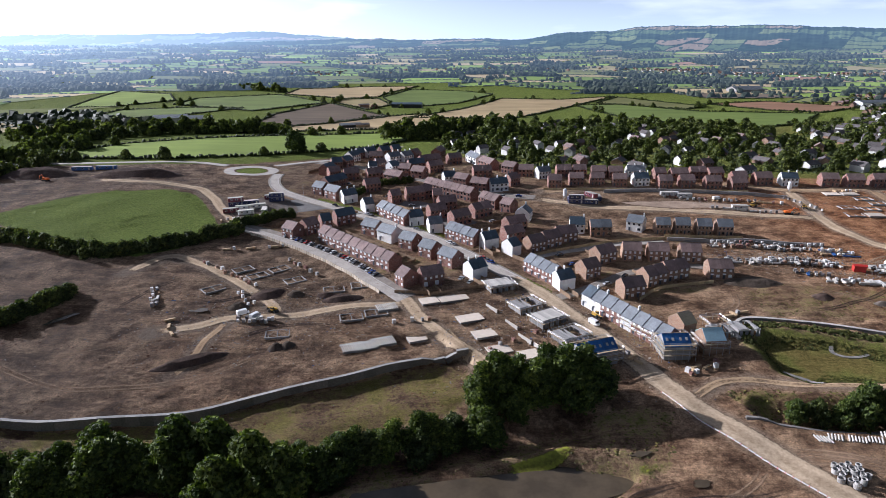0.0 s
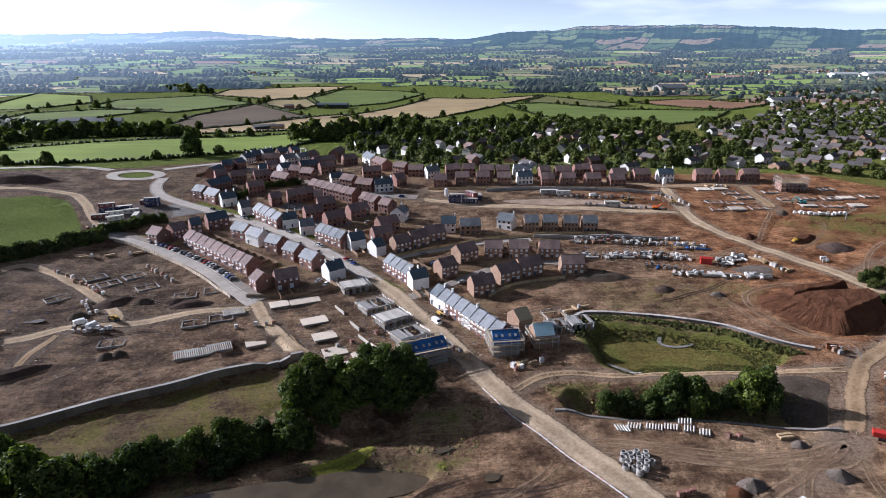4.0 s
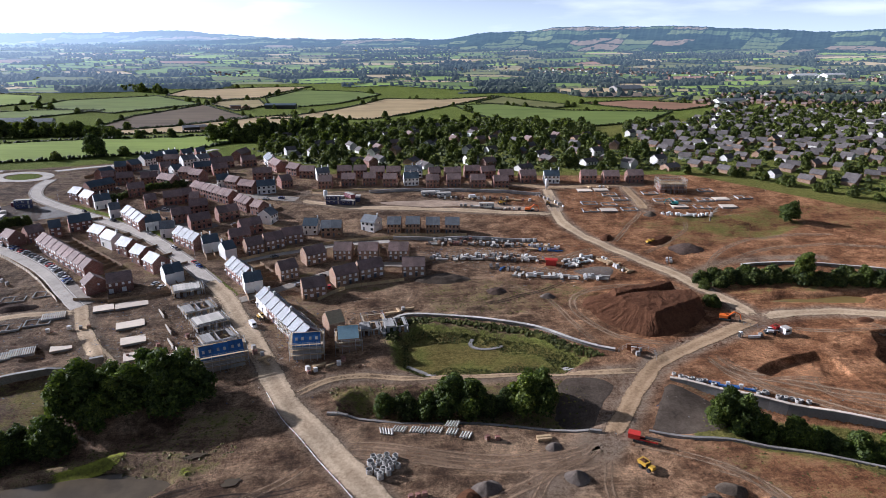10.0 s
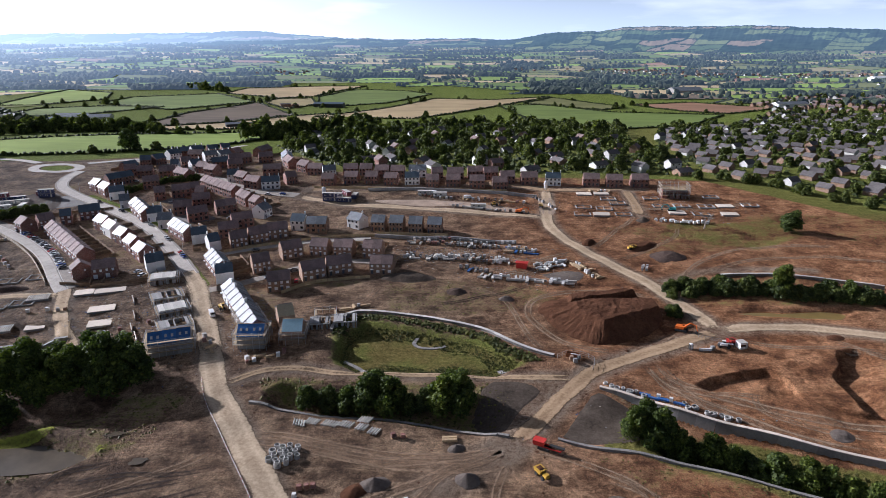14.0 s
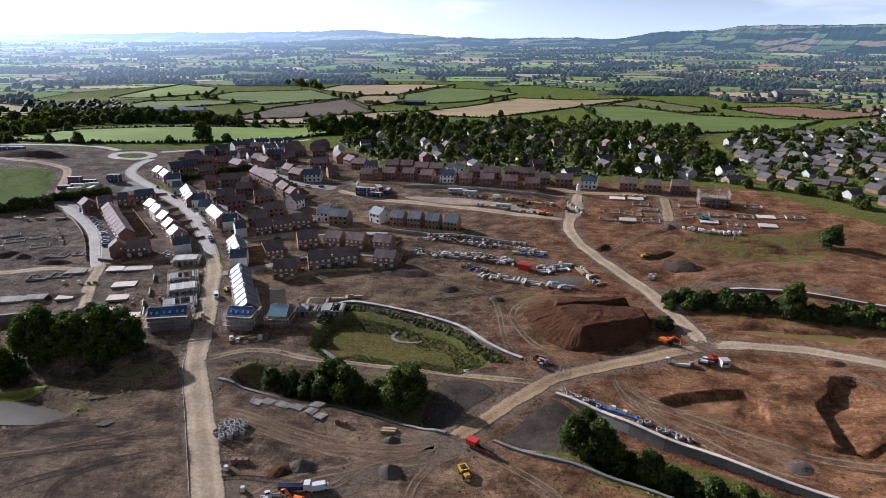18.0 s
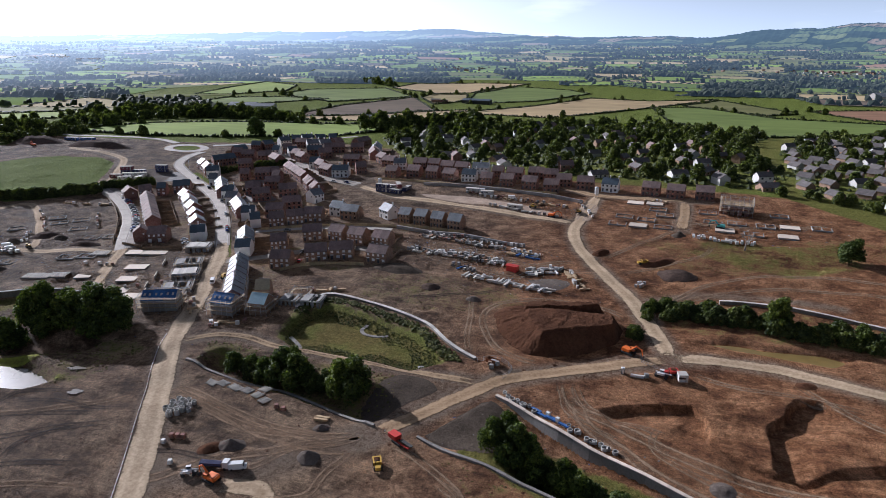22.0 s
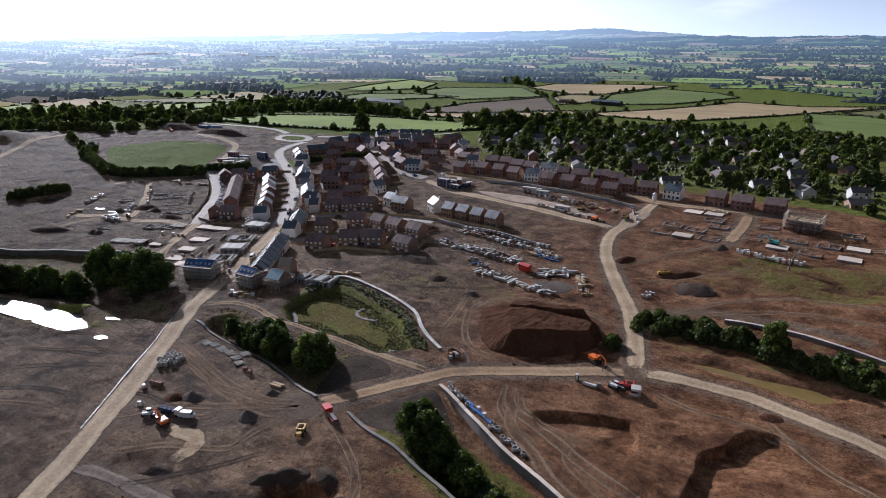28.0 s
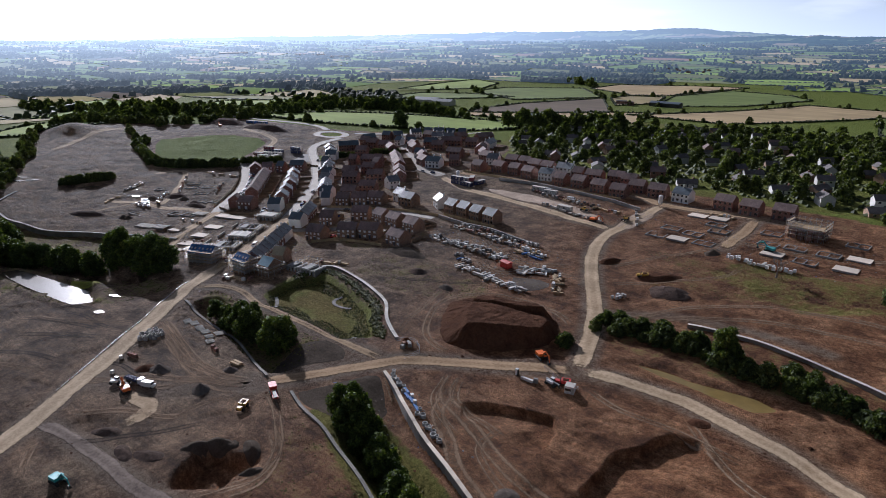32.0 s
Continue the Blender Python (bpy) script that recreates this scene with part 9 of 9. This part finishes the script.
def build_skip():
    root = thing("rubbish_skip", "rusty open steel skip beside the mesh fence", "skip", "skips")
    bpart("floor_plate", root, "rust", [(0, 0, 0.2, 4.0, 1.9, 0.12)])
    for q in (-1, 1):
        bpart("side_plate", root, "rust", [(0, q * 1.0, 0.9, 4.6, 0.1, 1.4)])
        bpart("end_plate", root, "rust", [(q * 2.2, 0, 0.9, 0.1, 1.95, 1.4)])
    bpart("load", root, "block", [(0.4, 0.1, 1.0, 2.8, 1.5, 0.7, 8, 0.6)])
    return root


def build_toilet():
    root = thing("portable_toilet", "dark green portable toilet with a white roof", "toilet", "site welfare")
    bpart("body", root, "darkmetal", [(0, 0, 1.05, 1.15, 1.15, 2.1, 0, 0.96)])
    bpart("roof", root, "whitepaint", [(0, 0, 2.2, 1.25, 1.25, 0.22, 0, 0.7)])
    bpart("door", root, "pvc", [(0, -0.58, 1.05, 0.75, 0.05, 1.9)])
    return root


def put(key, fn, x, y, ang, z=0.1):
    place(key, fn, pose(x, y, at(x, y, z), 0, 0, ang))


put("exc_o", lambda: build_excavator("orange", "orange crawler excavator on red earth"), 250.3, 217.5, -30)
put("exc_t", lambda: build_excavator("teal", "teal crawler excavator beside the track"), 173, 87, 10)
put("exc_o", None, 200, 357, -10)
put("exc_t", None, 205, 88, 160)
put("exc_t", None, 290, 356, 170)
put("exc_o", None, -268, 420, 160)
put("dump_y", lambda: build_dumper("yellow", "yellow site dumper loaded with earth"), 186, 138.4, 120)
put("dump_r", lambda: build_dumper("redpaint", "red site dumper parked by the track"), 264.6, 207, 20)
put("dump_y", None, 252, 300, 30)
put("tele_y", lambda: build_telehandler("yellow", "yellow telehandler with lowered forks"), 62, 238, -60)
put("tele_w", lambda: build_telehandler("whitepaint", "white telehandler beside stored material"), 135.5, 120.8, 30)
put("truck", lambda: build_pipe_truck("flatbed truck carrying long dark blue pipes"), 141.5, 124.8, 12)
put("exc_m", lambda: build_excavator("orange", "small orange excavator among parked machines", 0.8), 143.5, 120.2, 170)
put("skip", lambda: build_skip(), 204.5, 198.2, -20)
put("toilet", lambda: build_toilet(), 249.2, 203.6, 10)
put("cab_small", lambda: build_cabin("whitewrap", "small white welfare cabin on red earth", 3.0), 268.4, 205.2, 15)
heap("earth_mound", 307, 212, 3.4, 2.2, 0.9, 0.1, "spoil", "small fresh mound of red earth")
put("tele_y", None, 186, 372, 5)
put("tele_w", None, 261.8, 204.8, -10)
put("tele_y", None, -72, 246, 150)
put("tele_y", None, 214, 366, 80)
put("screen", lambda: build_screener("long red screening machine on tracks"), 188.5, 149, -28)
put("red_shed", lambda: build_barn(5.0, 3.2, 2.4, "redpaint", "redpaint", "small red steel store hut beside stacked materials"), 194, 279, -15)
put("van", lambda: build_van("white van parked on the dusty track"), 148, 126.2, 25)
for x, y, a in ((-84, 243, 40), (-78, 240, 60), (60, 232, -60), (148, 396, 0), (170, 386, 10)):
    put("van", None, x, y, a)
CABINS = (("cab_n", "navy", "navy blue steel site cabin"), ("cab_m", "maroon", "maroon steel site cabin"), ("cab_w", "whitewrap", "white steel site cabin"), ("cab_g", "concrete", "pale grey site cabin"))
for k, x, y, a, z in ((0, 82, 384, -4, 0), (0, 91, 383.5, -4, 0), (0, 82, 388, -4, 0), (1, 92, 388, -60, 2.72), (0, 82, 384, -4, 2.72), (2, 84, 391.5, -4, 0), (0, 97, 390, 86, 0), (2, 142, 394, 0, 0), (2, 152, 392, 2, 0), (3, 176, 367, -6, 0),
                      (0, -128, 380, 20, 0), (1, -128, 380, 20, 2.72), (0, -120, 384, 20, 0), (2, -122, 374, 20, 0), (3, -114, 378, 22, 0), (1, -110, 396, 10, 0), (0, -106, 392, 10, 2.72), (0, -106, 392, 10, 0), (2, -118, 366, 25, 0), (1, -128, 369, 20, 0), (3, -108, 370, 100, 0)):
    key, mt, words = CABINS[k]
    place(key, lambda: build_cabin(mt, words), pose(x, y, at(x, y, 0.15 + z), 0, 0, a))
place("cab_container", lambda: build_cabin("bluewrap", "pale blue works unit on the far yard", 14), pose(-262, 455, at(-262, 455, 0.1), 0, 0, 5))
place("cab_container", None, pose(-246, 458, at(-246, 458, 0.1), 0, 0, 8))


def build_silo():
    root = thing("mortar_silo", "tall white mortar silo on steel legs", "silo", "silos")
    bm = bmesh.new()
    tube(bm, (0, 0, 2.6), (0, 0, 6.6), 1.25, n=16)
    tube(bm, (0, 0, 1.2), (0, 0, 2.6), 0.3, 1.25, 16)
    tube(bm, (0, 0, 6.6), (0, 0, 7.1), 1.25, 0.4, 16)
    part("tank", bm, M["whitepaint"], root)
    for a in (45, 135, 225, 315):
        c, s = math.cos(radians(a)), math.sin(radians(a))
        tpart("leg", root, "steel", [((c * 1.2, s * 1.2, -0.2), (c * 1.1, s * 1.1, 3.2), 0.08)], 6)
    return root


place("silo", build_silo, pose(221, 398, at(221, 398)))
place("silo", None, pose(76.5, 392, at(76.5, 392)))
cars = ["silver", "black", "white", "blue", "grey", "red", "silver", "white", "grey", "black"]


def car(i, x, y, a):
    col = cars[i % len(cars)]
    put(("car", col), lambda: build_car("car_" + col, f"{col} hatchback parked on the asphalt"), x, y, a, 0.2)


line = offset_line(curve_points(CRESCENT, 2.7), 5.0)
for i in range(10, 36):
    if i % 6 != 5 and i < len(line):
        car(i, *line[i], -40 + (i % 3) * 4 + 90)
line = offset_line(curve_points(AVENUE, 3.0), -2.3)
for i, k in enumerate((8, 9, 10, 18, 19, 28, 40, 41, 50)):
    if k < len(line):
        car(i + 3, *line[k], 132)
for i, (x, y, a) in enumerate(((74, 268, 20), (84, 276, 50), (96, 281, 10), (62, 290, 30), (58, 302, 30), (20, 372, 20), (28, 352, 20), (-20, 384, 10), (-36, 402, 20), (-62, 410, 60), (-66, 432, 30), (-14, 366, 100), (38, 398, -30), (48, 398, -10), (-30, 372, 20), (88, 264, 100), (8, 276, 60), (12, 272, 60))):
    car(i, x, y, a)


# ---- fences, barriers, lamps ----
def railing(pts, step, mat, high, lab, post_mat=None, solid=True):
    root = thing("site_fence", lab, "fence", "site fences")
    line = curve_points(pts, step)
    x0, y0 = line[0]
    z0 = at(x0, y0)
    root.location = (x0, y0, z0)
    for a, b in zip(line[:-1], line[1:]):
        m = (a + b) / 2
        L = float(np.hypot(*(b - a)))
        ang = math.degrees(math.atan2(b[1] - a[1], b[0] - a[0]))
        bx = [(0, 0, high * 0.5, L - 0.3, 0.06, high * 0.9)] if solid else [(0, 0, high * 0.95, L, 0.07, 0.09), (0, 0, high * 0.5, L, 0.06, 0.09), (0, 0, 0.15, L, 0.06, 0.09)]
        o = bpart("panel", root, mat, bx)
        o.matrix_local = pose(m[0] - x0, m[1] - y0, at(m[0], m[1]) - z0, 0, 0, ang)
        o = bpart("post", root, post_mat or mat, [(0, 0, high * 0.5 - 0.1, 0.14, 0.14, high + 0.3)])
        o.matrix_local = pose(a[0] - x0, a[1] - y0, at(a[0], a[1]) - z0, 0, 0, ang)
    return root


railing([(-106, 333), (-97.5, 328.5), (-77.5, 314), (-56, 294.5), (-33.5, 268), (-29, 262)], 1.9, "creamfence", 1.8, "cream timber panel fence along the asphalt crescent", "fence")
railing([(-22, 262), (0, 262), (18, 268)], 2.4, "fence", 1.6, "dark timber fence along the house gardens")
railing([(-98, 347), (-80, 360), (-52, 372)], 2.4, "fence", 1.7, "brown timber fence behind brick houses")
railing([(42, 300), (55, 306.5), (70, 312), (92, 319), (118, 322)], 2.4, "newfence", 1.7, "pale new timber fence along the curving road")
railing([(118, 325), (136, 323), (158, 321)], 2.4, "newfence", 1.7, "new timber fence behind buff houses")
railing([(84, 252), (95, 262), (110, 266), (122, 268)], 2.4, "newfence", 1.7, "pale new timber fence round gardens")
railing([(66, 412), (98, 410), (150, 404), (196, 400)], 3.0, "newfence", 1.6, "timber garden fence above the compound wall")
railing([(72.5, 186), (79, 172.5), (91, 154), (101, 138.5), (112.5, 120.5), (121.5, 106)], 2.2, "pvc", 0.5, "low white and red barriers along the haul road", "redplastic", False)
railing([(199, 198), (205, 201), (212, 196), (210, 190)], 2.2, "steel", 1.6, "steel mesh site fence round a sump", "steel", False)
railing([(214, 176), (222, 171)], 2.2, "timber", 1.1, "timber edge rail above the concrete wall", "timber", False)
railing([(255, 212), (262, 209), (270, 208)], 2.4, "steel", 1.2, "steel barriers beside parked machines", "steel", False)
railing([(2, 228), (10, 212), (14, 202)], 2.4, "timber", 1.0, "low timber rail along the track", "timber", False)
for f in (0.15, 0.3, 0.45, 0.6, 0.75, 0.9):
    line = curve_points(AVENUE, 2.0)
    q = offset_line(line, -5.0)[int(f * (len(line) - 1))]

    def build_lamp():
        root = thing("street_lamp", "slim galvanised street lamp on the pavement", "street lamp", "street lamps")
        tpart("pole", root, "steel", [((0, 0, -0.3), (0, 0, 7.0), 0.08, 0.05)], 8)
        tpart("arm", root, "steel", [((0, 0, 6.95), (1.0, 0, 7.15), 0.04)], 6)
        bpart("lamp_head", root, "darkmetal", [(1.2, 0, 7.15, 0.6, 0.22, 0.1)])
        return root

    place("lamp", build_lamp, pose(q[0], q[1], at(*q), 0, 0, 40))


def build_dead_tree():
    root = thing("dead_tree", "bare grey dead tree with forked branches", "tree", "dead trees")
    bm = bmesh.new()
    rng = np.random.default_rng(4)

    def grow(p, d, L, r, depth):
        q = p + d * L
        tube(bm, p, q, r, r * 0.6, 6)
        if depth:
            for k in range(3):
                e = (d + Vector(rng.normal(size=3) * 0.55)).normalized()
                e.z = abs(e.z) * 0.8 + 0.15
                grow(q, e.normalized(), L * rng.uniform(0.55, 0.8), r * 0.58, depth - 1)

    grow(Vector((0, 0, -0.5)), Vector((0.05, 0, 1)), 4.2, 0.5, 4)
    part("trunk", bm, M["deadwood"], root)
    return root


place("dead", build_dead_tree, pose(299.5, 329, at(299.5, 329)))


for i, (x, y, a, L, D, h, wl, rf, words) in enumerate(((-66, 1164, -5, 54, 16, 6, "darkmetal", "blueslate", "long dark barn with a blue-grey roof"), (-142, 1150, 20, 18, 10, 5, "tanbrick", "oldroof", "old farm building with a grey roof"), (-122, 1140, 80, 14, 9, 5, "brick", "rooftile", "brick farmhouse with a brown roof"),
                                                       (-375, 885, 10, 44, 22, 6, "concrete", "slate", "wide pale grey farm shed"), (-335, 880, 12, 34, 20, 6, "concrete", "slate", "grey farm shed among trees"), (-388, 845, -5, 24, 14, 5, "darkmetal", "blueslate", "dark farm shed by the hedge"),
                                                       (1402, 1901, 8, 90, 30, 8, "pvc", "whitepaint", "long white warehouse on the edge of the town"), (1484, 1880, 8, 70, 30, 8, "pvc", "whitepaint", "white warehouse beside the town"), (692, 1500, 10, 70, 40, 6, "block", "slate", "wide grey shed on the plain"), (745, 1128, 12, 60, 20, 6, "pvc", "slate", "long pale works shed among trees"),
                                                       (-2199, 2140, 45, 150, 26, 6, "pvc", "whitepaint", "long white glasshouses on the plain"), (-1989, 2135, 45, 90, 24, 6, "pvc", "whitepaint", "white glasshouses on the plain"), (-2626, 1985, 50, 150, 24, 6, "pvc", "whitepaint", "row of white polytunnels on the plain"),
                                                       (-118, 808, 25, 26, 12, 4, "darkmetal", "slate", "low grey barn beside the pasture"), (-104, 812, 25, 18, 10, 4, "timber", "oldroof", "small timber barn beside the pasture"))):
    put(("barn", i), lambda: build_barn(L, D, h, wl, rf, words), x, y, a, 0.3)

# scattered offcuts, blocks and boards on the working ground
pts, siz = [], []
DEBRIS = [((-60, 245), 60, 42, 1000), ((18, 232), 26, 28, 600), ((60, 225), 45, 30, 800), ((165, 296), 40, 14, 1000), ((195, 270), 30, 12, 300), ((180, 372), 45, 16, 500), ((290, 365), 50, 26, 500), ((230, 165), 30, 14, 60), ((-110, 370), 24, 26, 260), ((-105, 230), 40, 30, 260)]
for (cx, cy), rx, ry, n_ in DEBRIS:
    for k in range(n_):
        x, y = cx + RNG.normal() * rx * 0.55, cy + RNG.normal() * ry * 0.55
        pts.append((x, y))
        siz.append((RNG.gamma(2.0, 0.1) + 0.06, RNG.uniform(0.06, 0.22), RNG.uniform(0.04, 0.18), RNG.uniform(0, math.pi)))
pts, siz = np.array(pts), np.array(siz)
zz = height(pts[:, 0], pts[:, 1])
corner = np.array([(-1, -1, -0.3), (1, -1, -0.3), (1, 1, -0.3), (-1, 1, -0.3), (-1, -1, 1), (1, -1, 1), (1, 1, 1), (-1, 1, 1)])
cs, sn = np.cos(siz[:, 3])[:, None], np.sin(siz[:, 3])[:, None]
vx, vy = corner[None, :, 0] * siz[:, 0:1], corner[None, :, 1] * siz[:, 1:2]
vv = np.stack([vx * cs - vy * sn + pts[:, 0:1], vx * sn + vy * cs + pts[:, 1:2], corner[None, :, 2] * siz[:, 2:3] + zz[:, None] + 0.05], -1)
qd = np.array([(3, 2, 1, 0), (4, 5, 6, 7), (0, 1, 5, 4), (1, 2, 6, 5), (2, 3, 7, 6), (3, 0, 4, 7)])
ff = (qd[None] + (np.arange(len(pts)) * 8)[:, None, None]).reshape(-1, 4)
mi = np.repeat(RNG.choice(5, len(pts), p=(0.36, 0.26, 0.22, 0.12, 0.04)), 6)
debris = mesh_ob("rubble", vv.reshape(-1, 3), ff, [M["block"], M["timber"], M["newslab"], M["brick"], M["bluewrap"]], mat_index=mi.tolist())
tagged(debris, "scattered blocks, boards and offcuts on the earth", "rubble", kind="stuff")

# the stacks past the first three hundred, in one mesh
bm = bmesh.new()
mats = ["timber"] + sorted({PALLETS[e[0]][1] for e in EXTRA} - {"timber"})
for kind, x, y, a, k in EXTRA:
    shape, mt, h, words = PALLETS[kind]
    z, mi = at(x, y, 0.1), mats.index(mt)
    box(bm, (x, y, z + 0.08 * k), (1.2 * k, 1.0 * k, 0.14 * k), a, 0)
    wide = (3.4, 0.85) if shape == "planks" else (1.1, 0.95)
    box(bm, (x, y, z + (0.15 + h / 2) * k), (wide[0] * k, wide[1] * k, h * k), a, mi, 0.8 if shape == "bag" else 0.97)
ob = part("stored_goods", bm, [M[m_] for m_ in mats], None)
tagged(ob, "stacked pallets, bags and timber stored about the site", "stacks", kind="stuff")
